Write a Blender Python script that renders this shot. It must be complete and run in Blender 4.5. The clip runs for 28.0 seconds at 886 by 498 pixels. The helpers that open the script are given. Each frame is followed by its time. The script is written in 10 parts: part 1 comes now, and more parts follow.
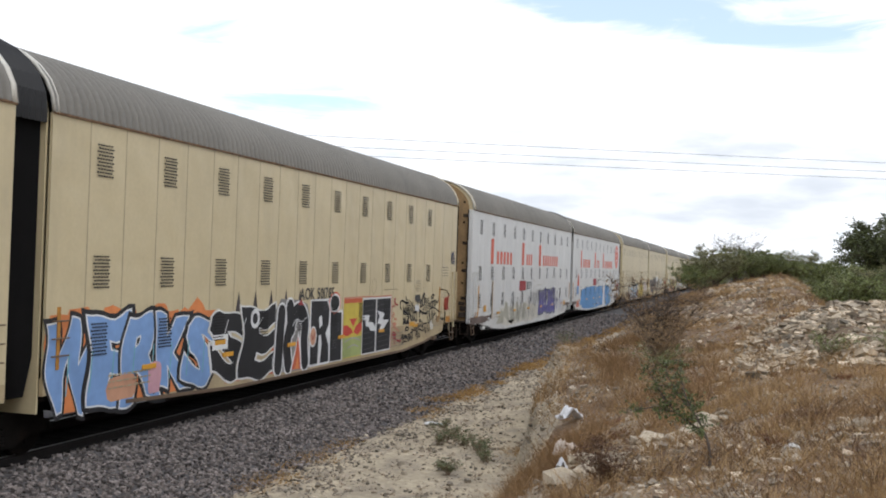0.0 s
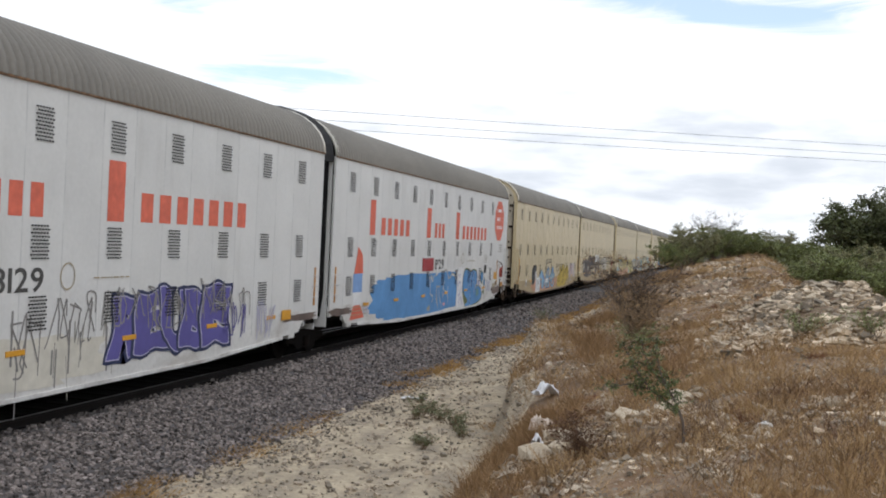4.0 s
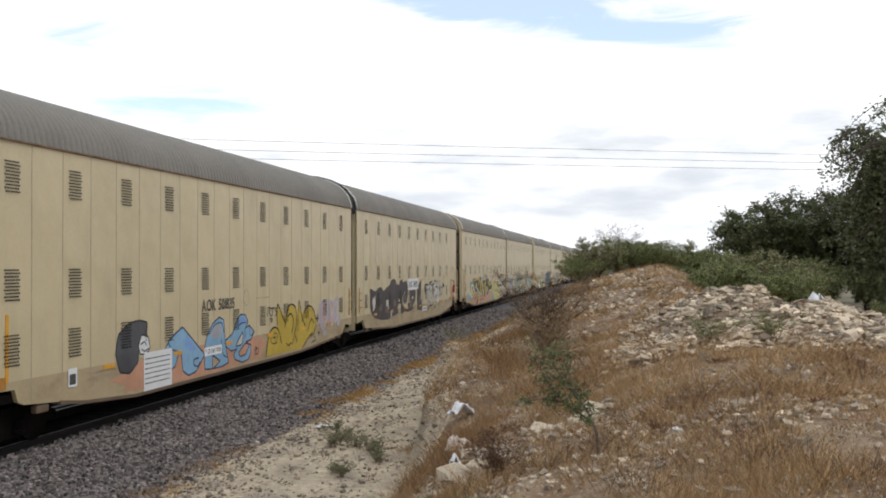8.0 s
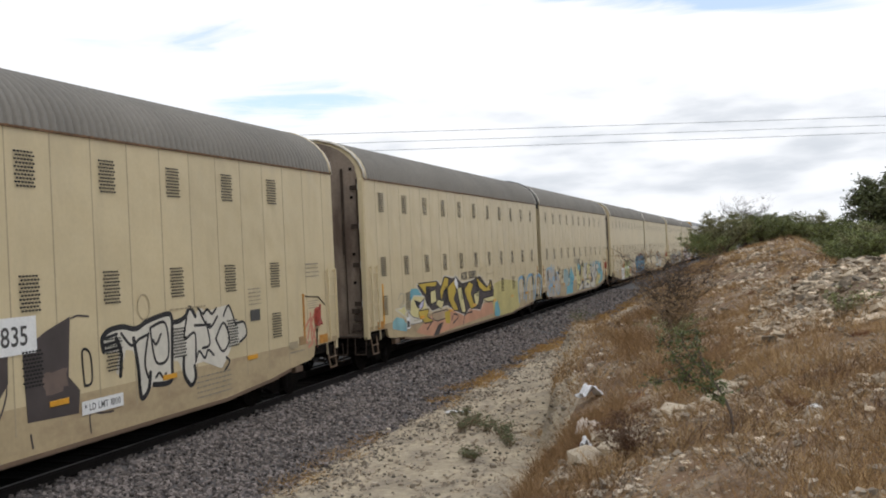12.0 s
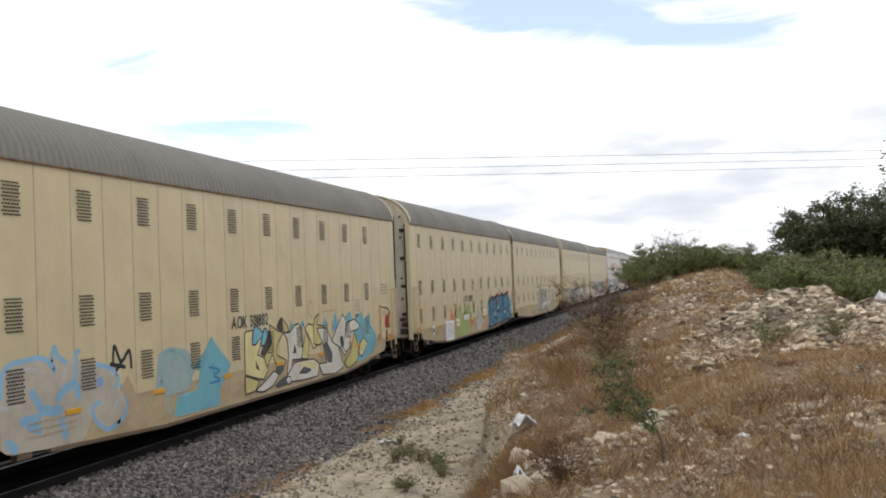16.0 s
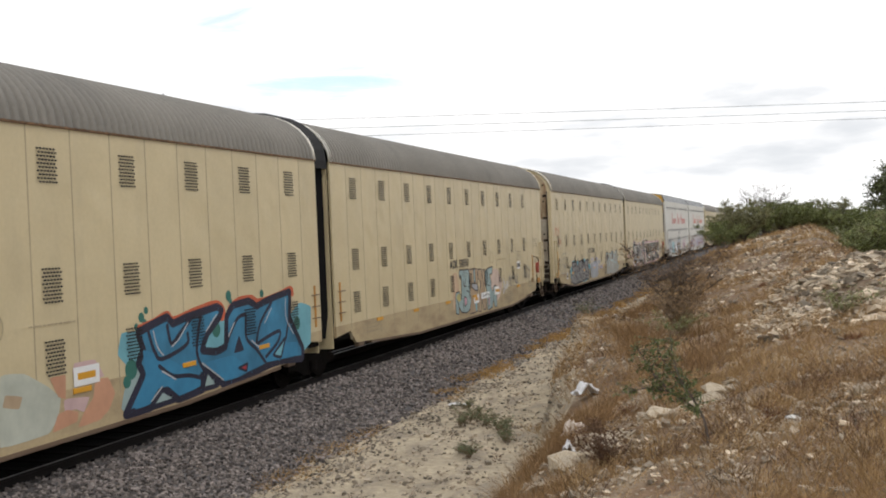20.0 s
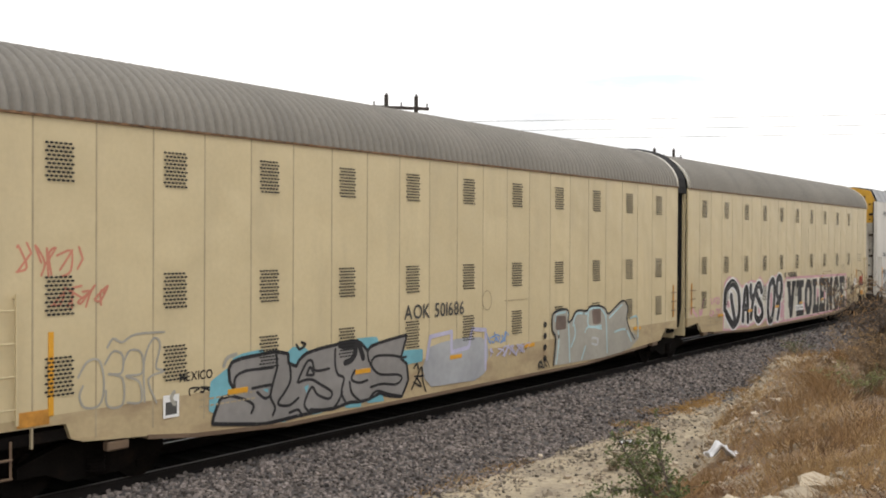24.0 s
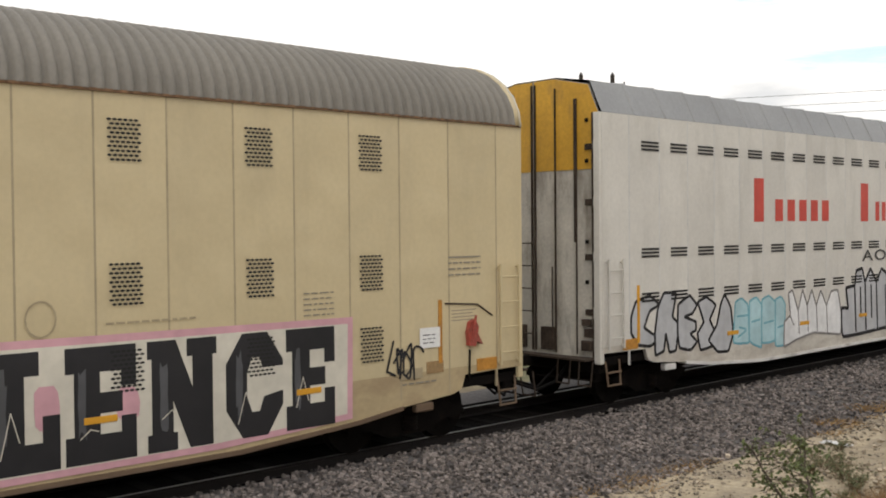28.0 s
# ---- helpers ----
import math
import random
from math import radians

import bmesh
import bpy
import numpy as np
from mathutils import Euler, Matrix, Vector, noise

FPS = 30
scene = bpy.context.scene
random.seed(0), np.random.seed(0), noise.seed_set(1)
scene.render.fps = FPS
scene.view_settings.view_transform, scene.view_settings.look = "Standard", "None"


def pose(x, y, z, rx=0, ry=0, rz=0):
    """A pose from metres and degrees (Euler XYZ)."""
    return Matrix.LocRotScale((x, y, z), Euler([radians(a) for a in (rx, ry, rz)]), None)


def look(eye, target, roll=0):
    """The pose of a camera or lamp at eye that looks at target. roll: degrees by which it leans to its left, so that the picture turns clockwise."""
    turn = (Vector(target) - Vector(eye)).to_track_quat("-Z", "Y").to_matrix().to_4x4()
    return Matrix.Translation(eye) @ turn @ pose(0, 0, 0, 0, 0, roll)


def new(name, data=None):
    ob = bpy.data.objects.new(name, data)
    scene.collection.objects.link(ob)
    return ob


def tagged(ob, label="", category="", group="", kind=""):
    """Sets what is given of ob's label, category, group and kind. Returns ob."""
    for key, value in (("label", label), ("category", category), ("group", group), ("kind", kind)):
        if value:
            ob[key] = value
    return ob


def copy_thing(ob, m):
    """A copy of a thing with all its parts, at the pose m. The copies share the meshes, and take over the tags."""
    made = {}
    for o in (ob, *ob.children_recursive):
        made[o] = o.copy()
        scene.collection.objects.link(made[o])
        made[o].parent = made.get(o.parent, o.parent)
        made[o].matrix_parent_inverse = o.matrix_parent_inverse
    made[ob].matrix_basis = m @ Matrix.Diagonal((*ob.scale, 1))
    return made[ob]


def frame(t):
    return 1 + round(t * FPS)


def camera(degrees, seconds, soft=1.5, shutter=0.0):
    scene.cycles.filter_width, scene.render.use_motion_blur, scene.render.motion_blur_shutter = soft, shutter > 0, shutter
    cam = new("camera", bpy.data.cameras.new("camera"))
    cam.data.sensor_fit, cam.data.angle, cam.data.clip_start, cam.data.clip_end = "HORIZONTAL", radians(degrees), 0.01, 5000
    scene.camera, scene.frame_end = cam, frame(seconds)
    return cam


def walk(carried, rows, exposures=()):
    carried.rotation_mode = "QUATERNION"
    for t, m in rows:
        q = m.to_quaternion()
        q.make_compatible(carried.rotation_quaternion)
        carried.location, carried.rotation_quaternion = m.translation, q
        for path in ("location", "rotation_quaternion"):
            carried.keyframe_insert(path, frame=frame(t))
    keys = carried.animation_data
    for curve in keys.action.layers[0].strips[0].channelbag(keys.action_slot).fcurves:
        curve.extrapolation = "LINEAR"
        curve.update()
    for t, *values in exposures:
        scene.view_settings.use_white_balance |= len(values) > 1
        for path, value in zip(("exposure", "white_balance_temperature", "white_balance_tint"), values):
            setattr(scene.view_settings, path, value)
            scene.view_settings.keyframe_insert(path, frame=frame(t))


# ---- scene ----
cam = camera(46.98, 28.0, 1.9)
PATH = [
    (0, pose(0.000, -0.000, 3.000, 90.83, -1.90, 16.77)),
    (0.5, pose(0.000, 0.000, 3.000, 90.91, -2.12, 15.80)),
    (1, pose(0.000, -0.000, 3.000, 90.45, -1.72, 15.64)),
    (1.5, pose(0.000, -0.000, 3.000, 89.47, -1.61, 17.85)),
    (2, pose(0.000, -0.001, 3.000, 89.00, -1.69, 19.06)),
    (2.5, pose(0.000, -0.001, 3.000, 89.22, -1.94, 17.94)),
    (3, pose(0.000, -0.000, 3.000, 89.46, -2.34, 16.33)),
    (3.5, pose(0.000, -0.000, 3.000, 89.49, -2.67, 15.95)),
    (4, pose(0.000, -0.000, 3.000, 89.49, -2.67, 15.58)),
    (4.5, pose(0.000, 0.000, 3.000, 89.31, -2.58, 14.79)),
    (6.5, pose(0.000, 0.000, 3.000, 89.48, -1.23, 16.18)),
    (7, pose(0.000, 0.000, 3.000, 90.21, -0.67, 14.90)),
    (7.5, pose(0.000, 0.001, 3.000, 90.54, -0.24, 11.94)),
    (8, pose(-0.000, 0.000, 3.000, 90.89, 0.16, 10.41)),
    (8.5, pose(0.000, 0.001, 3.000, 91.30, 0.58, 10.88)),
    (9, pose(-0.000, 0.001, 3.000, 91.40, 1.25, 11.53)),
    (9.5, pose(-0.000, 0.000, 3.000, 91.50, 1.77, 12.41)),
    (10, pose(-0.000, 0.000, 3.000, 91.45, 2.28, 13.03)),
    (10.5, pose(-0.000, 0.000, 3.000, 91.10, 2.56, 13.74)),
    (11, pose(-0.000, -0.001, 3.000, 90.55, 2.49, 15.20)),
    (11.5, pose(-0.000, -0.000, 3.000, 90.15, 2.58, 16.92)),
    (12, pose(-0.000, -0.001, 3.000, 90.20, 2.61, 17.24)),
    (12.5, pose(-0.000, -0.001, 3.000, 90.75, 2.45, 17.40)),
    (13, pose(-0.000, -0.000, 3.000, 91.20, 2.41, 16.65)),
    (13.5, pose(0.000, -0.000, 3.000, 91.08, 2.02, 15.62)),
    (15.5, pose(-0.000, -0.000, 3.000, 91.54, 2.25, 14.26)),
    (16, pose(-0.000, -0.000, 3.000, 91.66, 2.17, 13.59)),
    (16.5, pose(0.000, 0.000, 3.000, 91.23, 2.28, 13.24)),
    (17, pose(0.000, 0.000, 3.000, 91.01, 2.36, 14.11)),
    (17.5, pose(-0.000, 0.001, 3.000, 91.20, 2.62, 15.48)),
    (18, pose(0.000, 0.000, 3.000, 91.66, 2.59, 15.77)),
    (18.5, pose(0.000, -0.000, 3.000, 91.61, 2.78, 14.48)),
    (19, pose(0.067, 0.105, 2.982, 91.00, 3.13, 19.66)),
    (19.5, pose(0.261, 0.171, 3.069, 89.13, 3.19, 23.20)),
    (20, pose(0.381, 0.251, 3.167, 89.27, 2.40, 18.70)),
    (20.5, pose(0.665, 0.381, 3.263, 88.81, 2.21, 19.42)),
    (22.5, pose(1.425, 1.494, 3.322, 90.97, 1.31, 34.11)),
    (23, pose(1.658, 1.817, 3.345, 90.90, -1.33, 33.48)),
    (23.5, pose(1.869, 2.225, 3.381, 89.34, 0.66, 34.42)),
    (24, pose(1.988, 2.554, 3.433, 89.48, -0.31, 35.77)),
    (24.5, pose(2.026, 2.875, 3.437, 91.17, 0.11, 34.27)),
    (25, pose(1.994, 3.199, 3.414, 91.85, 0.79, 35.49)),
    (25.5, pose(1.902, 3.563, 3.372, 91.29, 0.96, 29.13)),
    (26, pose(1.852, 3.818, 3.322, 88.28, -0.54, 33.18)),
    (26.5, pose(1.849, 3.895, 3.296, 89.32, 0.50, 35.72)),
    (27, pose(1.839, 3.896, 3.287, 89.59, 0.91, 35.13)),
    (27.5, pose(1.855, 3.841, 3.309, 89.26, 1.04, 36.81)),
    (28, pose(1.903, 3.749, 3.324, 88.83, 0.51, 47.73)),
]
EXPOSURES = [(0, 0.11, 6050, 10), (1.5, -0.02, 6000, 10), (3.5, -0.01, 6050, 10), (4.5, 0.06, 6050, 10), (7, 0.05, 6200, 10), (10, 0.04, 6200, 10), (11, 0.02, 6200, 10), (12, -0.07, 6200, 10), (13, -0.04, 6200, 10), (16, 0.06, 6250, 10), (17, -0.1, 6250, 10), (19.2, -0.09, 6250, 10), (20, 0.09, 6450, 10), (22.5, 0.08, 6600, 10), (23, 0.11, 6600, 10), (24, 0.32, 6650, 10), (25, 0.14, 6600, 10), (26, 0.02, 6650, 10), (28, 0.1, 6750, 10)]
S0, V0, A0 = -5.464, 8.5538, 0.02181
TRIM = [0.362, -0.135, -0.710, -0.810, -0.639, -0.330, 0.066, 0.438, 0.464, 1.281]
walk(cam, PATH, EXPOSURES)

# ---- light ----
SUN_EL, SUN_AZ = 60.0, 125.0
world = bpy.data.worlds.new("sky")
scene.world = world
world.use_nodes = True


def link(nt, a, b):
    nt.links.new(a, b)


def build_sky():
    nt = world.node_tree
    nt.nodes.clear()

    def math_node(op, a, b=None):
        n = nt.nodes.new("ShaderNodeMath")
        n.operation = op
        for k, v in enumerate((a, b)):
            if v is None:
                continue
            if isinstance(v, (int, float)):
                n.inputs[k].default_value = v
            else:
                link(nt, v, n.inputs[k])
        return n.outputs["Value"]

    out = nt.nodes.new("ShaderNodeOutputWorld")
    bg = nt.nodes.new("ShaderNodeBackground")
    bg.inputs["Strength"].default_value = 0.1
    sky = nt.nodes.new("ShaderNodeTexSky")
    sky.sky_type = "NISHITA"
    sky.sun_disc = False
    sky.sun_elevation = radians(SUN_EL)
    sky.sun_rotation = radians(SUN_AZ)
    sky.dust_density = 0.6
    tc = nt.nodes.new("ShaderNodeTexCoord")
    mp = nt.nodes.new("ShaderNodeMapping")
    mp.inputs["Scale"].default_value = (1.0, 1.0, 4.2)
    mp.inputs["Location"].default_value = (1.9, 0.6, 0.35)
    no = nt.nodes.new("ShaderNodeTexNoise")
    no.inputs["Scale"].default_value = 2.3
    no.inputs["Detail"].default_value = 9.0
    no.inputs["Roughness"].default_value = 0.52
    no.inputs["Distortion"].default_value = 0.6
    ramp = nt.nodes.new("ShaderNodeValToRGB")
    ramp.color_ramp.interpolation = "EASE"
    ramp.color_ramp.elements[0].position = 0.34
    ramp.color_ramp.elements[0].color = (0.4, 0.4, 0.4, 1)
    ramp.color_ramp.elements[1].position = 0.62
    ramp.color_ramp.elements[1].color = (1, 1, 1, 1)
    no2 = nt.nodes.new("ShaderNodeTexNoise")
    no2.inputs["Scale"].default_value = 8.5
    no2.inputs["Detail"].default_value = 8.0
    tone = nt.nodes.new("ShaderNodeValToRGB")
    tone.color_ramp.interpolation = "EASE"
    tone.color_ramp.elements[0].position = 0.30
    tone.color_ramp.elements[0].color = (7.7, 7.9, 8.15, 1)
    tone.color_ramp.elements[1].position = 0.62
    tone.color_ramp.elements[1].color = (11.2, 11.1, 11.0, 1)
    mix = nt.nodes.new("ShaderNodeMix")
    mix.data_type = "RGBA"
    link(nt, tc.outputs["Generated"], mp.inputs["Vector"])
    link(nt, mp.outputs["Vector"], no.inputs["Vector"])
    link(nt, mp.outputs["Vector"], no2.inputs["Vector"])
    sep = nt.nodes.new("ShaderNodeSeparateXYZ")
    link(nt, tc.outputs["Generated"], sep.inputs["Vector"])
    thin = nt.nodes.new("ShaderNodeMapRange")
    thin.inputs["From Min"].default_value, thin.inputs["From Max"].default_value = 0.26, 0.4
    thin.inputs["To Min"].default_value, thin.inputs["To Max"].default_value = 0.30, 0.0
    link(nt, sep.outputs["Z"], thin.inputs["Value"])
    add = nt.nodes.new("ShaderNodeMath")
    add.operation = "ADD"
    link(nt, no.outputs["Fac"], add.inputs[0])
    link(nt, thin.outputs["Result"], add.inputs[1])
    # gaps in the cloud sheet, ragged by the same noise
    bearing = math_node("DIVIDE", sep.outputs["X"], math_node("MAXIMUM", sep.outputs["Y"], 0.05))
    streak = nt.nodes.new("ShaderNodeTexNoise")
    streak.inputs["Scale"].default_value = 5.0
    streak.inputs["Detail"].default_value = 10.0
    streak.inputs["Roughness"].default_value = 0.6
    streak.inputs["Distortion"].default_value = 1.2
    lie = nt.nodes.new("ShaderNodeMapping")
    lie.inputs["Rotation"].default_value = (0.0, radians(12), 0.0)
    lie.inputs["Scale"].default_value = (1.0, 1.0, 7.0)
    link(nt, tc.outputs["Generated"], lie.inputs["Vector"])
    link(nt, lie.outputs["Vector"], streak.inputs["Vector"])
    cover = math_node("ADD", add.outputs["Value"], math_node("MULTIPLY", math_node("SUBTRACT", streak.outputs["Fac"], 0.5), 0.9))
    for u0, v0, wide, high, slope, depth in ((-0.07, 0.243, 0.26, 0.05, -0.20, 0.32), (0.03, 0.215, 0.12, 0.014, -0.12, 0.2), (-0.45, 0.140, 0.16, 0.020, -0.03, 0.19),
                                             (-0.62, 0.205, 0.20, 0.022, 0.04, 0.08), (-0.56, 0.132, 0.16, 0.024, 0.0, 0.27), (-0.45, 0.158, 0.16, 0.022, 0.02, 0.3)):
        du = math_node("SUBTRACT", bearing, u0)
        dv = math_node("SUBTRACT", math_node("SUBTRACT", sep.outputs["Z"], v0), math_node("MULTIPLY", du, slope))
        d = math_node("ADD", math_node("POWER", math_node("ABSOLUTE", math_node("DIVIDE", du, wide)), 2.0), math_node("POWER", math_node("ABSOLUTE", math_node("DIVIDE", dv, high)), 2.0))
        gap = math_node("MAXIMUM", math_node("SUBTRACT", 1.0, d), 0.0)
        cover = math_node("SUBTRACT", cover, math_node("MULTIPLY", gap, depth))
    link(nt, cover, ramp.inputs["Fac"])
    low = nt.nodes.new("ShaderNodeMapRange")
    low.inputs["From Min"].default_value, low.inputs["From Max"].default_value = 0.10, 0.19
    low.inputs["To Min"].default_value, low.inputs["To Max"].default_value = 0.0, 0.3
    link(nt, sep.outputs["Z"], low.inputs["Value"])
    add2 = nt.nodes.new("ShaderNodeMath")
    add2.operation = "ADD"
    link(nt, no2.outputs["Fac"], add2.inputs[0])
    link(nt, low.outputs["Result"], add2.inputs[1])
    link(nt, add2.outputs["Value"], tone.inputs["Fac"])
    link(nt, ramp.outputs["Color"], mix.inputs["Factor"])
    blue = nt.nodes.new("ShaderNodeVectorMath")
    blue.operation = "MULTIPLY"
    blue.inputs[1].default_value = (1.5, 1.75, 1.9)
    link(nt, sky.outputs["Color"], blue.inputs[0])
    link(nt, blue.outputs["Vector"], mix.inputs["A"])
    link(nt, tone.outputs["Color"], mix.inputs["B"])
    link(nt, mix.outputs["Result"], bg.inputs["Color"])
    link(nt, bg.outputs["Background"], out.inputs["Surface"])


build_sky()
sun = new("sun", bpy.data.lights.new("sun", "SUN"))
sun.data.energy = 0.75
sun.data.angle = radians(14)
sun.data.color = (1.0, 0.95, 0.87)
_az, _el = radians(SUN_AZ), radians(SUN_EL)
SUN_DIR = Vector((math.sin(_az) * math.cos(_el), math.cos(_az) * math.cos(_el), math.sin(_el)))
sun.matrix_world = look(SUN_DIR * 50, (0, 0, 0))


# ---- materials ----
def material(name, base, rough=0.7, metal=0.0, scale=3.0, vary=0.12, fine=40.0, grain=0.08, bump=0.15, bump_scale=60.0, relief=0.02,
             stain=None, stain_scale=(0.6, 0.6, 0.6), stain_at=(0.55, 0.75), island=0.0, random_tone=0.0, spec=0.4):
    """Principled surface with broad and fine variation, optional stains, tone per object or island, and fine relief."""
    m = bpy.data.materials.new(name)
    m.use_nodes = True
    nt = m.node_tree
    b = nt.nodes["Principled BSDF"]
    b.inputs["Roughness"].default_value = rough
    b.inputs["Metallic"].default_value = metal
    b.inputs["Specular IOR Level"].default_value = spec
    tc = nt.nodes.new("ShaderNodeTexCoord")
    vec = tc.outputs["Object"]
    info = nt.nodes.new("ShaderNodeObjectInfo")
    shift = nt.nodes.new("ShaderNodeVectorMath")
    shift.operation = "MULTIPLY_ADD"
    link(nt, info.outputs["Random"], shift.inputs[0])
    shift.inputs[1].default_value = (37.0, 19.0, 23.0)
    link(nt, vec, shift.inputs[2])
    vec = shift.outputs["Vector"]
    n1 = nt.nodes.new("ShaderNodeTexNoise")
    n1.inputs["Scale"].default_value = scale
    n1.inputs["Detail"].default_value = 5
    n2 = nt.nodes.new("ShaderNodeTexNoise")
    n2.inputs["Scale"].default_value = fine
    n2.inputs["Detail"].default_value = 4
    link(nt, vec, n1.inputs["Vector"])
    link(nt, vec, n2.inputs["Vector"])
    r1 = nt.nodes.new("ShaderNodeMapRange")
    r1.inputs["From Min"].default_value, r1.inputs["From Max"].default_value = 0.3, 0.7
    r1.inputs["To Min"].default_value, r1.inputs["To Max"].default_value = 1 - vary, 1 + vary
    r2 = nt.nodes.new("ShaderNodeMapRange")
    r2.inputs["From Min"].default_value, r2.inputs["From Max"].default_value = 0.3, 0.7
    r2.inputs["To Min"].default_value, r2.inputs["To Max"].default_value = 1 - grain, 1 + grain
    link(nt, n1.outputs["Fac"], r1.inputs["Value"])
    link(nt, n2.outputs["Fac"], r2.inputs["Value"])
    mul = nt.nodes.new("ShaderNodeMath")
    mul.operation = "MULTIPLY"
    link(nt, r1.outputs["Result"], mul.inputs[0])
    link(nt, r2.outputs["Result"], mul.inputs[1])
    fac = mul.outputs["Value"]
    for amount, kind in ((island, "island"), (random_tone, "object")):
        if amount:
            if kind == "island":
                src = nt.nodes.new("ShaderNodeNewGeometry").outputs["Random Per Island"]
            else:
                src = info.outputs["Random"]
            rr = nt.nodes.new("ShaderNodeMapRange")
            rr.inputs["To Min"].default_value, rr.inputs["To Max"].default_value = 1 - amount, 1 + amount
            link(nt, src, rr.inputs["Value"])
            mm = nt.nodes.new("ShaderNodeMath")
            mm.operation = "MULTIPLY"
            link(nt, fac, mm.inputs[0])
            link(nt, rr.outputs["Result"], mm.inputs[1])
            fac = mm.outputs["Value"]
    sc = nt.nodes.new("ShaderNodeVectorMath")
    sc.operation = "SCALE"
    sc.inputs[0].default_value = base
    link(nt, fac, sc.inputs["Scale"])
    col = sc.outputs["Vector"]
    if stain:
        ms = nt.nodes.new("ShaderNodeMapping")
        ms.inputs["Scale"].default_value = stain_scale
        link(nt, vec, ms.inputs["Vector"])
        n3 = nt.nodes.new("ShaderNodeTexNoise")
        n3.inputs["Scale"].default_value = 1.0
        n3.inputs["Detail"].default_value = 7
        n3.inputs["Roughness"].default_value = 0.62
        link(nt, ms.outputs["Vector"], n3.inputs["Vector"])
        r3 = nt.nodes.new("ShaderNodeMapRange")
        r3.inputs["From Min"].default_value, r3.inputs["From Max"].default_value = stain_at
        r3.inputs["To Max"].default_value = stain[3] if len(stain) > 3 else 0.7
        link(nt, n3.outputs["Fac"], r3.inputs["Value"])
        mx = nt.nodes.new("ShaderNodeMix")
        mx.data_type = "RGBA"
        link(nt, r3.outputs["Result"], mx.inputs["Factor"])
        link(nt, col, mx.inputs["A"])
        mx.inputs["B"].default_value = (*stain[:3], 1)
        col = mx.outputs["Result"]
    link(nt, col, b.inputs["Base Color"])
    if bump:
        nb = nt.nodes.new("ShaderNodeTexNoise")
        nb.inputs["Scale"].default_value = bump_scale
        nb.inputs["Detail"].default_value = 5 if bump_scale > 3 else 1
        link(nt, vec, nb.inputs["Vector"])
        bp = nt.nodes.new("ShaderNodeBump")
        bp.inputs["Strength"].default_value = bump
        bp.inputs["Distance"].default_value = relief
        link(nt, nb.outputs["Fac"], bp.inputs["Height"])
        link(nt, bp.outputs["Normal"], b.inputs["Normal"])
    return m


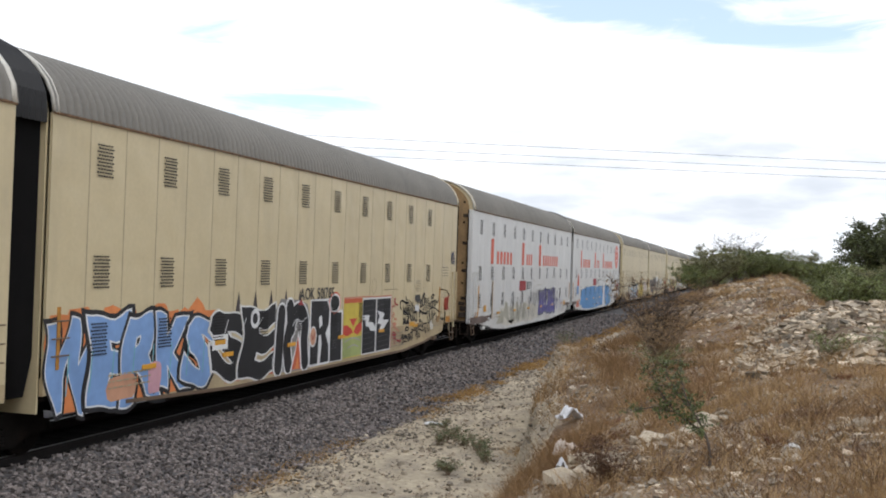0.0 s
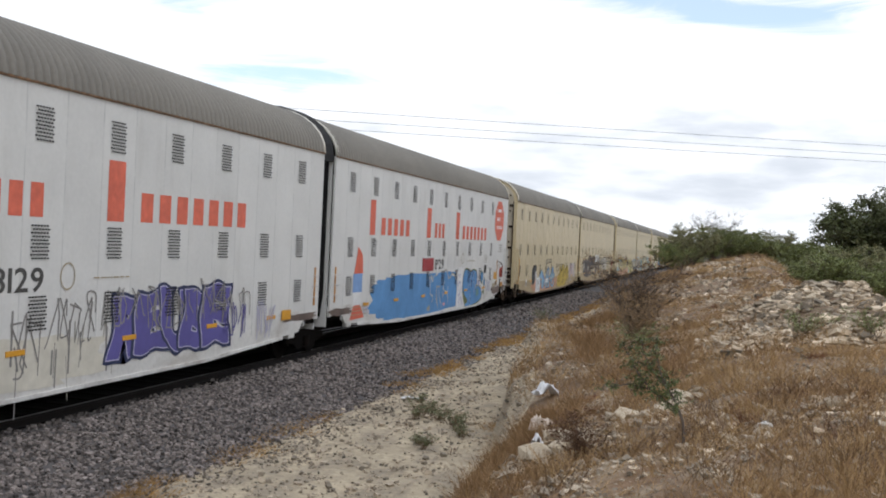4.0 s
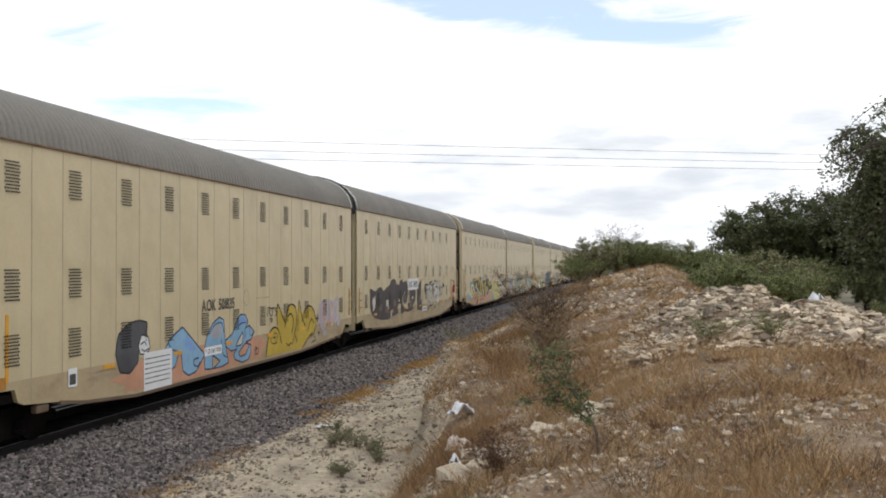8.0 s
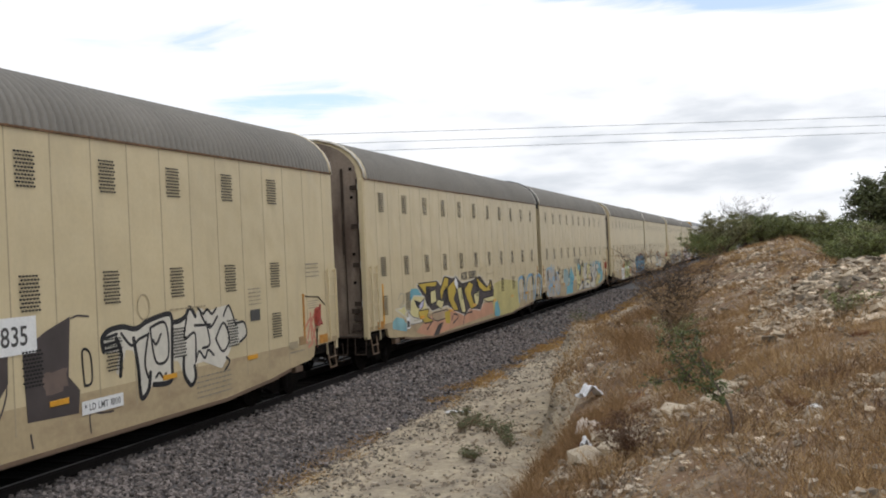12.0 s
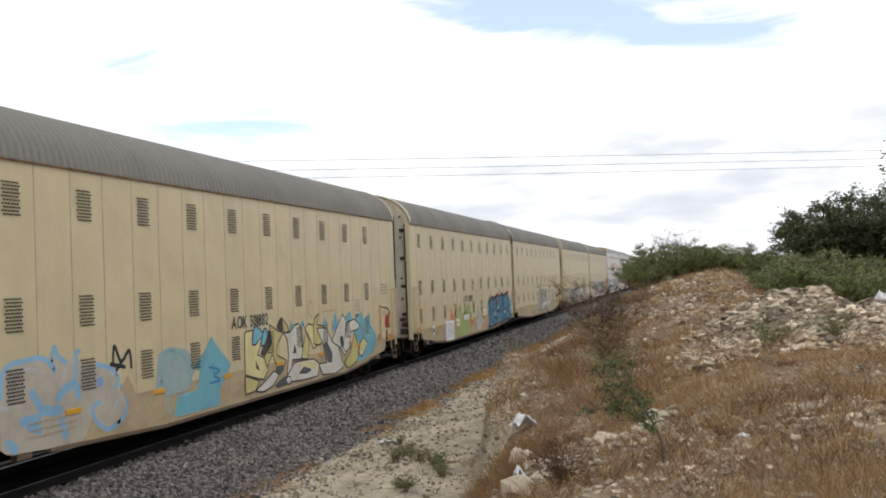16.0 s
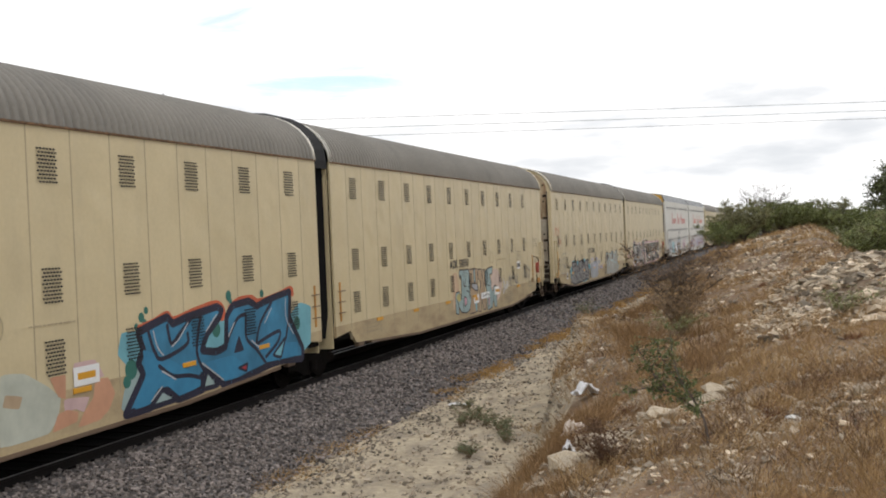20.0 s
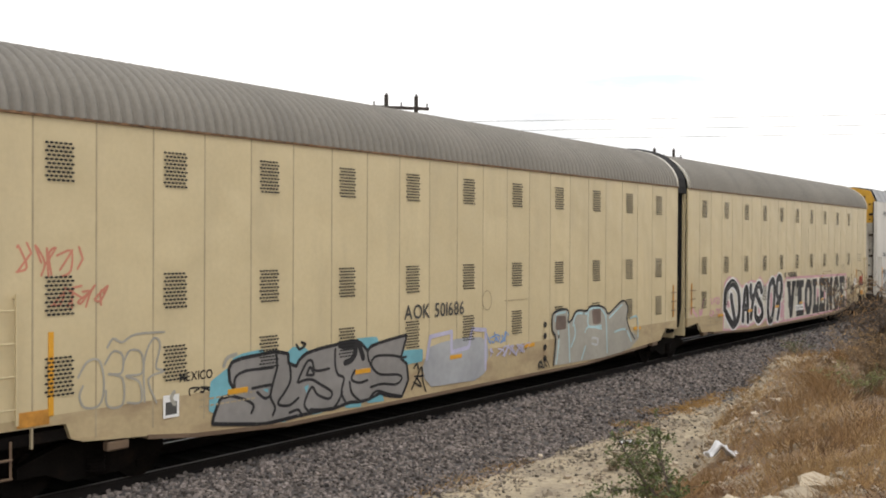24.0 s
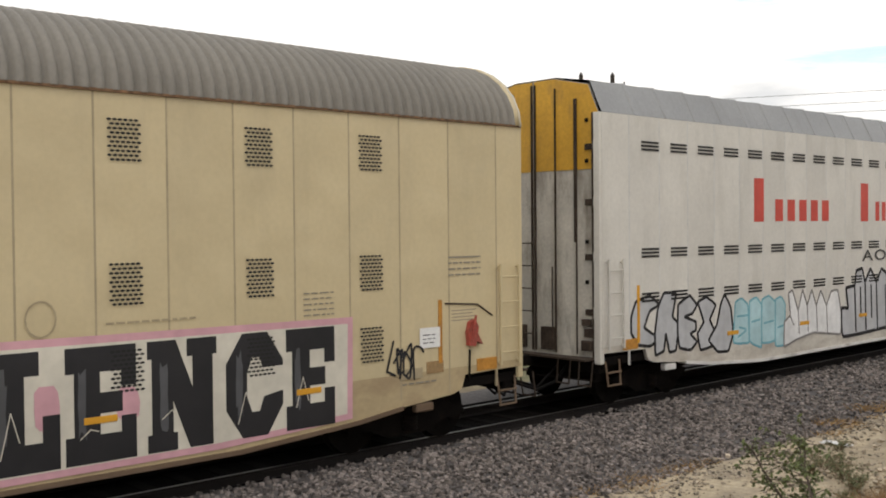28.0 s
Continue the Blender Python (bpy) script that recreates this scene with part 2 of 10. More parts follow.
M = {
    "beige": material("beige_paint", (0.54, 0.442, 0.265), 0.46, scale=0.8, vary=0.05, fine=14, grain=0.03, bump=0.8, bump_scale=1.5, relief=0.05,
                      stain=(0.36, 0.295, 0.19, 0.45), stain_scale=(1.5, 1.5, 0.35), stain_at=(0.52, 0.8), random_tone=0.025),
    "white": material("white_paint", (0.60, 0.585, 0.55), 0.5, scale=0.8, vary=0.05, fine=14, grain=0.03, bump=0.35, bump_scale=1.7, relief=0.03,
                      stain=(0.38, 0.36, 0.32, 0.4), stain_scale=(1.5, 1.5, 0.35), stain_at=(0.56, 0.8), random_tone=0.025),
    "late_white": material("old_white_paint", (0.58, 0.55, 0.49), 0.55, scale=0.8, vary=0.07, fine=14, grain=0.04, bump=0.05, bump_scale=9,
                           stain=(0.33, 0.30, 0.25, 0.5), stain_scale=(1.5, 1.5, 0.3), stain_at=(0.52, 0.78), random_tone=0.03),
    "sill": material("sill_paint", (0.15, 0.10, 0.062), 0.7, scale=1.5, vary=0.12, fine=20, grain=0.08, bump=0.12,
                     stain=(0.12, 0.075, 0.045, 0.85), stain_scale=(1.2, 0.8, 2.5), stain_at=(0.42, 0.62)),
    "sill_white": material("sill_white_paint", (0.60, 0.58, 0.54), 0.65, scale=1.5, vary=0.12, fine=20, grain=0.08, bump=0.12,
                           stain=(0.15, 0.10, 0.08, 0.75), stain_scale=(1.2, 1.2, 2.5), stain_at=(0.5, 0.72)),
    "low_beige": material("dusty_beige_paint", (0.42, 0.325, 0.185), 0.65, scale=0.8, vary=0.08, fine=14, grain=0.06, bump=0.06, bump_scale=9,
                          stain=(0.25, 0.17, 0.10, 0.7), stain_scale=(1.5, 0.9, 2.4), stain_at=(0.48, 0.7)),
    "low_white": material("dusty_white_paint", (0.60, 0.58, 0.54), 0.6, scale=0.8, vary=0.08, fine=14, grain=0.06, bump=0.06, bump_scale=9,
                          stain=(0.34, 0.29, 0.24, 0.6), stain_scale=(1.5, 0.9, 1.6), stain_at=(0.52, 0.72)),
    "low_late": material("dusty_old_white_paint", (0.54, 0.50, 0.43), 0.6, scale=0.8, vary=0.1, fine=14, grain=0.06, bump=0.06, bump_scale=9,
                         stain=(0.30, 0.25, 0.20, 0.65), stain_scale=(1.5, 0.9, 2.2), stain_at=(0.44, 0.66)),
    "old_orange": material("dull_orange_plate", (0.42, 0.19, 0.03), 0.6, vary=0.2, fine=12, grain=0.15, bump=0.05),
    "roof": material("galvanised_roof", (0.205, 0.188, 0.16), 0.7, metal=0.0, spec=0.25, scale=0.5, vary=0.09, fine=16, grain=0.06, bump=0.08,
                     stain=(0.12, 0.112, 0.10, 0.4), stain_scale=(0.5, 1.2, 0.5), stain_at=(0.52, 0.75)),
    "roof_flat": material("grey_roof", (0.27, 0.27, 0.265), 0.55, metal=0.1, scale=0.7, vary=0.1, fine=16, grain=0.06, bump=0.08,
                          stain=(0.17, 0.165, 0.155, 0.5), stain_scale=(0.5, 2.0, 0.5)),
    "faint": material("faded_print", (0.24, 0.21, 0.16), 0.7, vary=0.15, bump=0),
    "rust": material("rust_edge", (0.17, 0.095, 0.05), 0.85, vary=0.3, fine=12, grain=0.3, bump=0.2),
    "pale_rim": material("pale_rim_paint", (0.66, 0.62, 0.53), 0.55, vary=0.08, bump=0.05),
    "rubber": material("black_rubber", (0.006, 0.0052, 0.005), 0.7, spec=0.12, vary=0.2, bump=0.2),
    "hood": material("dusty_black_rubber", (0.014, 0.0125, 0.0115), 0.55, spec=0.35, vary=0.3, bump=0.1),
    "tab": material("pale_tab", (0.55, 0.53, 0.48), 0.6, vary=0.15, bump=0.05),
    "soot": material("sooty_steel", (0.05, 0.037, 0.028), 0.85, spec=0.1, vary=0.3, fine=14, grain=0.3, bump=0.2),
    "rust_sheet": material("rust_stained_sheet", (0.40, 0.31, 0.19), 0.7, scale=1.2, vary=0.2, fine=18, grain=0.12, bump=0.15,
                           stain=(0.22, 0.105, 0.045, 0.85), stain_scale=(4.5, 4.5, 0.5), stain_at=(0.44, 0.62)),
    "dark": material("vent_shade", (0.014, 0.013, 0.012), 0.8, vary=0.2, bump=0),
    "seam": material("seam_grime", (0.35, 0.285, 0.18), 0.7, vary=0.15, bump=0.1),
    "seam_white": material("seam_grime_pale", (0.53, 0.52, 0.49), 0.7, vary=0.15, bump=0.1),
    # Near-black base puts the deep shade of the underside into the steel.
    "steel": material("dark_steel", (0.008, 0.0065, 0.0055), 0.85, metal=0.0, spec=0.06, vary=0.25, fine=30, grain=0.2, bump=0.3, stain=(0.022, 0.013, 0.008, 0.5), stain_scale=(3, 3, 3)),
    # Rails and sleepers are darkened: shade below the wagons sits in their colour.
    "rail": material("rail_steel", (0.016, 0.012, 0.010), 0.8, metal=0.2, vary=0.15, bump=0.1),
    "rail_top": material("worn_rail_top", (0.10, 0.092, 0.085), 0.5, metal=1.0, vary=0.1, bump=0.05),
    "tie": material("shade_dark_sleeper", (0.008, 0.0065, 0.0055), 0.95, spec=0.03, vary=0.2, bump=0.4),
    "orange": material("orange_reflector", (0.62, 0.30, 0.025), 0.4, vary=0.08, bump=0.03),
    "rust_door": material("rusty_brown_door", (0.30, 0.19, 0.085), 0.7, scale=1.2, vary=0.25, fine=18, grain=0.15, bump=0.2,
                          stain=(0.10, 0.06, 0.035, 0.7), stain_scale=(2, 2, 0.6), stain_at=(0.48, 0.7)),
    "pale_door": material("pale_door", (0.47, 0.44, 0.38), 0.65, scale=1.2, vary=0.15, fine=18, grain=0.1, bump=0.15,
                          stain=(0.13, 0.10, 0.075, 0.75), stain_scale=(2.5, 2.5, 0.6), stain_at=(0.5, 0.68)),
    # Unit 6's rusty doors, painted darker for the shade of the gap.
    "shaded_door": material("shaded_door", (0.20, 0.155, 0.115), 0.7, scale=1.2, vary=0.2, fine=18, grain=0.12, bump=0.15,
                          stain=(0.08, 0.05, 0.035, 0.8), stain_scale=(2.5, 2.5, 0.6), stain_at=(0.45, 0.65)),
    "cream_door": material("cream_door", (0.46, 0.405, 0.31), 0.65, scale=1.2, vary=0.15, fine=18, grain=0.1, bump=0.15,
                           stain=(0.27, 0.20, 0.13, 0.8), stain_scale=(2.4, 2.4, 0.5), stain_at=(0.5, 0.68)),
    "yellow_door": material("yellow_door", (0.55, 0.30, 0.03), 0.6, scale=1.2, vary=0.15, fine=18, grain=0.1, bump=0.15,
                            stain=(0.16, 0.10, 0.05, 0.7), stain_scale=(2.5, 2.5, 0.6), stain_at=(0.55, 0.75)),
    "red": material("red_paint", (0.50, 0.055, 0.035), 0.5, vary=0.1, bump=0.05),
    "red_faded": material("faded_red_paint", (0.60, 0.13, 0.075), 0.6, vary=0.12, fine=9, grain=0.1, bump=0.02),
    "brake_red": material("worn_red_paint", (0.33, 0.06, 0.04), 0.65, vary=0.25, fine=15, grain=0.2, bump=0.1, stain=(0.12, 0.06, 0.04, 0.7), stain_scale=(6, 6, 6), stain_at=(0.5, 0.65)),
    "letter": material("black_stencil_paint", (0.06, 0.057, 0.052), 0.6, vary=0.15, bump=0.02),
    "notice": material("white_notice", (0.72, 0.71, 0.68), 0.6, vary=0.05, bump=0.02),
}


def paint(name, rgb, faded=0.12):
    """Spray paint: a matt coat with broad cloudy variation."""
    m = bpy.data.materials.get("spray_" + name)
    return m or material("spray_" + name, rgb, 0.62, scale=1.3, vary=faded, fine=7, grain=0.06, bump=0.03, bump_scale=30)


# ---- building helpers ----
MESHES = {}


def mesh_of(bm, name, mats, smooth=False):
    me = bpy.data.meshes.new(name)
    bm.to_mesh(me)
    bm.free()
    for m in mats if isinstance(mats, (list, tuple)) else [mats]:
        me.materials.append(m)
    if smooth:
        for p in me.polygons:
            p.use_smooth = True
    return me


def part(name, data, mat=None, parent=None, label="", at=None, smooth=False):
    """Links a bmesh or a ready mesh as one object under a thing or a part."""
    if isinstance(data, bmesh.types.BMesh):
        data = mesh_of(data, name, mat, smooth)
    ob = new(name, data)
    if at is not None:
        ob.matrix_basis = at if isinstance(at, Matrix) else Matrix.Translation(at)
    if parent is not None:
        ob.parent = parent
    return tagged(ob, label)


def thing(name, at, label, category, group="", kind=""):
    ob = new(name)
    ob.empty_display_size = 0.3
    ob.matrix_basis = at if isinstance(at, Matrix) else Matrix.Translation(at)
    return tagged(ob, label, category, group, kind)


def add_box(bm, lo, hi, bevel=0.0, index=0):
    lo, hi = Vector(lo), Vector(hi)
    r = bmesh.ops.create_cube(bm, size=1.0, matrix=Matrix.Translation((lo + hi) / 2) @ Matrix.Diagonal((*(hi - lo), 1)))
    fs = {f for v in r["verts"] for f in v.link_faces}
    for f in fs:
        f.material_index = index
    if bevel:
        es = list({e for f in fs for e in f.edges})
        bmesh.ops.bevel(bm, geom=es, offset=bevel, segments=1, affect="EDGES")
    return r["verts"]


def box(lo, hi, bevel=0.0):
    bm = bmesh.new()
    add_box(bm, lo, hi, bevel)
    return bm


def add_rod(bm, a, b, r, n=6):
    a, b = Vector(a), Vector(b)
    d = b - a
    m = Matrix.Translation((a + b) / 2) @ d.to_track_quat("Z", "Y").to_matrix().to_4x4()
    bmesh.ops.create_cone(bm, cap_ends=True, segments=n, radius1=r, radius2=r, depth=d.length, matrix=m)


def extrude_profile(pts, x0, x1):
    """A plate: outline in (y, z) carried from x0 to x1."""
    bm = bmesh.new()
    a = [bm.verts.new((x0, y, z)) for y, z in pts]
    b = [bm.verts.new((x1, y, z)) for y, z in pts]
    bm.faces.new(a)
    bm.faces.new(list(reversed(b)))
    for i in range(len(pts)):
        j = (i + 1) % len(pts)
        bm.faces.new((a[j], a[i], b[i], b[j]))
    bmesh.ops.recalc_face_normals(bm, faces=bm.faces)
    return bm


def from_arrays(name, verts, faces, mat, smooth=False):
    me = bpy.data.meshes.new(name)
    me.from_pydata([tuple(v) for v in verts], [], [tuple(f) for f in faces])
    me.materials.append(mat)
    if smooth:
        for p in me.polygons:
            p.use_smooth = True
    me.update()
    return me
# ---- the lie of the land ----
SIDE_X = -9.446                     # plane of the wagons' near sides
HALF = 1.55
TRACK_X = SIDE_X - HALF


def lerp_table(v, table):
    return float(np.interp(v, [a for a, _ in table], [b for _, b in table]))


EDGE = [(-30, -2.4), (8, -2.5), (13.4, -2.85), (16.7, -3.4), (24, -4.1), (36.4, -4.6), (48.8, -5.3), (120, -5.8), (400, -5.8)]
CREST_X = [(-30, 1.0), (5, 1.0), (10, 1.3), (18, 1.6), (26, 1.25), (34, 1.08), (45, 1.1), (80, 3.0), (400, 6.0)]
CREST_Z = [(-30, 1.4), (0, 1.55), (5, 1.8), (8, 1.84), (10, 1.85), (13, 1.92), (16, 1.92), (23, 1.95), (28, 2.2), (34, 2.7), (38, 2.88), (44, 2.88), (52, 2.6), (70, 2.0), (90, 1.6), (160, 0.4), (400, 0.0)]
FALL = [(-30, 7.0), (13, 8.0), (22, 6.0), (28, 3.6), (34, 2.7), (60, 4.0), (400, 8.0)]
HEAP = [(-0.6, 1.4), (0.3, 1.75), (0.8, 2.0), (1.4, 2.32), (1.78, 2.5), (2.35, 2.44), (2.62, 2.28), (3.05, 2.17), (3.55, 2.22), (4.2, 2.0), (5.6, 1.85), (8, 1.3)]
BACK_Z = [(-30, 1.0), (18, 1.2), (26, 0.9), (400, 0.3)]
PATH_Z = -0.12


def ground_z(x, y, rough=True):
    d = abs(x - TRACK_X)
    edge = lerp_table(y, EDGE)
    if x < edge:
        if d < 0.8:
            z = -0.17
        elif d < 1.1:
            z = -0.17 + 0.12 * (d - 0.8) / 0.3
        elif d < 2.1:
            z = -0.05
        elif d < 4.5:
            z = -0.05 + (PATH_Z - 0.02 + 0.05) * (d - 2.1) / 2.4
        else:
            z = PATH_Z
        if x < TRACK_X and d > 2.1:               # the far side falls away
            z = max(-0.55, -0.05 - 0.5 * (d - 2.1))
    else:
        cx, cz = lerp_table(y, CREST_X), lerp_table(y, CREST_Z)
        if x < cx:
            u = (x - edge) / (cx - edge)
            z = PATH_Z + (cz - PATH_Z) * u ** 0.42
        else:
            v = min(1.0, (x - cx) / lerp_table(y, FALL))
            low = min(cz, lerp_table(y, BACK_Z))
            z = cz + (low - cz) * v * v * (3 - 2 * v)
        if 12.5 < y < 24.5:                       # the rubble heap stands on the bank
            w = (y - 12.5) / 8.5 if y < 21.0 else 1 - (y - 21.0) / 3.5
            ridge = lerp_table(x * (1 + 0.03 * (21.0 - y)) - 0.05, HEAP)
            z = max(z, z + (ridge - z) * (0.35 * w + 0.65 * w * w * (3 - 2 * w)))
            if rough and x > 0.2:
                z += min(1.0, 3 * w) * (0.16 * noise.noise((x * 1.5, y * 0.9, 41.0)) + 0.1 * noise.noise((x * 3.1, y * 2.3, 43.0)))
    if rough and d > 4.4:
        k = min(1.0, max(0.0, (x - edge) / 1.5)) if x > edge else 0.3
        z += k * (0.16 * noise.noise((x * 0.55, y * 0.55, 3.1)) + 0.07 * noise.noise((x * 1.7, y * 1.7, 7.7)))
        z += (0.4 + k) * 0.03 * noise.noise((x * 5.1, y * 5.1, 1.3))
    return z


def steps(a, b, s):
    n = max(1, int(round((b - a) / s)))
    return [a + (b - a) * i / n for i in range(n)]


# Near-black ballast: the shade under the train is put into its colour.
M["oily"] = material("shade_dark_ballast", (0.005, 0.0042, 0.0035), 0.95, spec=0.02, scale=2, vary=0.2, fine=34, grain=0.4, bump=0.8, bump_scale=30)
M["gravel"] = material("grey_ballast", (0.082, 0.073, 0.069), 0.95, scale=1.5, vary=0.15, fine=34, grain=0.5, bump=1.0, bump_scale=30,
                       stain=(0.17, 0.16, 0.15, 0.6), stain_scale=(16, 16, 16), stain_at=(0.55, 0.68))
M["dirt"] = material("pale_dirt", (0.395, 0.325, 0.222), 0.95, scale=0.9, vary=0.2, fine=9, grain=0.18, bump=0.9, bump_scale=9, relief=0.07,
                     stain=(0.23, 0.19, 0.14, 0.7), stain_scale=(2.2, 0.9, 1.5), stain_at=(0.47, 0.62))
M["soil"] = material("stony_soil", (0.18, 0.115, 0.067), 0.95, scale=0.8, vary=0.25, fine=12, grain=0.28, bump=1.0, bump_scale=9, relief=0.08,
                     stain=(0.33, 0.26, 0.175, 0.8), stain_scale=(1.5, 1.5, 1.5), stain_at=(0.47, 0.62))
M["scrub"] = material("brown_scrubland", (0.16, 0.125, 0.075), 0.95, scale=0.3, vary=0.3, fine=4, grain=0.2, bump=0.5, bump_scale=6,
                      stain=(0.07, 0.085, 0.03, 0.8), stain_scale=(0.2, 0.2, 0.2), stain_at=(0.45, 0.6))


def build_ground():
    xs = ([-2500, -1200, -600, -300, -160, -90, -60, -40, -30, -24, -20, -17, -15.6] + steps(-15.4, -7.0, 0.2) + steps(-7.0, 8.0, 0.22)
          + steps(8, 20, 0.8) + [20, 24, 30, 40, 60, 100, 180, 350, 700, 1300, 2500])
    ys = ([-1500, -600, -250, -100, -50, -25, -12] + steps(-6, 4, 0.35) + steps(4, 34, 0.24) + steps(34, 60, 0.5) + steps(60, 130, 2.0)
          + [130, 140, 155, 175, 200, 230, 270, 330, 420, 600, 900, 1400, 2200, 4000])
    verts, faces, kinds = [], [], []
    for y in ys:
        for x in xs:
            verts.append((x, y, ground_z(x, y)))
    n = len(xs)
    for j in range(len(ys) - 1):
        for i in range(n - 1):
            faces.append((j * n + i, j * n + i + 1, (j + 1) * n + i + 1, (j + 1) * n + i))
            x, y = (xs[i] + xs[i + 1]) / 2, (ys[j] + ys[j + 1]) / 2
            w = 0.35 * noise.noise((x * 1.2, y * 0.7, 5.0)) + 0.15 * noise.noise((x * 4, y * 4, 2.0))
            # this strip carries the train's shade as painted colour
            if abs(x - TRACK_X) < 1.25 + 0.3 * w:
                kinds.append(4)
            elif abs(x - TRACK_X) < 4.6 + w:
                kinds.append(0)
            elif x < lerp_table(y, EDGE) + w + (0.4 if y > 12.5 else 0.1) and x > TRACK_X:
                kinds.append(1)
            elif abs(x) < 9 and -40 < y < 75:
                kinds.append(2)
            else:
                kinds.append(3)
    me = from_arrays("ground", verts, faces, M["gravel"], True)
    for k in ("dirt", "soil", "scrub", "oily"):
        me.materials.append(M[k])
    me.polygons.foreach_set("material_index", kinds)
    tagged(new("ground", me), "pale stony ground with grey ballast bed and scrub beyond", "ground", kind="structure")


def build_track():
    for sx in (-0.7525, 0.7525):
        rail = thing("rail", (TRACK_X + sx, 0, 0), "rusty brown steel rail with a worn top", "rail", "rails of the track", "structure")
        prof = [(-0.07, -0.17), (0.07, -0.17), (0.07, -0.158), (0.012, -0.135), (0.012, -0.045), (0.036, -0.03), (0.036, -0.004),
                (-0.036, -0.004), (-0.036, -0.03), (-0.012, -0.045), (-0.012, -0.135), (-0.07, -0.158)]
        bm = bmesh.new()
        a = [bm.verts.new((x, -300, z)) for x, z in prof]
        b = [bm.verts.new((x, 900, z)) for x, z in prof]
        for i in range(len(prof)):
            j = (i + 1) % len(prof)
            bm.faces.new((a[i], a[j], b[j], b[i]))
        bm.faces.new(a), bm.faces.new(b)
        part("rail_body", bm, M["rail"], rail)
        part("rail_head", box((-0.03, -300, -0.004), (0.03, 900, 0.0)), M["rail_top"], rail, "shiny worn rail top")
    tie = mesh_of(box((-1.3, -0.11, -0.3), (1.3, 0.11, -0.158), 0.012), "sleeper", M["tie"])
    for i in range(160):
        tagged(part("sleeper", tie, at=(TRACK_X, -8 + 0.6 * i, 0)), "weathered grey railway sleeper in the ballast", "sleeper", "sleepers of the track", "structure")


build_ground()
build_track()

# ---- wagons ----
UNIT, JOINT, CAR = 20.723, 0.764, 44.3
EAVE, TOP = 4.957, 6.02
PANEL = 0.912
SILL_TOP = 1.2


def arch(hw, ze, top, n=12):
    return [(hw * math.cos(math.pi * i / n), ze + (top - ze) * math.sin(math.pi * i / n)) for i in range(n + 1)]


def arch_plate(hw, z0, ze, top, y0, y1, n=12, bottom=None):
    pts = [(-hw, z0)] + [(hw, z0)] + arch(hw, ze, top, n)
    bm = bmesh.new()
    a = [bm.verts.new((x, y0, z)) for x, z in pts]
    b = [bm.verts.new((x, y1, z)) for x, z in pts]
    bm.faces.new(a), bm.faces.new(b)
    for i in range(len(pts)):
        j = (i + 1) % len(pts)
        bm.faces.new((a[i], a[j], b[j], b[i]))
    bmesh.ops.recalc_face_normals(bm, faces=bm.faces)
    return bm


def arch_band(hw, ze, top, y0, y1, depth, n=14):
    """A rim that follows the roof's curve."""
    o, i_ = arch(hw, ze, top, n), arch(hw - depth, ze, top - depth, n)
    bm = bmesh.new()
    rings = []
    for (x, z), (u, w) in zip(o, i_):
        rings.append([bm.verts.new(p) for p in ((x, y0, z), (x, y1, z), (u, y1, w), (u, y0, w))])
    for a, b in zip(rings, rings[1:]):
        for k in range(4):
            bm.faces.new((a[k], a[(k + 1) % 4], b[(k + 1) % 4], b[k]))
    bm.faces.new(rings[0]), bm.faces.new(rings[-1])
    bmesh.ops.recalc_face_normals(bm, faces=bm.faces)
    return bm


def roof_mesh():
    """Corrugated arched roof."""
    verts, faces = [], []
    n_arc = 14
    prof = arch(HALF + 0.012, EAVE, TOP, n_arc)
    sub = 6
    groove = (0.03, 0.036, 0.03, 0.0, -0.055, 0.0)
    pitch = 0.18
    ny = int(UNIT / pitch) * sub
    for j in range(ny + 1):
        y = UNIT * j / ny
        d = groove[j % sub]
        for x, z in prof:
            v = Vector((x / HALF, 0, (z - EAVE + 0.2) / (TOP - EAVE)))
            v.normalize()
            verts.append((x + d * v.x, y, z + d * v.z))
    m = n_arc + 1
    for j in range(ny):
        for i in range(n_arc):
            faces.append((j * m + i, (j + 1) * m + i, (j + 1) * m + i + 1, j * m + i + 1))
    return from_arrays("corrugated_roof", verts, faces, M["roof"], True)


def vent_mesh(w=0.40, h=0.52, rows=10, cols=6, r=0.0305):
    """A perforated vent: staggered flat dark discs stand in for the shade in its holes."""
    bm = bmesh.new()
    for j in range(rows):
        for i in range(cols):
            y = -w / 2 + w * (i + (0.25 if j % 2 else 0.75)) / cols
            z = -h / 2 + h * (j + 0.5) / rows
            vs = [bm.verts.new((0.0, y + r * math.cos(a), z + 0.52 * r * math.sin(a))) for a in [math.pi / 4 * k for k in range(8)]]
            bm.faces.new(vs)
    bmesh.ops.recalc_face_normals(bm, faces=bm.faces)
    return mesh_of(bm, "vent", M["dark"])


def louvre_mesh(w=0.53, h=0.2, rows=3):
    bm = bmesh.new()
    # dark bars stand in for the shade inside the slots
    for j in range(rows):
        z = -h / 2 + h * (j + 0.5) / rows
        add_box(bm, (-0.004, -w / 2, z - 0.02), (0.0, w / 2, z + 0.018))
    return mesh_of(bm, "louvre_vent", M["dark"])


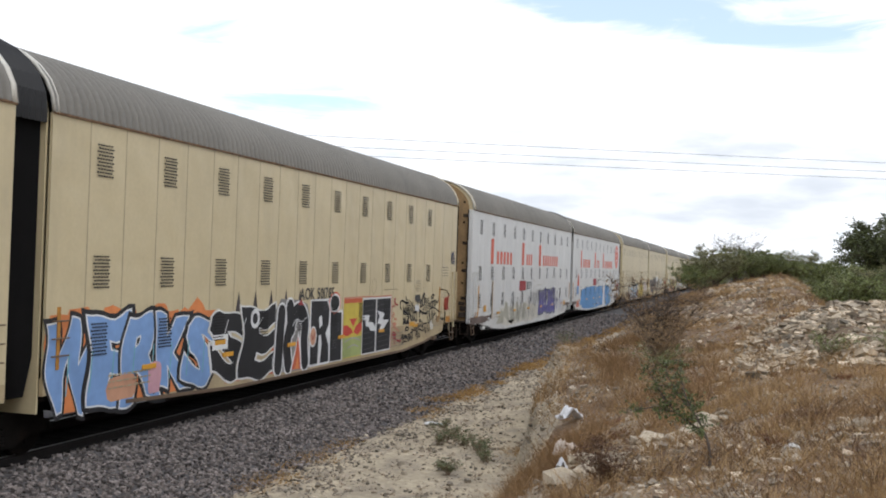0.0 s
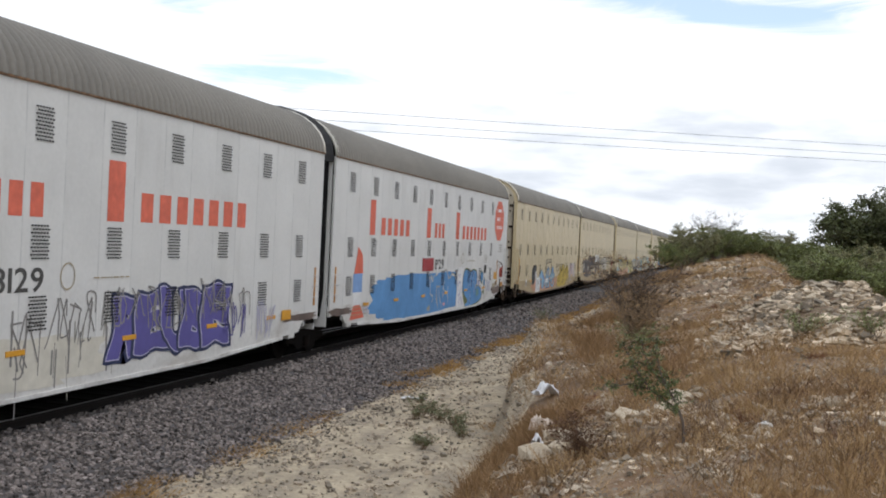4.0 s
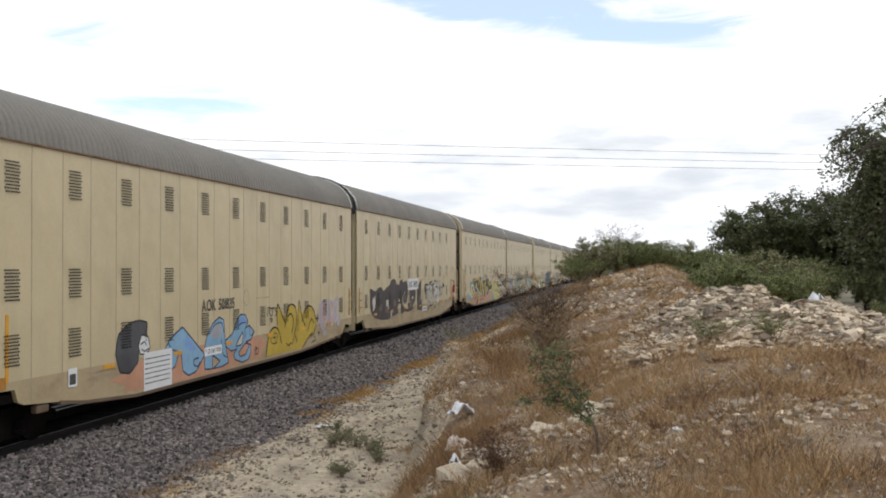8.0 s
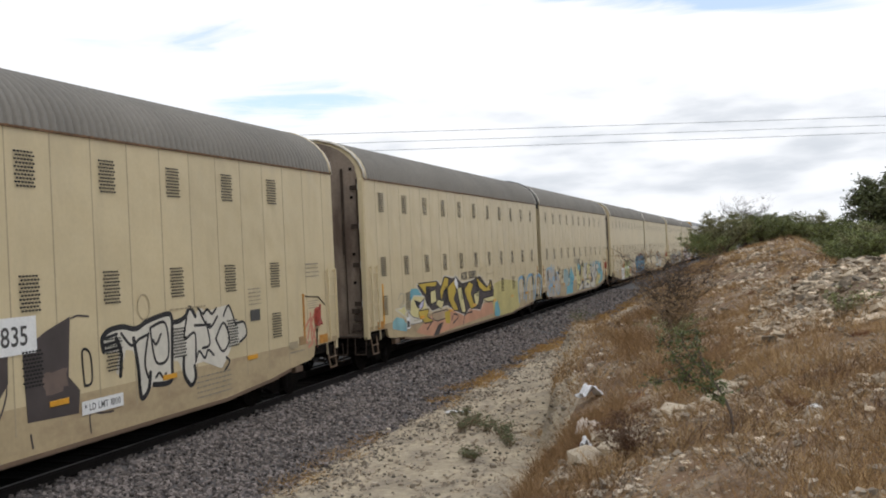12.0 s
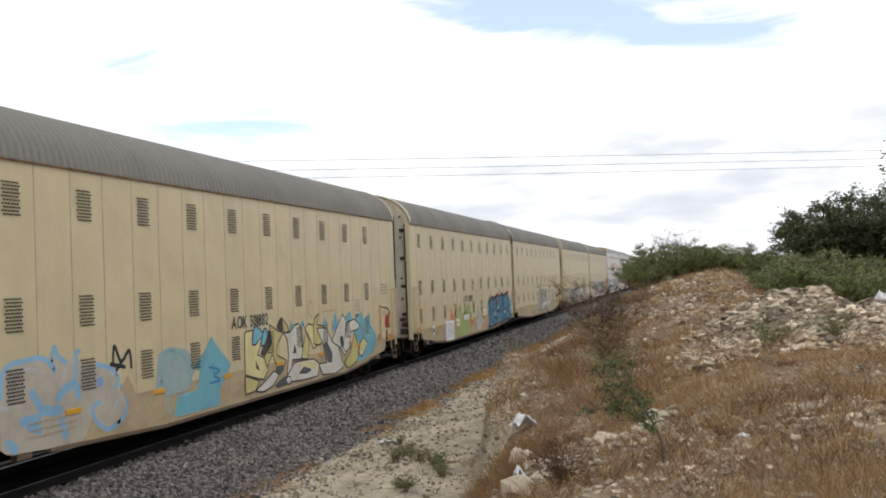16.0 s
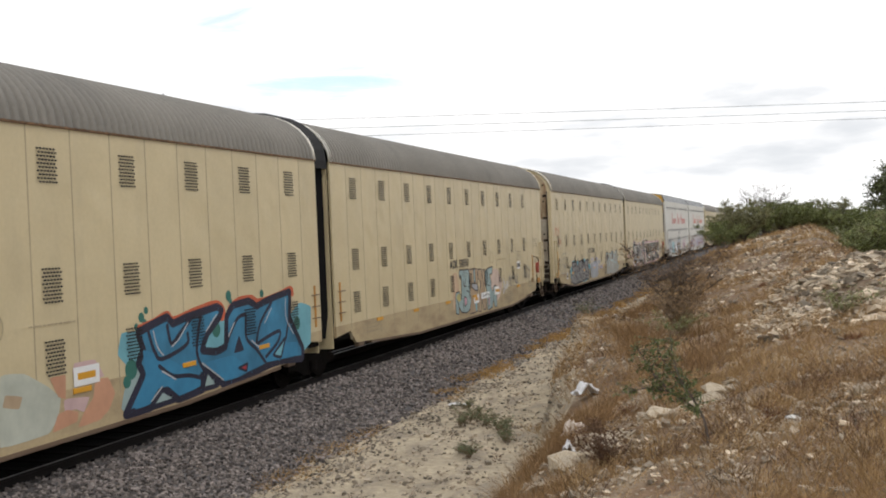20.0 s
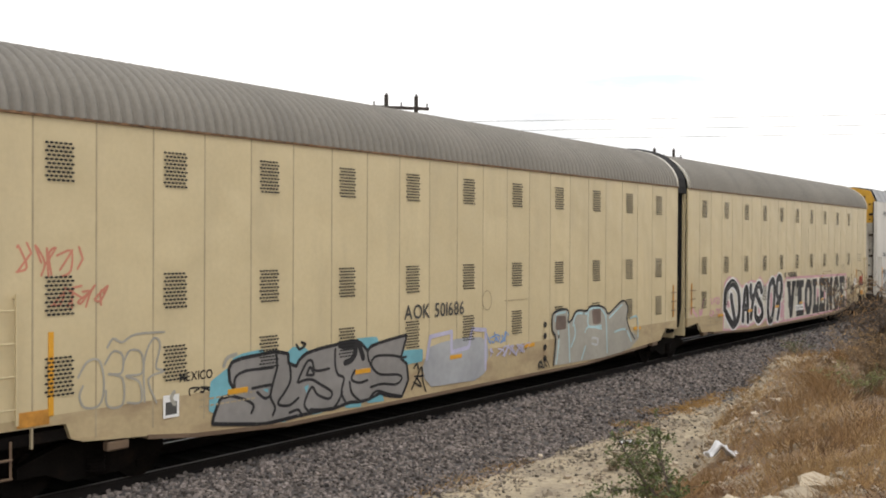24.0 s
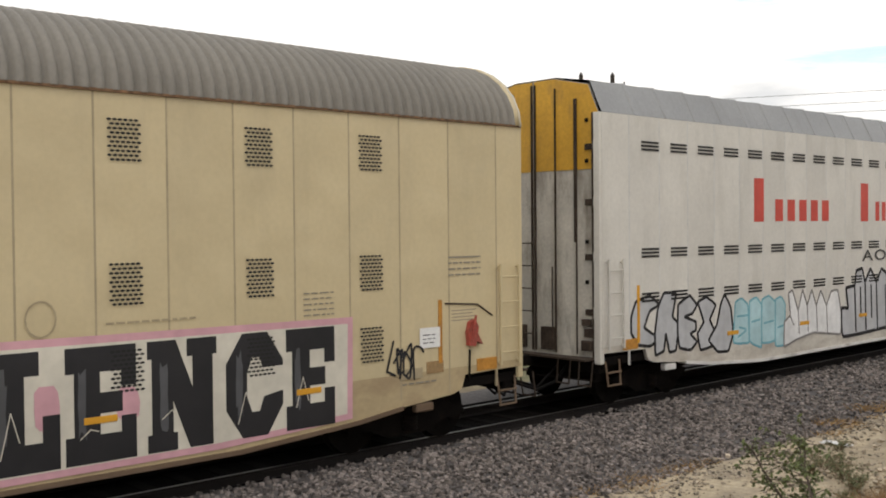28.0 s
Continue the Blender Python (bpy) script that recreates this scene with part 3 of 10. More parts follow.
def wheelset_mesh():
    bm = bmesh.new()
    turn = Matrix.Rotation(math.pi / 2, 4, "Y")
    for s in (-1, 1):
        for r, x, d in ((0.457, 0.79, 0.09), (0.485, 0.735, 0.025), (0.16, 0.86, 0.1)):
            bmesh.ops.create_cone(bm, cap_ends=True, segments=28, radius1=r, radius2=r, depth=d, matrix=Matrix.Translation((s * x, 0, 0)) @ turn)
        for k in range(5):
            a = 2 * math.pi * k / 5
            add_box(bm, (s * 0.838 - 0.01, 0.27 * math.cos(a) - 0.05, 0.27 * math.sin(a) - 0.05), (s * 0.838 + 0.01, 0.27 * math.cos(a) + 0.05, 0.27 * math.sin(a) + 0.05))
    bmesh.ops.create_cone(bm, cap_ends=True, segments=12, radius1=0.085, radius2=0.085, depth=2.0, matrix=turn)
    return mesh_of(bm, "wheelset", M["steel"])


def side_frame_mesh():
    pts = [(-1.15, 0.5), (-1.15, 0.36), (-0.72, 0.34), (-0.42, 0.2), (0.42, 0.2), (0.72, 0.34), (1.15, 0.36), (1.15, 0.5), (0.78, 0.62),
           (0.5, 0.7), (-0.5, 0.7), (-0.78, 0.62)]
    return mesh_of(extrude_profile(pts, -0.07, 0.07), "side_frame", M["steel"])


def spring_mesh():
    """One stout coil spring, turned as ribs."""
    verts, faces, n = [], [], 12
    for k in range(11):
        r = 0.15 if k % 2 else 0.125
        for i in range(n):
            a = 2 * math.pi * i / n
            verts.append((0.09 + 0.6 * r * math.cos(a), r * math.sin(a), 0.26 + 0.024 * k))
    for k in range(10):
        for i in range(n):
            j = (i + 1) % n
            faces.append((k * n + i, k * n + j, (k + 1) * n + j, (k + 1) * n + i))
    return from_arrays("spring", verts, faces, M["steel"])


def ladder_mesh(z0, z1, n, w=0.42):
    bm = bmesh.new()
    for y in (0, w):
        add_box(bm, (0.05, y - 0.018, z0), (0.085, y + 0.018, z1))
        for z in (z0 + 0.05, z1 - 0.05):
            add_box(bm, (-0.01, y - 0.015, z - 0.015), (0.06, y + 0.015, z + 0.015))
    for k in range(n):
        z = z0 + (z1 - z0) * (k + 0.5) / n
        add_rod(bm, (0.068, 0, z), (0.068, w, z), 0.012, 6)
    return bm


def stirrup_mesh():
    bm = bmesh.new()
    for y in (0, 0.4):
        add_rod(bm, (0.0, y, 0.95), (0.05, y + (0.03 if y == 0 else -0.03), 0.5), 0.017, 6)
    for z in (0.51, 0.74):
        add_rod(bm, (0.05, 0.01, z), (0.05, 0.39, z), 0.017, 6)
    return bm


def pleated(prof, rings, depth, low=None):
    """A pleated skin: the outline in (x, z) repeated along the joint, every other ring drawn in."""
    verts, faces = [], []
    for j in range(rings):
        y = JOINT * j / (rings - 1)
        s = 0.0 if j % 2 else depth
        for x, z in prof:
            k = 1.0 if z >= 1.5 or low is None else low + (1 - low) * (z - 0.95) / 0.55
            v = Vector((x / 1.5, max(0.0, z - EAVE)))
            v.normalize()
            verts.append((x - s * v.x, JOINT / 2 + (y - JOINT / 2) * k, z - s * v.y))
    m = len(prof)
    for j in range(rings - 1):
        for i in range(m - 1):
            faces.append((j * m + i, j * m + i + 1, (j + 1) * m + i + 1, (j + 1) * m + i))
    return verts, faces


def bellows_mesh():
    """Black rubber diaphragm that closes the joint between two bodies."""
    prof = [(1.36, 0.95), (1.38, 1.5), (1.38, 3.2)] + arch(1.38, EAVE, TOP - 0.12, 12) + [(-1.38, 3.2), (-1.38, 1.5), (-1.36, 0.95)]
    verts, faces = pleated(prof, 17, 0.05, 0.62)
    return from_arrays("bellows", verts, faces, M["rubber"])


def hood_mesh():
    """Ribbed rubber hood that lies over the joint and overhangs the diaphragm."""
    prof = [(1.50, EAVE - 0.16)] + arch(1.50, EAVE + 0.02, TOP + 0.10, 14) + [(-1.50, EAVE - 0.16)]
    verts, faces = pleated(prof, 13, 0.045)
    return from_arrays("hood", verts, faces, M["hood"])


def shared(key, make):
    if key not in MESHES:
        MESHES[key] = make()
    return MESHES[key]


def build_truck(car, y):
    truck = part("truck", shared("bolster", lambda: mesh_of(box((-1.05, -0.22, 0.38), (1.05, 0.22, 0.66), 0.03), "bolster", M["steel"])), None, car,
                 "dark steel bogie", (0, y, 0))
    for s in (-1, 1):
        part("side_frame", shared("side_frame", side_frame_mesh), None, truck, at=(s * 1.02, 0, 0))
        part("spring", shared("spring", spring_mesh), None, truck, at=pose(s * 1.02, 0, 0, 0, 0, 0 if s > 0 else 180))
    for d in (-0.89, 0.89):
        WHEELS.append(part("wheelset", shared("wheelset", wheelset_mesh), None, truck, "steel wheels on an axle", (0, d, 0.457)))


def build_unit(car, u, style):
    """One wagon body. Even units have the coupler end in front, odd ones behind."""
    even = u % 2 == 0
    y0 = 0.0 if even else UNIT + JOINT
    flat = style == "late"
    body = M[{"beige": "beige", "white": "white", "late": "late_white"}[style]]
    sill = body
    low_paint = M["low_" + style]
    grime = M["sill"] if style == "beige" else M["sill_white"]
    seam = M["seam"] if style == "beige" else M["seam_white"]
    key = style

    def W(w):                        # from the distance to the coupler end to the wagon's own y
        return y0 + (w if even else UNIT - w)

    eave, top = (5.34, 6.05) if flat else (EAVE, TOP)
    # seams, counted from the jointed end
    if even:
        seams = [0.0] + [0.77 + PANEL * k for k in range(0, 22)] + [UNIT]
    else:
        seams = [0.0, 0.55, 1.57, 2.53] + [UNIT - 0.87 - PANEL * k for k in range(18, -1, -1)] + [UNIT]
    for a, b in zip(seams, seams[1:]):
        wdt = round(b - a - 0.002, 3)
        me = shared(("panel", key, wdt, flat), lambda: mesh_of(box((HALF - 0.05, -wdt / 2, SILL_TOP + 0.0004), (HALF, wdt / 2, eave - 0.003), 0.0015), "side_panel", body))
        part("side_panel", me, None, car, at=(0, W((a + b) / 2), 0))
        me = shared(("post", key, flat), lambda: mesh_of(box((HALF - 0.04, -0.014, 0.82), (HALF + 0.0012, 0.014, eave - 0.01), 0.002), "side_post", seam))
        if b < UNIT - 0.01:
            part("side_post", me, None, car, at=(0, W(b), 0))
    # vents
    if flat:
        for i in range(20):
            for z in (4.80, 2.84, 2.02):
                part("louvre_vent", shared("louvre", louvre_mesh), None, car, at=(HALF + 0.012, W(1.39 + 0.905 * i), z))
    else:
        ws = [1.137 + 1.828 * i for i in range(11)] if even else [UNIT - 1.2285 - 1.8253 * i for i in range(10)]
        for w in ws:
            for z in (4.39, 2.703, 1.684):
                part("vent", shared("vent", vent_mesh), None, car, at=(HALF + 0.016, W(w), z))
    # side sill with wheel arches at both ends
    pts = [(0, SILL_TOP), (UNIT, SILL_TOP), (UNIT, 0.95), (UNIT - 0.8, 1.03), (UNIT - 1.12, 0.72), (UNIT - 2.0, 0.68), (UNIT - 5.5, 0.53), (5.2, 0.52),
           (3.3, 0.64), (2.5, 0.72), (1.5, 0.80), (1.32, 0.86), (1.24, 1.07), (0, 1.09)]
    pts = [(W(w), z) for w, z in pts]
    part("side_sill", extrude_profile(pts, HALF - 0.07, HALF - 0.0003), low_paint, car, "dusty painted side sill")
    rim = [(W(w), z) for w, z in [(2.5, 0.74), (3.3, 0.64), (5.2, 0.52), (UNIT - 5.5, 0.53), (UNIT - 2.0, 0.68), (UNIT - 2.0, 0.62), (UNIT - 5.5, 0.47), (5.2, 0.46), (3.3, 0.58), (2.5, 0.68)]]
    part("sill_flange", extrude_profile(rim, HALF - 0.16, HALF + 0.025), grime, car, "grimy bottom flange")
    part("side_wall", box((-HALF, y0 + 0.01, 0.6), (-HALF + 0.06, y0 + UNIT - 0.01, eave)), body, car)
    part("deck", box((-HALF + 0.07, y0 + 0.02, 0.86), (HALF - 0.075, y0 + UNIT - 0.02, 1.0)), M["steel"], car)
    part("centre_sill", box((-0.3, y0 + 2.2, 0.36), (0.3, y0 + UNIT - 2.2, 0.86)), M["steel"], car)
    # roof
    if flat:
        prof = [(-HALF, eave), (-1.28, 5.92), (-0.5, top), (0.5, top), (1.28, 5.92), (HALF, eave)]
        bm = bmesh.new()
        rows = []
        for k in range(23):
            y = y0 + UNIT * k / 22
            rows.append([bm.verts.new((x, y, z)) for x, z in prof])
        for a, b in zip(rows, rows[1:]):
            for i in range(len(prof) - 1):
                bm.faces.new((a[i], b[i], b[i + 1], a[i + 1]))
        for k in range(1, 22):
            y = y0 + UNIT * k / 22
            for (xa, za), (xb, zb) in zip(prof, prof[1:]):
                add_rod(bm, (xa, y, za), (xb, y, zb), 0.02, 4)
        part("roof", bm, M["roof_flat"], car, "smooth grey roof with sloping shoulders")
    else:
        part("roof", shared("roof", roof_mesh), None, car, "corrugated grey metal roof", (0, y0, 0))
        part("roof_rim", shared(("rim", "joint"), lambda: mesh_of(arch_band(HALF + 0.035, EAVE, TOP + 0.045, 0, 0.10, 0.06), "roof_rim", M["pale_rim"], True)), None, car,
             "pale curved roof rim", (0, min(W(UNIT), W(UNIT - 0.10)), 0))
        part("roof_end_band", shared(("rim", "end"), lambda: mesh_of(arch_band(HALF + 0.045, EAVE, TOP + 0.048, 0, 0.12, 0.09), "roof_end_band", body, True)), None, car,
             "painted band round the roof's end", (0, min(W(0.03), W(0.15)), 0))
        part("roof_flange", shared(("rim", "flange"), lambda: mesh_of(arch_band(HALF + 0.05, EAVE - 0.02, TOP + 0.05, 0, 0.03, 0.05), "roof_flange", M["pale_rim"], True)), None, car,
             "thin pale flange over the end doors", (0, min(W(0), W(0.03)), 0))
        part("end_frame", shared(("rim", "frame"), lambda: mesh_of(arch_band(HALF - 0.004, EAVE - 0.03, TOP - 0.01, 0, 0.05, 0.17), "end_frame", body)), None, car,
             "painted arch round the end doors", (0, min(W(0.03), W(0.08)), 0))
        part("eave_strip", shared(("eave", flat), lambda: mesh_of(box((HALF - 0.01, 0, EAVE - 0.022), (HALF + 0.03, UNIT, EAVE + 0.012)), "eave_strip", M["rust"])), None, car,
             "rusty strip under the roof edge", (0, y0, 0))
    # the jointed end
    part("end_wall", arch_plate(HALF - 0.08, 0.7, eave - 0.02, top - 0.06, W(UNIT) - 0.04, W(UNIT) + 0.0, 12), body, car)
    # the coupler end
    ye, d = W(0), (-1 if even else 1)
    part("end_wall", arch_plate(HALF - 0.06, 0.8, eave - 0.02, top - 0.05, ye - 0.1 * d, ye - 0.06 * d, 12), M["steel"], car)
    door = M["rust_door"] if u == 2 else M["shaded_door"] if u == 6 else M["pale_door"] if flat else M["cream_door"]

    def bow(x):                      # the doors bulge towards the middle
        return ye - 0.04 * d + 0.10 * d * (1 - (x / 1.4) ** 2)

    def plate_on(name, x0, x1, z0, z1, thick, mat, parent, label=""):
        c = bow((x0 + x1) / 2)
        return part(name, box((x0, min(c, c + thick * d), z0), (x1, max(c, c + thick * d), z1), 0.006), mat, parent, label)

    n = 9
    for s in (-1, 1):
        o = [(0.012, 1.0), (0.7, 1.0), (1.4, 1.0)] + [(1.4 * math.cos(math.pi / 2 * i / n), eave - 0.03 + (top - eave - 0.03) * math.sin(math.pi / 2 * i / n)) for i in range(n)] + [(0.012, top - 0.06)]
        if flat:
            o = [(0.012, 1.0), (0.7, 1.0), (1.42, 1.0), (1.47, 5.28), (1.24, 5.86), (0.5, top - 0.03), (0.012, top - 0.03)]
        bm = bmesh.new()
        a = [bm.verts.new((s * x, bow(x), z)) for x, z in o]
        b = [bm.verts.new((s * x, bow(x) - 0.05 * d, z)) for x, z in o]
        bm.faces.new(a), bm.faces.new(b)
        for i in range(len(o)):
            j = (i + 1) % len(o)
            bm.faces.new((a[i], a[j], b[j], b[i]))
        bmesh.ops.recalc_face_normals(bm, faces=bm.faces)
        leaf = part("end_door", bm, door, car, "weathered end door leaf")
        if flat or u in (2, 10):
            low, mat, words = (4.35, M["yellow_door"], "yellow upper door sheet") if flat else (3.75, M["rust_sheet"] if u == 10 else M["rust_door"], "rust-stained upper door sheet")
            o2 = [(0.02, low), (0.7, low), (1.39, low)] + [(1.39 * math.cos(math.pi / 2 * i / n), eave - 0.04 + (top - eave - 0.03) * math.sin(math.pi / 2 * i / n)) for i in range(n)] + [(0.02, top - 0.07)]
            if flat:
                o2 = [(0.02, low), (0.7, low), (1.44, low), (1.46, 5.28), (1.23, 5.85), (0.5, top - 0.035), (0.02, top - 0.035)]
            bm = bmesh.new()
            bm.faces.new([bm.verts.new((s * x, bow(x) + 0.006 * d, z)) for x, z in o2])
            bm.faces.new([bm.verts.new((s * x, bow(x) + 0.003 * d, z)) for x, z in reversed(o2)])
            part("upper_sheet", bm, mat, leaf, words)
        # upright bars, seams and latches
        for x, w, z0, z1 in ((0.97, 0.065, 3.05, eave + 0.28), (0.99, 0.02, 1.05, 3.05), (0.52, 0.028, 1.05, eave + 0.5), (0.44, 0.016, 1.3, 2.6), (0.04, 0.035, 1.05, top - 0.1)):
            plate_on("door_bar", s * x - w / 2, s * x + w / 2, z0, z1, 0.035, M["soot"], leaf, "dark upright locking bar")
        for k in range(6):
            part("bolt", shared("bolt", lambda: mesh_of(box((-0.035, -0.03, -0.035), (0.035, 0.03, 0.035), 0.012), "bolt", M["steel"])), None, leaf, at=(s * 1.2, bow(1.2), 1.62 + 0.72 * k))
        for k in range(4):
            hz = 1.75 + 0.98 * k
            plate_on("hinge", s * 1.27 - 0.1, s * 1.27 + 0.1, hz, hz + 0.11, 0.04, M["soot"], leaf)
            part("hinge_tab", box((s * 1.42 - 0.035, ye - 0.05, hz - 0.03), (s * 1.42 + 0.035, ye + 0.05, hz + 0.15), 0.008), M["tab"], leaf, "pale hinge tab")
        bm = bmesh.new()
        add_rod(bm, (s * 1.37, ye + 0.03 * d, 1.0), (s * 1.37, ye + 0.03 * d, eave), 0.022, 8)
        part("hinge_rod", bm, M["soot"], leaf)
        for x0, x1, z0, z1, t in ((1.12, 1.34, 1.12, 1.3, 0.1), (1.16, 1.36, 1.36, 1.52, 0.07), (1.1, 1.3, 1.56, 1.68, 0.06), (0.2, 0.5, 1.08, 1.5, 0.08)):
            plate_on("latch_box", min(s * x0, s * x1), max(s * x0, s * x1), z0, z1, t, M["soot"], leaf, "grimy latch gear")
    # climbing rungs across the middle of the doors
    for k in range(5):
        bm = bmesh.new()
        z = 1.35 + 0.42 * k
        add_rod(bm, (-0.32, ye + 0.13 * d, z), (-0.02, ye + 0.13 * d, z), 0.012, 6)
        part("end_rung", bm, M["soot"], car)
    part("end_sill", box((-1.45, min(ye, ye - 0.3 * d), 0.72), (1.45, max(ye, ye - 0.3 * d), 1.0), 0.02), M["steel"], car)
    for s in (-1, 1):
        part("corner_post", box((s * 1.47 - 0.07, ye - 0.06, 0.9), (s * 1.47 + 0.07, ye + 0.06, eave), 0.012), sill, car, "painted corner post")
    # ladder, step, strips at the corner
    lw = 0.10 if even else 0.52
    part("ladder", ladder_mesh(1.15, 2.75, 4), sill, car, "painted corner ladder", (HALF, W(lw), 0))
    part("stirrup", stirrup_mesh(), M["sill"], car, "hanging step", (HALF - 0.03, W(lw), 0))
    ws0 = 1.02 if even else 1.76
    part("warning_strip", box((HALF, W(ws0) - 0.035, 1.3 if not even else 1.2), (HALF + 0.014, W(ws0) + 0.035, 2.25)), M["orange"] if even else M["old_orange"], car, "orange vertical strip")
    part("warning_strip", box((HALF, W(UNIT - 0.28) - 0.035, 1.3), (HALF + 0.014, W(UNIT - 0.28) + 0.035, 2.2)), M["old_orange"], car, "dull orange vertical strip")
    for k in range(3):
        bm = bmesh.new()
        z = 1.5 + 0.25 * k
        add_rod(bm, (HALF + 0.045, W(UNIT - 0.1), z), (HALF + 0.045, W(UNIT - 0.48), z), 0.012, 6)
        part("grab_iron", bm, grime, car)
    part("end_plate", box((HALF, W(0.78) - 0.22, 1.1), (HALF + 0.012, W(0.78) + 0.22, 1.29), 0.003), M["old_orange"], car, "dull orange plate beside the ladder")
    for w in (4.15, 7.05, 9.85, 12.65, 15.45, 18.1):
        part("reflector", box((HALF, W(w) - 0.2, 1.11), (HALF + 0.018, W(w) + 0.2, 1.19), 0.003), M["orange"], car, "orange reflector")
    if not even:
        wb = W(1.12)
        brake = part("brake_housing", extrude_profile([(wb - 0.12, 1.72), (wb - 0.07, 1.88), (wb + 0.03, 1.92), (wb + 0.1, 1.8), (wb + 0.08, 1.7), (wb + 0.19, 1.52), (wb + 0.06, 1.58), (wb + 0.03, 1.5), (wb - 0.1, 1.52)],
                                                      HALF, HALF + 0.08), M["brake_red"], car, "dark red hand brake housing")
        bm = bmesh.new()
        add_rod(bm, (HALF + 0.1, wb - 0.06, 1.6), (HALF + 0.1, wb + 0.02, 1.98), 0.022, 6)
        part("brake_lever", bm, M["brake_red"], brake)
        bm = bmesh.new()
        add_rod(bm, (HALF + 0.03, wb - 0.05, 1.45), (HALF + 0.01, wb - 0.05, 0.95), 0.016, 6)
        part("brake_chain", bm, M["steel"], brake)
        part("data_plate", box((HALF, W(1.87) - 0.17, 1.16), (HALF + 0.01, W(1.87) + 0.17, 1.34), 0.003), M["rust_door"], car, "brown metal data plate")
        bm = bmesh.new()
        add_rod(bm, (HALF + 0.01, W(1.66), 2.19), (HALF + 0.01, W(0.98), 2.14), 0.013, 6)
        add_rod(bm, (HALF + 0.01, W(0.98), 2.14), (HALF + 0.01, W(0.66), 1.95), 0.013, 6)
        part("recess_edge", bm, M["soot"], car, "dark bent edge of the brake recess")
        for k in range(4):
            part("brake_stencil", box((HALF, W(1.52), 2.06 - 0.05 * k), (HALF + 0.002, W(1.0 + 0.08 * (k % 2)), 2.075 - 0.05 * k)) if W(1.52) < W(1.0) else
                 box((HALF, W(1.0 + 0.08 * (k % 2)), 2.06 - 0.05 * k), (HALF + 0.002, W(1.52), 2.075 - 0.05 * k)), M["faint"], car)
    for w in (2.05, UNIT - 1.45):
        part("sill_bracket", box((HALF - 0.14, W(w) - 0.17, 0.6), (HALF - 0.01, W(w) + 0.17, 0.73), 0.02), grime, car)
    # coupler
    bm = bmesh.new()
    add_box(bm, (-0.1, min(ye, ye + 0.75 * d), 0.78), (0.1, max(ye, ye + 0.75 * d), 0.98), 0.02)
    add_box(bm, (-0.2, min(ye + 0.7 * d, ye + 0.98 * d), 0.72), (0.17, max(ye + 0.7 * d, ye + 0.98 * d), 1.04), 0.03)
    part("coupler", bm, M["steel"], car, "dark steel coupler")
    bm = bmesh.new()
    add_rod(bm, (0.5, ye, 0.8), (0.45, ye + 0.5 * d, 0.45), 0.025, 6)
    add_rod(bm, (0.45, ye + 0.5 * d, 0.45), (0.3, ye + 0.95 * d, 0.6), 0.025, 6)
    part("brake_hose", bm, M["rubber"], car)
    bm = bmesh.new()
    add_rod(bm, (1.5, ye + 0.06 * d, 0.6), (0.2, ye + 0.25 * d, 0.62), 0.014, 6)
    part("cut_lever", bm, M["steel"], car)
    part("end_platform", box((-1.4, min(ye + 0.02 * d, ye + 0.32 * d), 0.96), (1.4, max(ye + 0.02 * d, ye + 0.32 * d), 1.0), 0.006), M["soot"], car, "sooty grating step across the end")
    for x in (1.25, 0.75):
        bm = bmesh.new()
        add_rod(bm, (x, ye + 0.28 * d, 0.97), (x + 0.02, ye + 0.34 * d, 0.55), 0.014, 6)
        add_rod(bm, (x + 0.02, ye + 0.34 * d, 0.55), (x + 0.3, ye + 0.34 * d, 0.55), 0.014, 6)
        add_rod(bm, (x + 0.3, ye + 0.34 * d, 0.55), (x + 0.3, ye + 0.28 * d, 0.97), 0.014, 6)
        part("end_step", bm, M["soot"], car)
    bm = bmesh.new()
    hose = [Vector((0.75, ye, 0.85)), Vector((0.7, ye + 0.3 * d, 0.55)), Vector((0.55, ye + 0.62 * d, 0.42)), Vector((0.35, ye + 0.95 * d, 0.55)), Vector((0.2, ye + 1.1 * d, 0.8))]
    for a, b in zip(hose, hose[1:]):
        add_rod(bm, a, b, 0.028, 6)
    part("air_hose", bm, M["rubber"], car, "drooping black air hose")
    return W


WHEELS, CARS, UNITS = [], [], {}
STYLES = ["beige", "white", "beige", "beige", "beige", "beige", "late", "beige", "beige", "beige", "beige", "beige", "beige"]
for k, style in enumerate(STYLES):
    words = {"beige": "beige two-part car-carrier wagon with a corrugated grey roof and sprayed graffiti", "white": "white two-part car-carrier wagon with faded red lettering and graffiti",
             "late": "off-white two-part car-carrier wagon with slotted vents and graffiti"}[style]
    car = thing("autorack_wagon", (TRACK_X, CAR * k, 0), words, "freight wagon", "wagons of the train")
    CARS.append(car)
    for u in (2 * k, 2 * k + 1):
        UNITS[u] = (car, build_unit(car, u, style))
    part("bellows", shared("bellows", bellows_mesh), None, car, "pleated black rubber diaphragm", (0, UNIT, 0))
    part("hood", shared("hood", hood_mesh), None, car, "ribbed black rubber hood over the joint", (0, UNIT, 0))
    build_truck(car, 2.0)
    build_truck(car, UNIT + JOINT / 2)
    build_truck(car, 2 * UNIT + JOINT - 2.0)


# ---- sprayed pieces, lettering and plates on the wagons ----
GLYPHS = {}


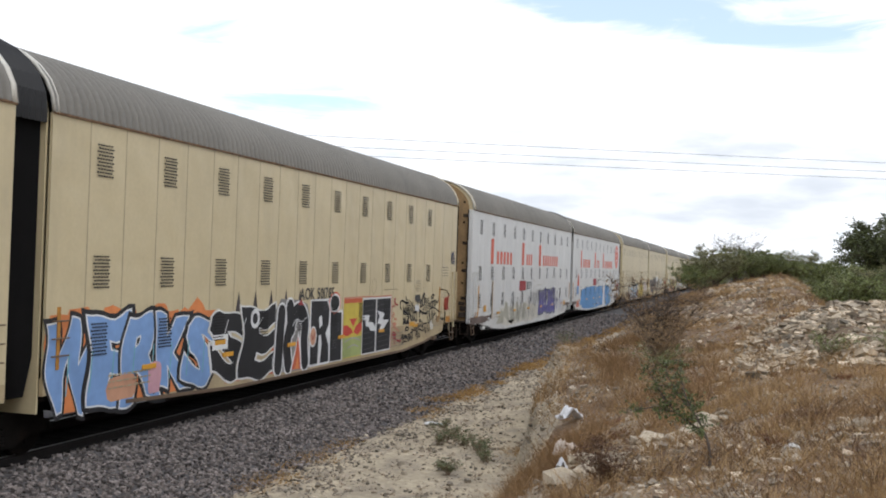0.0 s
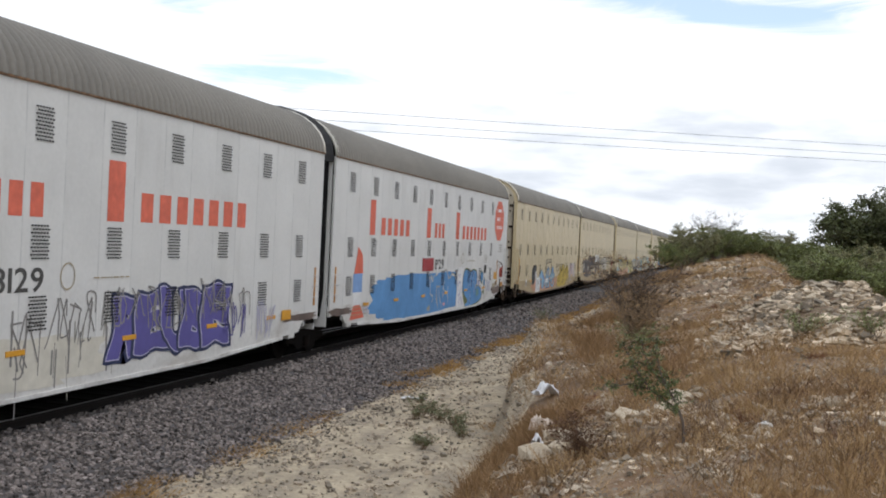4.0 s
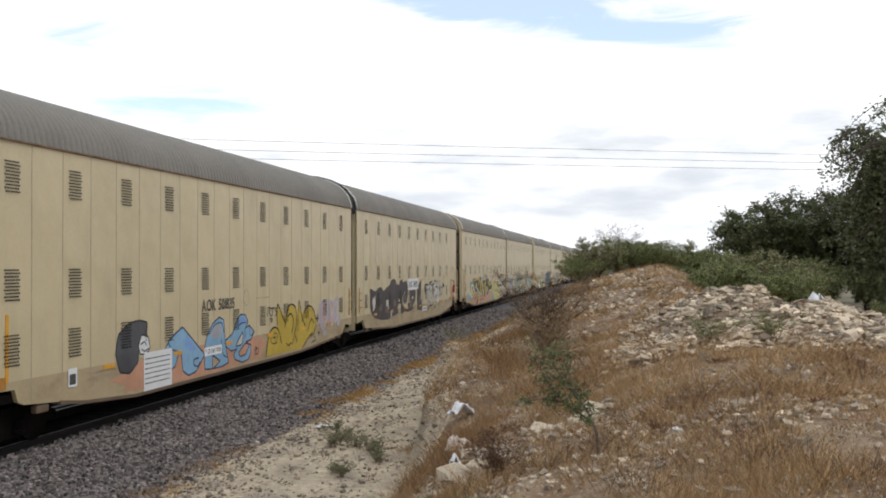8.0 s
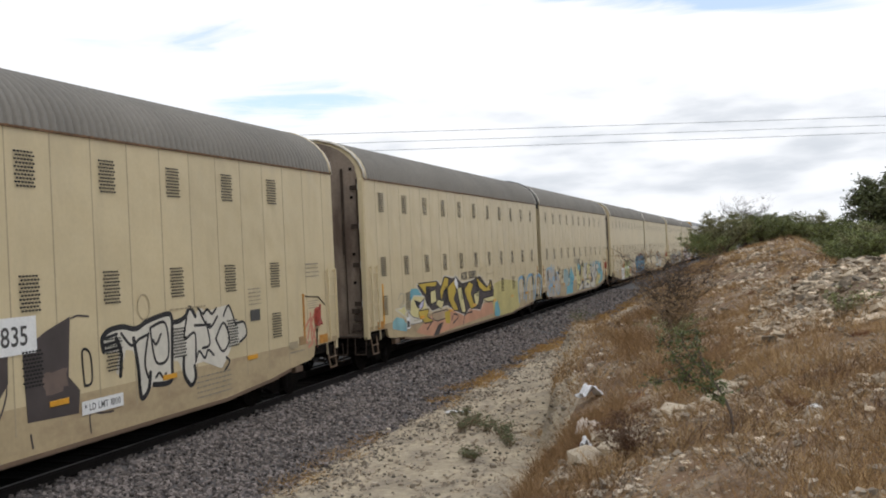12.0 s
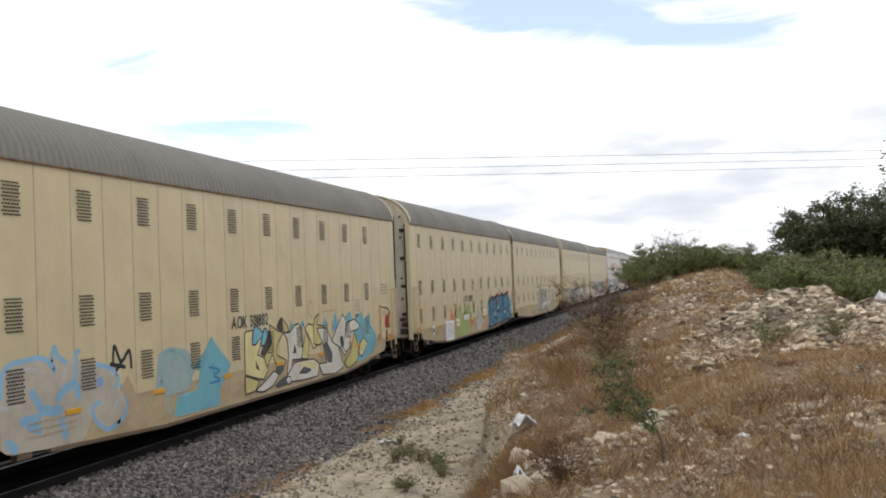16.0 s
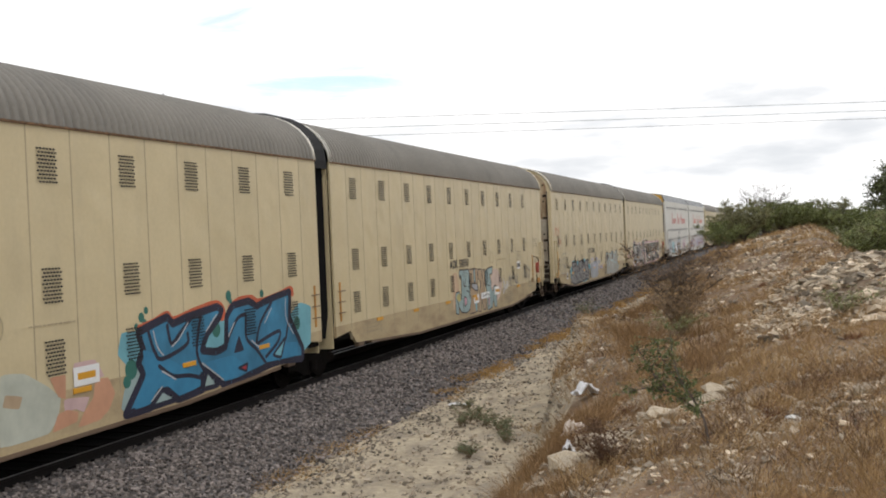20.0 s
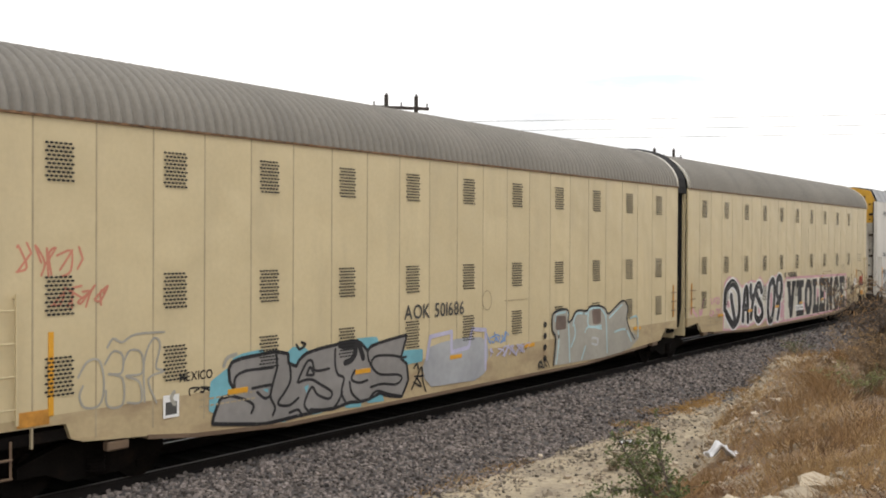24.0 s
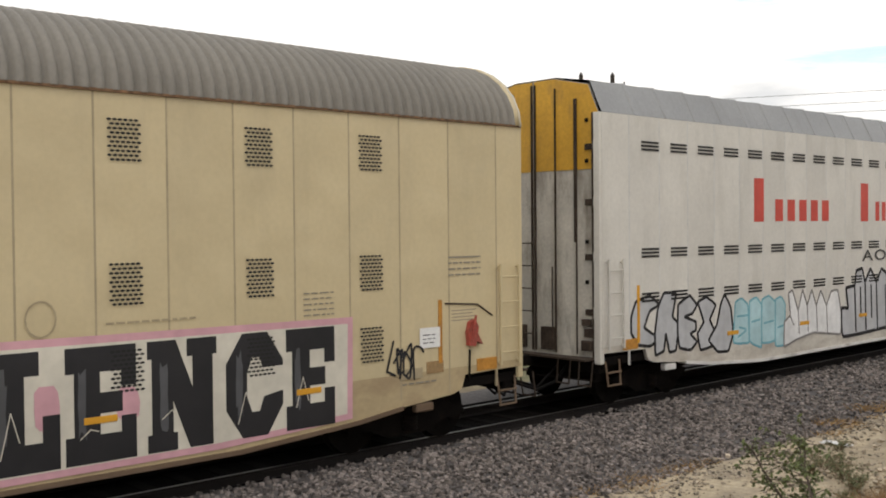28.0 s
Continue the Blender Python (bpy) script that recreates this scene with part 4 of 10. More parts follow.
def glyph(ch, fat):
    """Outline of one character of the built-in font as flat triangles, fattened by fat; also its plain bounds."""
    if (ch, fat) not in GLYPHS:
        cu = bpy.data.curves.new("glyph", "FONT")
        cu.body, cu.resolution_u, cu.offset, cu.fill_mode = ch, 3, fat, "FRONT"
        ob = bpy.data.objects.new("glyph", cu)
        me = bpy.data.meshes.new_from_object(ob)
        vs = [(v.co.x, v.co.y) for v in me.vertices]
        fs = [tuple(p.vertices) for p in me.polygons]
        bpy.data.objects.remove(ob)
        bpy.data.curves.remove(cu)
        bpy.data.meshes.remove(me)
        GLYPHS[(ch, fat)] = (vs, fs)
    return GLYPHS[(ch, fat)]


def finer(vs, fs, size):
    """Splits long edges in the middle until none is longer than size."""
    vs, fs = list(vs), [tuple(f) for f in fs]
    for _ in range(4):
        cut, out = {}, []

        def middle(a, b):
            k = (min(a, b), max(a, b))
            if k not in cut:
                cut[k] = len(vs)
                vs.append(((vs[a][0] + vs[b][0]) / 2, (vs[a][1] + vs[b][1]) / 2))
            return cut[k]

        def long(a, b):
            return math.hypot(vs[a][0] - vs[b][0], vs[a][1] - vs[b][1]) > size

        for f in fs:
            ring = []
            for a, b in zip(f, f[1:] + f[:1]):
                ring.append(a)
                if long(a, b):
                    ring.append(middle(a, b))
            if len(ring) == 3:
                out.append(f)
                continue
            while len(ring) > 3:                       # clip ears, shortest cut first
                best = min(range(len(ring)), key=lambda i: math.hypot(vs[ring[i - 1]][0] - vs[ring[(i + 1) % len(ring)]][0], vs[ring[i - 1]][1] - vs[ring[(i + 1) % len(ring)]][1])
                           + (9 if abs(area(vs, ring[i - 1], ring[i], ring[(i + 1) % len(ring)])) < 1e-9 else 0))
                out.append((ring[best - 1], ring[best], ring[(best + 1) % len(ring)]))
                ring.pop(best)
            out.append(tuple(ring))
        fs = out
        if not cut:
            break
    return vs, fs


def area(vs, a, b, c):
    return (vs[b][0] - vs[a][0]) * (vs[c][1] - vs[a][1]) - (vs[c][0] - vs[a][0]) * (vs[b][1] - vs[a][1])


def ring8(y0, y1, z0, z1, k=0.28):
    a, b = (y1 - y0) * k, (z1 - z0) * k
    return [(y0 + a, z0), (y1 - a, z0), (y1, z0 + b), (y1, z1 - b), (y1 - a, z1), (y0 + a, z1), (y0, z1 - b), (y0, z0 + b)]


# block letters with square feet: rectangles (y0, y1, z0, z1) or outlines in a unit cell
SLAB = {
    "I": [(0.28, 0.72, 0, 1), (0, 1, 0, 0.22), (0, 1, 0.8, 1)],
    "L": [(0.14, 0.52, 0, 1), (0, 0.72, 0.8, 1), (0, 1, 0, 0.24), (0.76, 1, 0, 0.46)],
    "E": [(0.12, 0.48, 0, 1), (0, 1, 0.78, 1), (0.78, 1, 0.64, 1), (0.4, 0.8, 0.42, 0.6), (0, 1, 0, 0.24), (0.78, 1, 0, 0.38)],
    "F": [(0.12, 0.48, 0, 1), (0, 1, 0.76, 1), (0.78, 1, 0.6, 1), (0.4, 0.85, 0.38, 0.58), (0, 0.65, 0, 0.16)],
    "N": [(0.06, 0.36, 0, 1), (0.64, 0.94, 0, 1), [(0.06, 1), (0.4, 1), (0.94, 0), (0.6, 0)], (0, 0.42, 0, 0.16), (0.56, 1, 0.84, 1), (0, 0.4, 0.84, 1)],
    "V": [[(0.04, 1), (0.38, 1), (0.64, 0), (0.36, 0)], [(0.62, 1), (0.96, 1), (0.64, 0), (0.36, 0)], (0, 0.44, 0.84, 1), (0.56, 1, 0.84, 1)],
    "A": [[(0.3, 1), (0.7, 1), (0.36, 0), (0.02, 0)], [(0.3, 1), (0.7, 1), (0.98, 0), (0.64, 0)], (0.25, 0.75, 0.22, 0.4), (0, 0.42, 0, 0.14), (0.58, 1, 0, 0.14)],
    "Y": [[(0.0, 1), (0.36, 1), (0.66, 0.4), (0.34, 0.4)], [(0.64, 1), (1.0, 1), (0.66, 0.4), (0.34, 0.4)], (0.32, 0.68, 0, 0.45), (0.2, 0.8, 0, 0.16)],
    "S": [(0.05, 0.95, 0.78, 1), (0.05, 0.4, 0.45, 1), (0.05, 0.95, 0.4, 0.6), (0.6, 0.95, 0, 0.6), (0.05, 0.95, 0, 0.22), (0.05, 0.3, 0, 0.36), (0.7, 0.95, 0.66, 1)],
}


class Sheet:
    """A thin coat of paint on a wagon's side: shapes in (y, z) laid over one another."""

    def __init__(self, car, W_front, z_lift=0.0015):
        self.car, self.y0 = car, W_front
        self.verts, self.faces, self.idx, self.mats = [], [], [], []
        self.lift = z_lift

    def slot(self, mat):
        if mat not in self.mats:
            self.mats.append(mat)
        return self.mats.index(mat)

    def poly(self, pts, mat):
        self.lift += 0.000014
        n = len(self.verts)
        self.verts += [(HALF + 0.002 + self.lift, self.y0 + y, z) for y, z in pts]
        self.faces.append(tuple(range(n, n + len(pts))))
        self.idx.append(self.slot(mat))

    def tris(self, pts, faces, mat):
        self.lift += 0.000014
        n = len(self.verts)
        self.verts += [(HALF + 0.002 + self.lift, self.y0 + y, z) for y, z in pts]
        k = self.slot(mat)
        for f in faces:
            self.faces.append(tuple(n + i for i in f))
            self.idx.append(k)

    def disc(self, y, z, r, mat, rz=None, n=14):
        self.poly([(y + r * math.cos(2 * math.pi * i / n), z + (rz or r) * math.sin(2 * math.pi * i / n)) for i in range(n)], mat)

    def rect(self, y0, y1, z0, z1, mat):
        self.poly([(y0, z0), (y1, z0), (y1, z1), (y0, z1)], mat)

    def stroke(self, pts, w, mat):
        """A brush line with round joins."""
        for (a, b), (c, d) in zip(pts, pts[1:]):
            t = Vector((c - a, d - b))
            if t.length < 1e-6:
                continue
            n = Vector((-t.y, t.x)).normalized() * w / 2
            self.poly([(a - n.x, b - n.y), (c - n.x, d - n.y), (c + n.x, d + n.y), (a + n.x, b + n.y)], mat)
        for a, b in pts:
            self.disc(a, b, w / 2, mat, n=10)

    def blob(self, y0, y1, z0, z1, mat, seed, n=26, rough=0.12):
        """A patch with an uneven outline."""
        rnd = random.Random(seed)
        cy, cz = (y0 + y1) / 2, (z0 + z1) / 2
        pts = []
        for i in range(n):
            a = 2 * math.pi * i / n
            k = 1 + rnd.uniform(-rough, rough)
            c, s = math.cos(a), math.sin(a)
            e = 0.55
            pts.append((cy + k * (y1 - y0) / 2 * math.copysign(abs(c) ** e, c), cz + k * (z1 - z0) / 2 * math.copysign(abs(s) ** e, s)))
        self.poly(pts, mat)

    def char(self, ch, y0, y1, z0, z1, layers, tilt=0.0, bend=0.0, phase=0.0):
        """One fat letter stretched into a cell and bent. layers: (fat, material), widest first."""
        base, _ = glyph(ch, 0.03)
        u0, u1 = min(p[0] for p in base), max(p[0] for p in base)
        v0, v1 = min(p[1] for p in base), max(p[1] for p in base)
        for fat, mat in layers:
            vs, fs = glyph(ch, fat)
            if bend:
                vs, fs = finer(vs, fs, 0.09)
            pts = []
            for u, v in vs:
                p, q = (u - u0) / (u1 - u0), (v - v0) / (v1 - v0)
                w = p + bend * math.sin(3.6 * q + phase) + 0.5 * bend * math.sin(7.1 * q + 2 * phase)
                h = q + 0.7 * bend * math.sin(4.2 * p + 1.7 * phase) + 0.35 * bend * math.sin(9.0 * p + phase)
                y, z = y0 + w * (y1 - y0), z0 + h * (z1 - z0)
                pts.append((y + tilt * (z - (z0 + z1) / 2), z))
            self.tris(pts, fs, mat)

    def word(self, text, y0, y1, z0, z1, layers, seed=0, swing=0.1, grow=0.0, overlap=0.0, bend=0.055):
        rnd = random.Random(seed)
        n = len(text)
        wid = [0.5 if c == "I" else 1.2 if c in "MW" else 0.55 if c == " " else 1.0 for c in text]
        tot = sum(wid)
        cells, p = [], y0
        for c, w in zip(text, wid):
            cells.append((c, p, p + (y1 - y0) * w / tot))
            p = cells[-1][2]
        moved = []
        for i, (c, a, b) in enumerate(cells):
            g = (z1 - z0)
            moved.append((c, a - overlap, b + overlap - 0.08 * (b - a), z0 + swing * g * rnd.uniform(0, 1), z1 - swing * g * rnd.uniform(0, 1), rnd.uniform(-0.12, 0.12) * (swing > 0.02), rnd.uniform(0, 6.28)))
        for c, a, b, u, v, t, ph in moved:                 # the widest coat runs behind the whole word
            self.char(c, a, b, u, v, layers[:1], t, bend, ph)
        for c, a, b, u, v, t, ph in moved:
            self.char(c, a, b, u, v, layers[1:] if len(layers) < 3 else layers, t, bend, ph)

    def slab(self, ch, y0, y1, z0, z1, mat, inner, tilt=0.0):
        """A block letter with feet."""
        def at(p, q):
            return (y0 + p * (y1 - y0) + tilt * (q - 0.5), z0 + q * (z1 - z0))
        if ch in "OCD":
            self.poly([at(*p) for p in ring8(0, 1, 0, 1)], mat)
            self.poly([at(*p) for p in ring8(0.36, 0.66, 0.24, 0.76)], inner)
            if ch == "C":
                self.poly([at(*p) for p in ((0.5, 0.36), (1.02, 0.42), (1.02, 0.66), (0.5, 0.66))], inner)
            if ch == "D":
                self.poly([at(*p) for p in ((0, 0), (0.34, 0), (0.34, 1), (0, 1))], mat)
            return
        for p in SLAB[ch]:
            if isinstance(p, tuple):
                p = [(p[0], p[2]), (p[1], p[2]), (p[1], p[3]), (p[0], p[3])]
            self.poly([at(*q) for q in p], mat)

    def line(self, text, y0, z0, height, mat, width=None):
        """A line of stencilled lettering."""
        pts, fs, x = [], [], 0.0
        for c in text:
            if c == " ":
                x += 0.35
                continue
            g, f = glyph(c, 0.012)
            u0, u1 = min(p[0] for p in g), max(p[0] for p in g)
            n = len(pts)
            pts += [(u - u0 + x, v) for u, v in g]
            fs += [tuple(n + i for i in q) for q in f]
            x += u1 - u0 + 0.09
        k = height / 0.7
        ky = (width / x) if width else k
        self.tris([(y0 + u * ky, z0 + v * k) for u, v in pts], fs, mat)

    def small_print(self, y0, y1, z0, z1, rows, mat, seed=1):
        """Lines of print too small to read: plain bars."""
        rnd = random.Random(seed)
        for r in range(rows):
            z = z1 - (z1 - z0) * (r + 0.5) / rows
            y = y0
            while y < y1:
                w = min(y1 - y, rnd.uniform(0.04, 0.16))
                self.rect(y, y + w, z - 0.13 * (z1 - z0) / rows, z + 0.13 * (z1 - z0) / rows, mat)
                y += w + 0.03

    def tag(self, y0, y1, z0, z1, mat, seed, w=0.03, loops=7):
        """A quick scrawl: a few jerky strokes for each letter."""
        rnd = random.Random(seed)
        cw = (y1 - y0) / loops
        for i in range(loops):
            a = y0 + cw * i
            for _ in range(rnd.choice((1, 2, 2))):
                ctl = [Vector((a + cw * rnd.uniform(-0.2, 1.2), z0 + (z1 - z0) * rnd.random())) for _ in range(4)]
                ctl[0].y, ctl[2].y = z0 + (z1 - z0) * rnd.uniform(-0.1, 0.25), z0 + (z1 - z0) * rnd.uniform(0.75, 1.15)
                if rnd.random() < 0.4:
                    self.stroke([tuple(p) for p in ctl[:3]], w, mat)
                    continue
                c = [ctl[0]] + ctl + [ctl[-1]]
                line = []
                for k in range(1, 4):
                    for q in range(5):
                        t = q / 4
                        p0, p1, p2, p3 = c[k - 1:k + 3]
                        v = 0.5 * (2 * p1 + (p2 - p0) * t + (2 * p0 - 5 * p1 + 4 * p2 - p3) * t * t + (3 * p1 - p0 - 3 * p2 + p3) * t ** 3)
                        line.append((v.x, v.y))
                self.stroke(line, w, mat)

    def wild(self, y0, y1, z0, z1, fills, edge, seed, n=6, w=0.26, edge_w=0.06, shine=None, arrows=True):
        """A tangle of thick letter-like strokes with dark edges, which nobody can read."""
        rnd = random.Random(seed)
        lines = []
        cw = (y1 - y0) / n
        for i in range(n):
            a, b = y0 + cw * i + 0.05 * cw, y0 + cw * (i + 1) - 0.02 * cw
            shape = []
            for _ in range(2):
                ctl = [Vector((rnd.uniform(a - 0.3 * cw, b + 0.3 * cw), (z0, z1)[(k + i) % 2] + rnd.uniform(-0.1, 0.4) * (z1 - z0) * (1, -1)[(k + i) % 2])) for k in range(4)]
                ctl = [ctl[0]] + ctl + [ctl[-1]]
                line = []
                for k in range(1, 4):
                    for q in range(4):
                        t = q / 4
                        p0, p1, p2, p3 = ctl[k - 1:k + 3]
                        v = 0.5 * (2 * p1 + (p2 - p0) * t + (2 * p0 - 5 * p1 + 4 * p2 - p3) * t * t + (3 * p1 - p0 - 3 * p2 + p3) * t ** 3)
                        line.append((v.x, max(z0, v.y)))
                shape.append(line)
            up = z1
            lines.append((shape, fills[i % len(fills)]))
            if arrows and rnd.random() < 0.5:
                lines.append(([[(b, up), (b + 0.18, up + 0.22), (b + 0.05, up + 0.02)]], fills[(i + 1) % len(fills)]))
        for shape, f in lines:
            for l in shape:
                self.swell(l, w + 2 * edge_w, edge, edge_w)
        for shape, f in lines:
            for l in shape:
                self.swell(l, w + 2 * edge_w, edge, edge_w)
                self.swell(l, w, f, 0.0)
        if shine:
            for shape, f in lines:
                for l in shape:
                    self.stroke([(y + 0.05, z + 0.06) for y, z in l[:2]], 0.025, shine)

    def swell(self, pts, w, mat, more):
        """A brush line that swells in the middle and runs out in points."""
        n = len(pts)
        left, right = [], []
        for i, (a, b) in enumerate(pts):
            c, d = pts[min(i + 1, n - 1)], pts[max(i - 1, 0)]
            t = Vector((c[0] - d[0], c[1] - d[1]))
            t = Vector((-t.y, t.x)).normalized() if t.length > 1e-6 else Vector((0, 1))
            k = i / (n - 1)
            h = w / 2 * (0.45 + 0.75 * math.sin(math.pi * min(1, k * 1.15)) ** 0.8 if k < 0.87 else 0.45) + (0 if 0 < i < n - 1 else more * 0.3)
            left.append((a + t.x * h, b + t.y * h))
            right.append((a - t.x * h, b - t.y * h))
        for i in range(n - 1):
            self.poly([left[i], left[i + 1], right[i + 1], right[i]], mat)

    def brush(self, paths, w, coats, dy=0.0, dz=0.0):
        """Rounded strokes through a few points, in several coats, widest first: (extra width, material)."""
        fine = []
        for pts in paths:
            c = [Vector((y + dy, z + dz)) for y, z in pts]
            c = [c[0]] + c + [c[-1]]
            line = []
            for k in range(1, len(c) - 2):
                for q in range(5):
                    t = q / 5
                    p0, p1, p2, p3 = c[k - 1:k + 3]
                    v = 0.5 * (2 * p1 + (p2 - p0) * t + (2 * p0 - 5 * p1 + 4 * p2 - p3) * t * t + (3 * p1 - p0 - 3 * p2 + p3) * t ** 3)
                    line.append((v.x, v.y))
            fine.append(line + [(c[-1].x, c[-1].y)])
        for extra, mat in coats:
            slot = self.slot(mat)
            h = (w + extra) / 2
            for k, line in enumerate(fine):
                n = len(line)
                side = []
                for i in range(n):
                    a, b = line[max(i - 1, 0)], line[min(i + 1, n - 1)]
                    t = Vector((a[1] - b[1], b[0] - a[0]))
                    side.append(t.normalized() * h if t.length > 1e-6 else Vector((0, h)))
                for i in range(n - 1):
                    x = HALF + 0.002 + self.lift + ((7 * i + 3 * k) % 31) * 0.000014
                    m = len(self.verts)
                    for j, g in ((i, -1), (i + 1, -1), (i + 1, 1), (i, 1)):
                        self.verts.append((x, self.y0 + line[j][0] + g * side[j].x, line[j][1] + g * side[j].y))
                    self.faces.append((m, m + 1, m + 2, m + 3))
                    self.idx.append(slot)
            self.lift += 31 * 0.000014
            for line in fine:
                for y, z in (line[0], line[-1]):
                    self.disc(y, z, h, mat, n=12)

    def cut(self, pts, mat, edge=None, w=0.035):
        """A closed shape with slightly rounded corners and, if given, a painted outline."""
        n = len(pts)
        fine = []
        for i in range(n):
            p0, p1, p2, p3 = (Vector(pts[(i + k) % n]) for k in (-1, 0, 1, 2))
            m1, m2, d = 0.13 * (p2 - p0), 0.13 * (p3 - p1), p2 - p1
            for q in range(4):
                t = q / 4
                v = p1 + m1 * t + (3 * d - 2 * m1 - m2) * t * t + (m1 + m2 - 2 * d) * t ** 3
                fine.append((v.x, v.y))
        self.poly(fine, mat)
        if edge:
            self.brush([fine + [fine[0]]], w, [(0.0, edge)])

    def done(self, name, label, split=True):
        """Links the coat; pieces that stand apart along the wagon become parts of their own."""
        spans = sorted((min(self.verts[i][1] for i in f), max(self.verts[i][1] for i in f), k) for k, f in enumerate(self.faces))
        groups, reach = [], -1e9
        for a, b, k in spans:
            if not groups or (split and a > reach + 0.22):
                groups.append([])
            groups[-1].append(k)
            reach = max(reach, b)
        made = []
        for ks in groups:
            at, verts, faces, idx, area = {}, [], [], [], {}
            for k in ks:
                f = []
                for i in self.faces[k]:
                    if i not in at:
                        at[i] = len(verts)
                        verts.append(self.verts[i])
                    f.append(at[i])
                faces.append(f)
                idx.append(self.idx[k])
                p = [self.verts[i] for i in self.faces[k]]
                area[self.idx[k]] = area.get(self.idx[k], 0) + abs(sum(p[q - 1][1] * p[q][2] - p[q][1] * p[q - 1][2] for q in range(len(p)))) / 2
            me = bpy.data.meshes.new(name)
            me.from_pydata(verts, [], faces)
            for m in self.mats:
                me.materials.append(m)
            me.polygons.foreach_set("material_index", idx)
            me.update()
            words = label
            if name == "graffiti" and len(groups) > 1:
                top = [self.mats[k].name.replace("spray_", "").replace("_", " ") for k in sorted(area, key=area.get, reverse=True)[:2]]
                words = "graffiti sprayed in " + " and ".join(top)
            made.append(part(name, me, None, self.car, words))
        return made[0]


def sheet(u, layer=0):
    car, W = UNITS[u]
    return Sheet(car, min(W(0), W(UNIT)), 0.0015 + 0.004 * layer)


SKY, NAVY, CYAN = paint("sky_blue", (0.19, 0.31, 0.54)), paint("navy", (0.025, 0.032, 0.08)), paint("cyan", (0.15, 0.36, 0.41))
BLACK, WHITE, GREY = paint("black", (0.013, 0.012, 0.013), 0.4), paint("white", (0.66, 0.65, 0.63)), paint("silver_grey", (0.225, 0.21, 0.195))
ORANGE, FLAME, YELLOW = paint("orange", (0.60, 0.20, 0.06)), paint("flame", (0.48, 0.10, 0.04)), paint("yellow", (0.52, 0.40, 0.06))
PINK, LILAC, GREEN = paint("pink", (0.55, 0.30, 0.33)), paint("lilac", (0.42, 0.40, 0.52)), paint("pale_green", (0.32, 0.36, 0.13))
BROWN, SALMON, TEAL = paint("umber", (0.06, 0.047, 0.043), 0.25), paint("salmon", (0.52, 0.27, 0.16)), paint("teal", (0.035, 0.19, 0.32))
PURPLE, BLUE, CREAM = paint("purple", (0.10, 0.085, 0.27)), paint("blue", (0.10, 0.25, 0.48)), paint("pale_yellow", (0.58, 0.51, 0.24))
SAGE, TAN, CLOUD = paint("sage", (0.28, 0.36, 0.34)), paint("tan", (0.40, 0.29, 0.18)), paint("clouded_white", (0.57, 0.53, 0.44))
OLIVE, MAROON, SCRAWL = paint("dull_grey", (0.33, 0.31, 0.26)), paint("maroon", (0.30, 0.03, 0.035)), paint("red_scrawl", (0.50, 0.20, 0.13))
RED_L, RED_F = M["red"], M["red_faded"]
ICE = paint("ice_blue", (0.36, 0.52, 0.54))
DRAB, GRIME = paint("drab", (0.40, 0.375, 0.29)), paint("grime", (0.14, 0.10, 0.08), 0.35)
AZURE, INK = paint("azure", (0.035, 0.165, 0.27), 0.3), paint("blue_black", (0.016, 0.015, 0.03), 0.3)
FLESH, BLUSH = paint("faded_salmon", (0.53, 0.37, 0.24)), paint("faded_pink", (0.53, 0.40, 0.32))
PALE_SAGE, BLUSH_PINK, DEEP_GREEN = paint("pale_sage", (0.43, 0.44, 0.36)), paint("dusty_pink", (0.52, 0.36, 0.34)), paint("deep_green", (0.03, 0.13, 0.10))
MOSS, SEA_GREEN, DUSK, GREIGE = paint("moss", (0.13, 0.15, 0.055)), paint("sea_green", (0.14, 0.27, 0.26)), paint("dusky_lilac", (0.40, 0.36, 0.385)), paint("greige", (0.42, 0.365, 0.285))
KHAKI = paint("khaki", (0.48, 0.41, 0.16))
MIST = paint("misty_blue", (0.20, 0.36, 0.37), 0.3)
SILVER = paint("silver", (0.42, 0.42, 0.42))
HAZE = paint("hazy_grey", (0.34, 0.345, 0.35))
DUSTY, MUSTARD, CHALK = paint("dusty_blue", (0.22, 0.375, 0.50)), paint("mustard", (0.46, 0.325, 0.04)), paint("chalky_grey", (0.075, 0.075, 0.078), 0.3)


def lettering_bars(s, spans, mat):
    """Company lettering as plain upright bars: each span is (y0, y1, z0, z1, number of bars)."""
    for y0, y1, z0, z1, n in spans:
        p = (y1 - y0) / n
        for i in range(n):
            s.rect(y0 + p * i + 0.08 * p, y0 + p * i + 0.72 * p, z0, z1, mat)


def capital(s, y, w, z0, z1, mat):
    s.rect(y + 0.1 * w, y + 0.62 * w, z0, z1, mat)


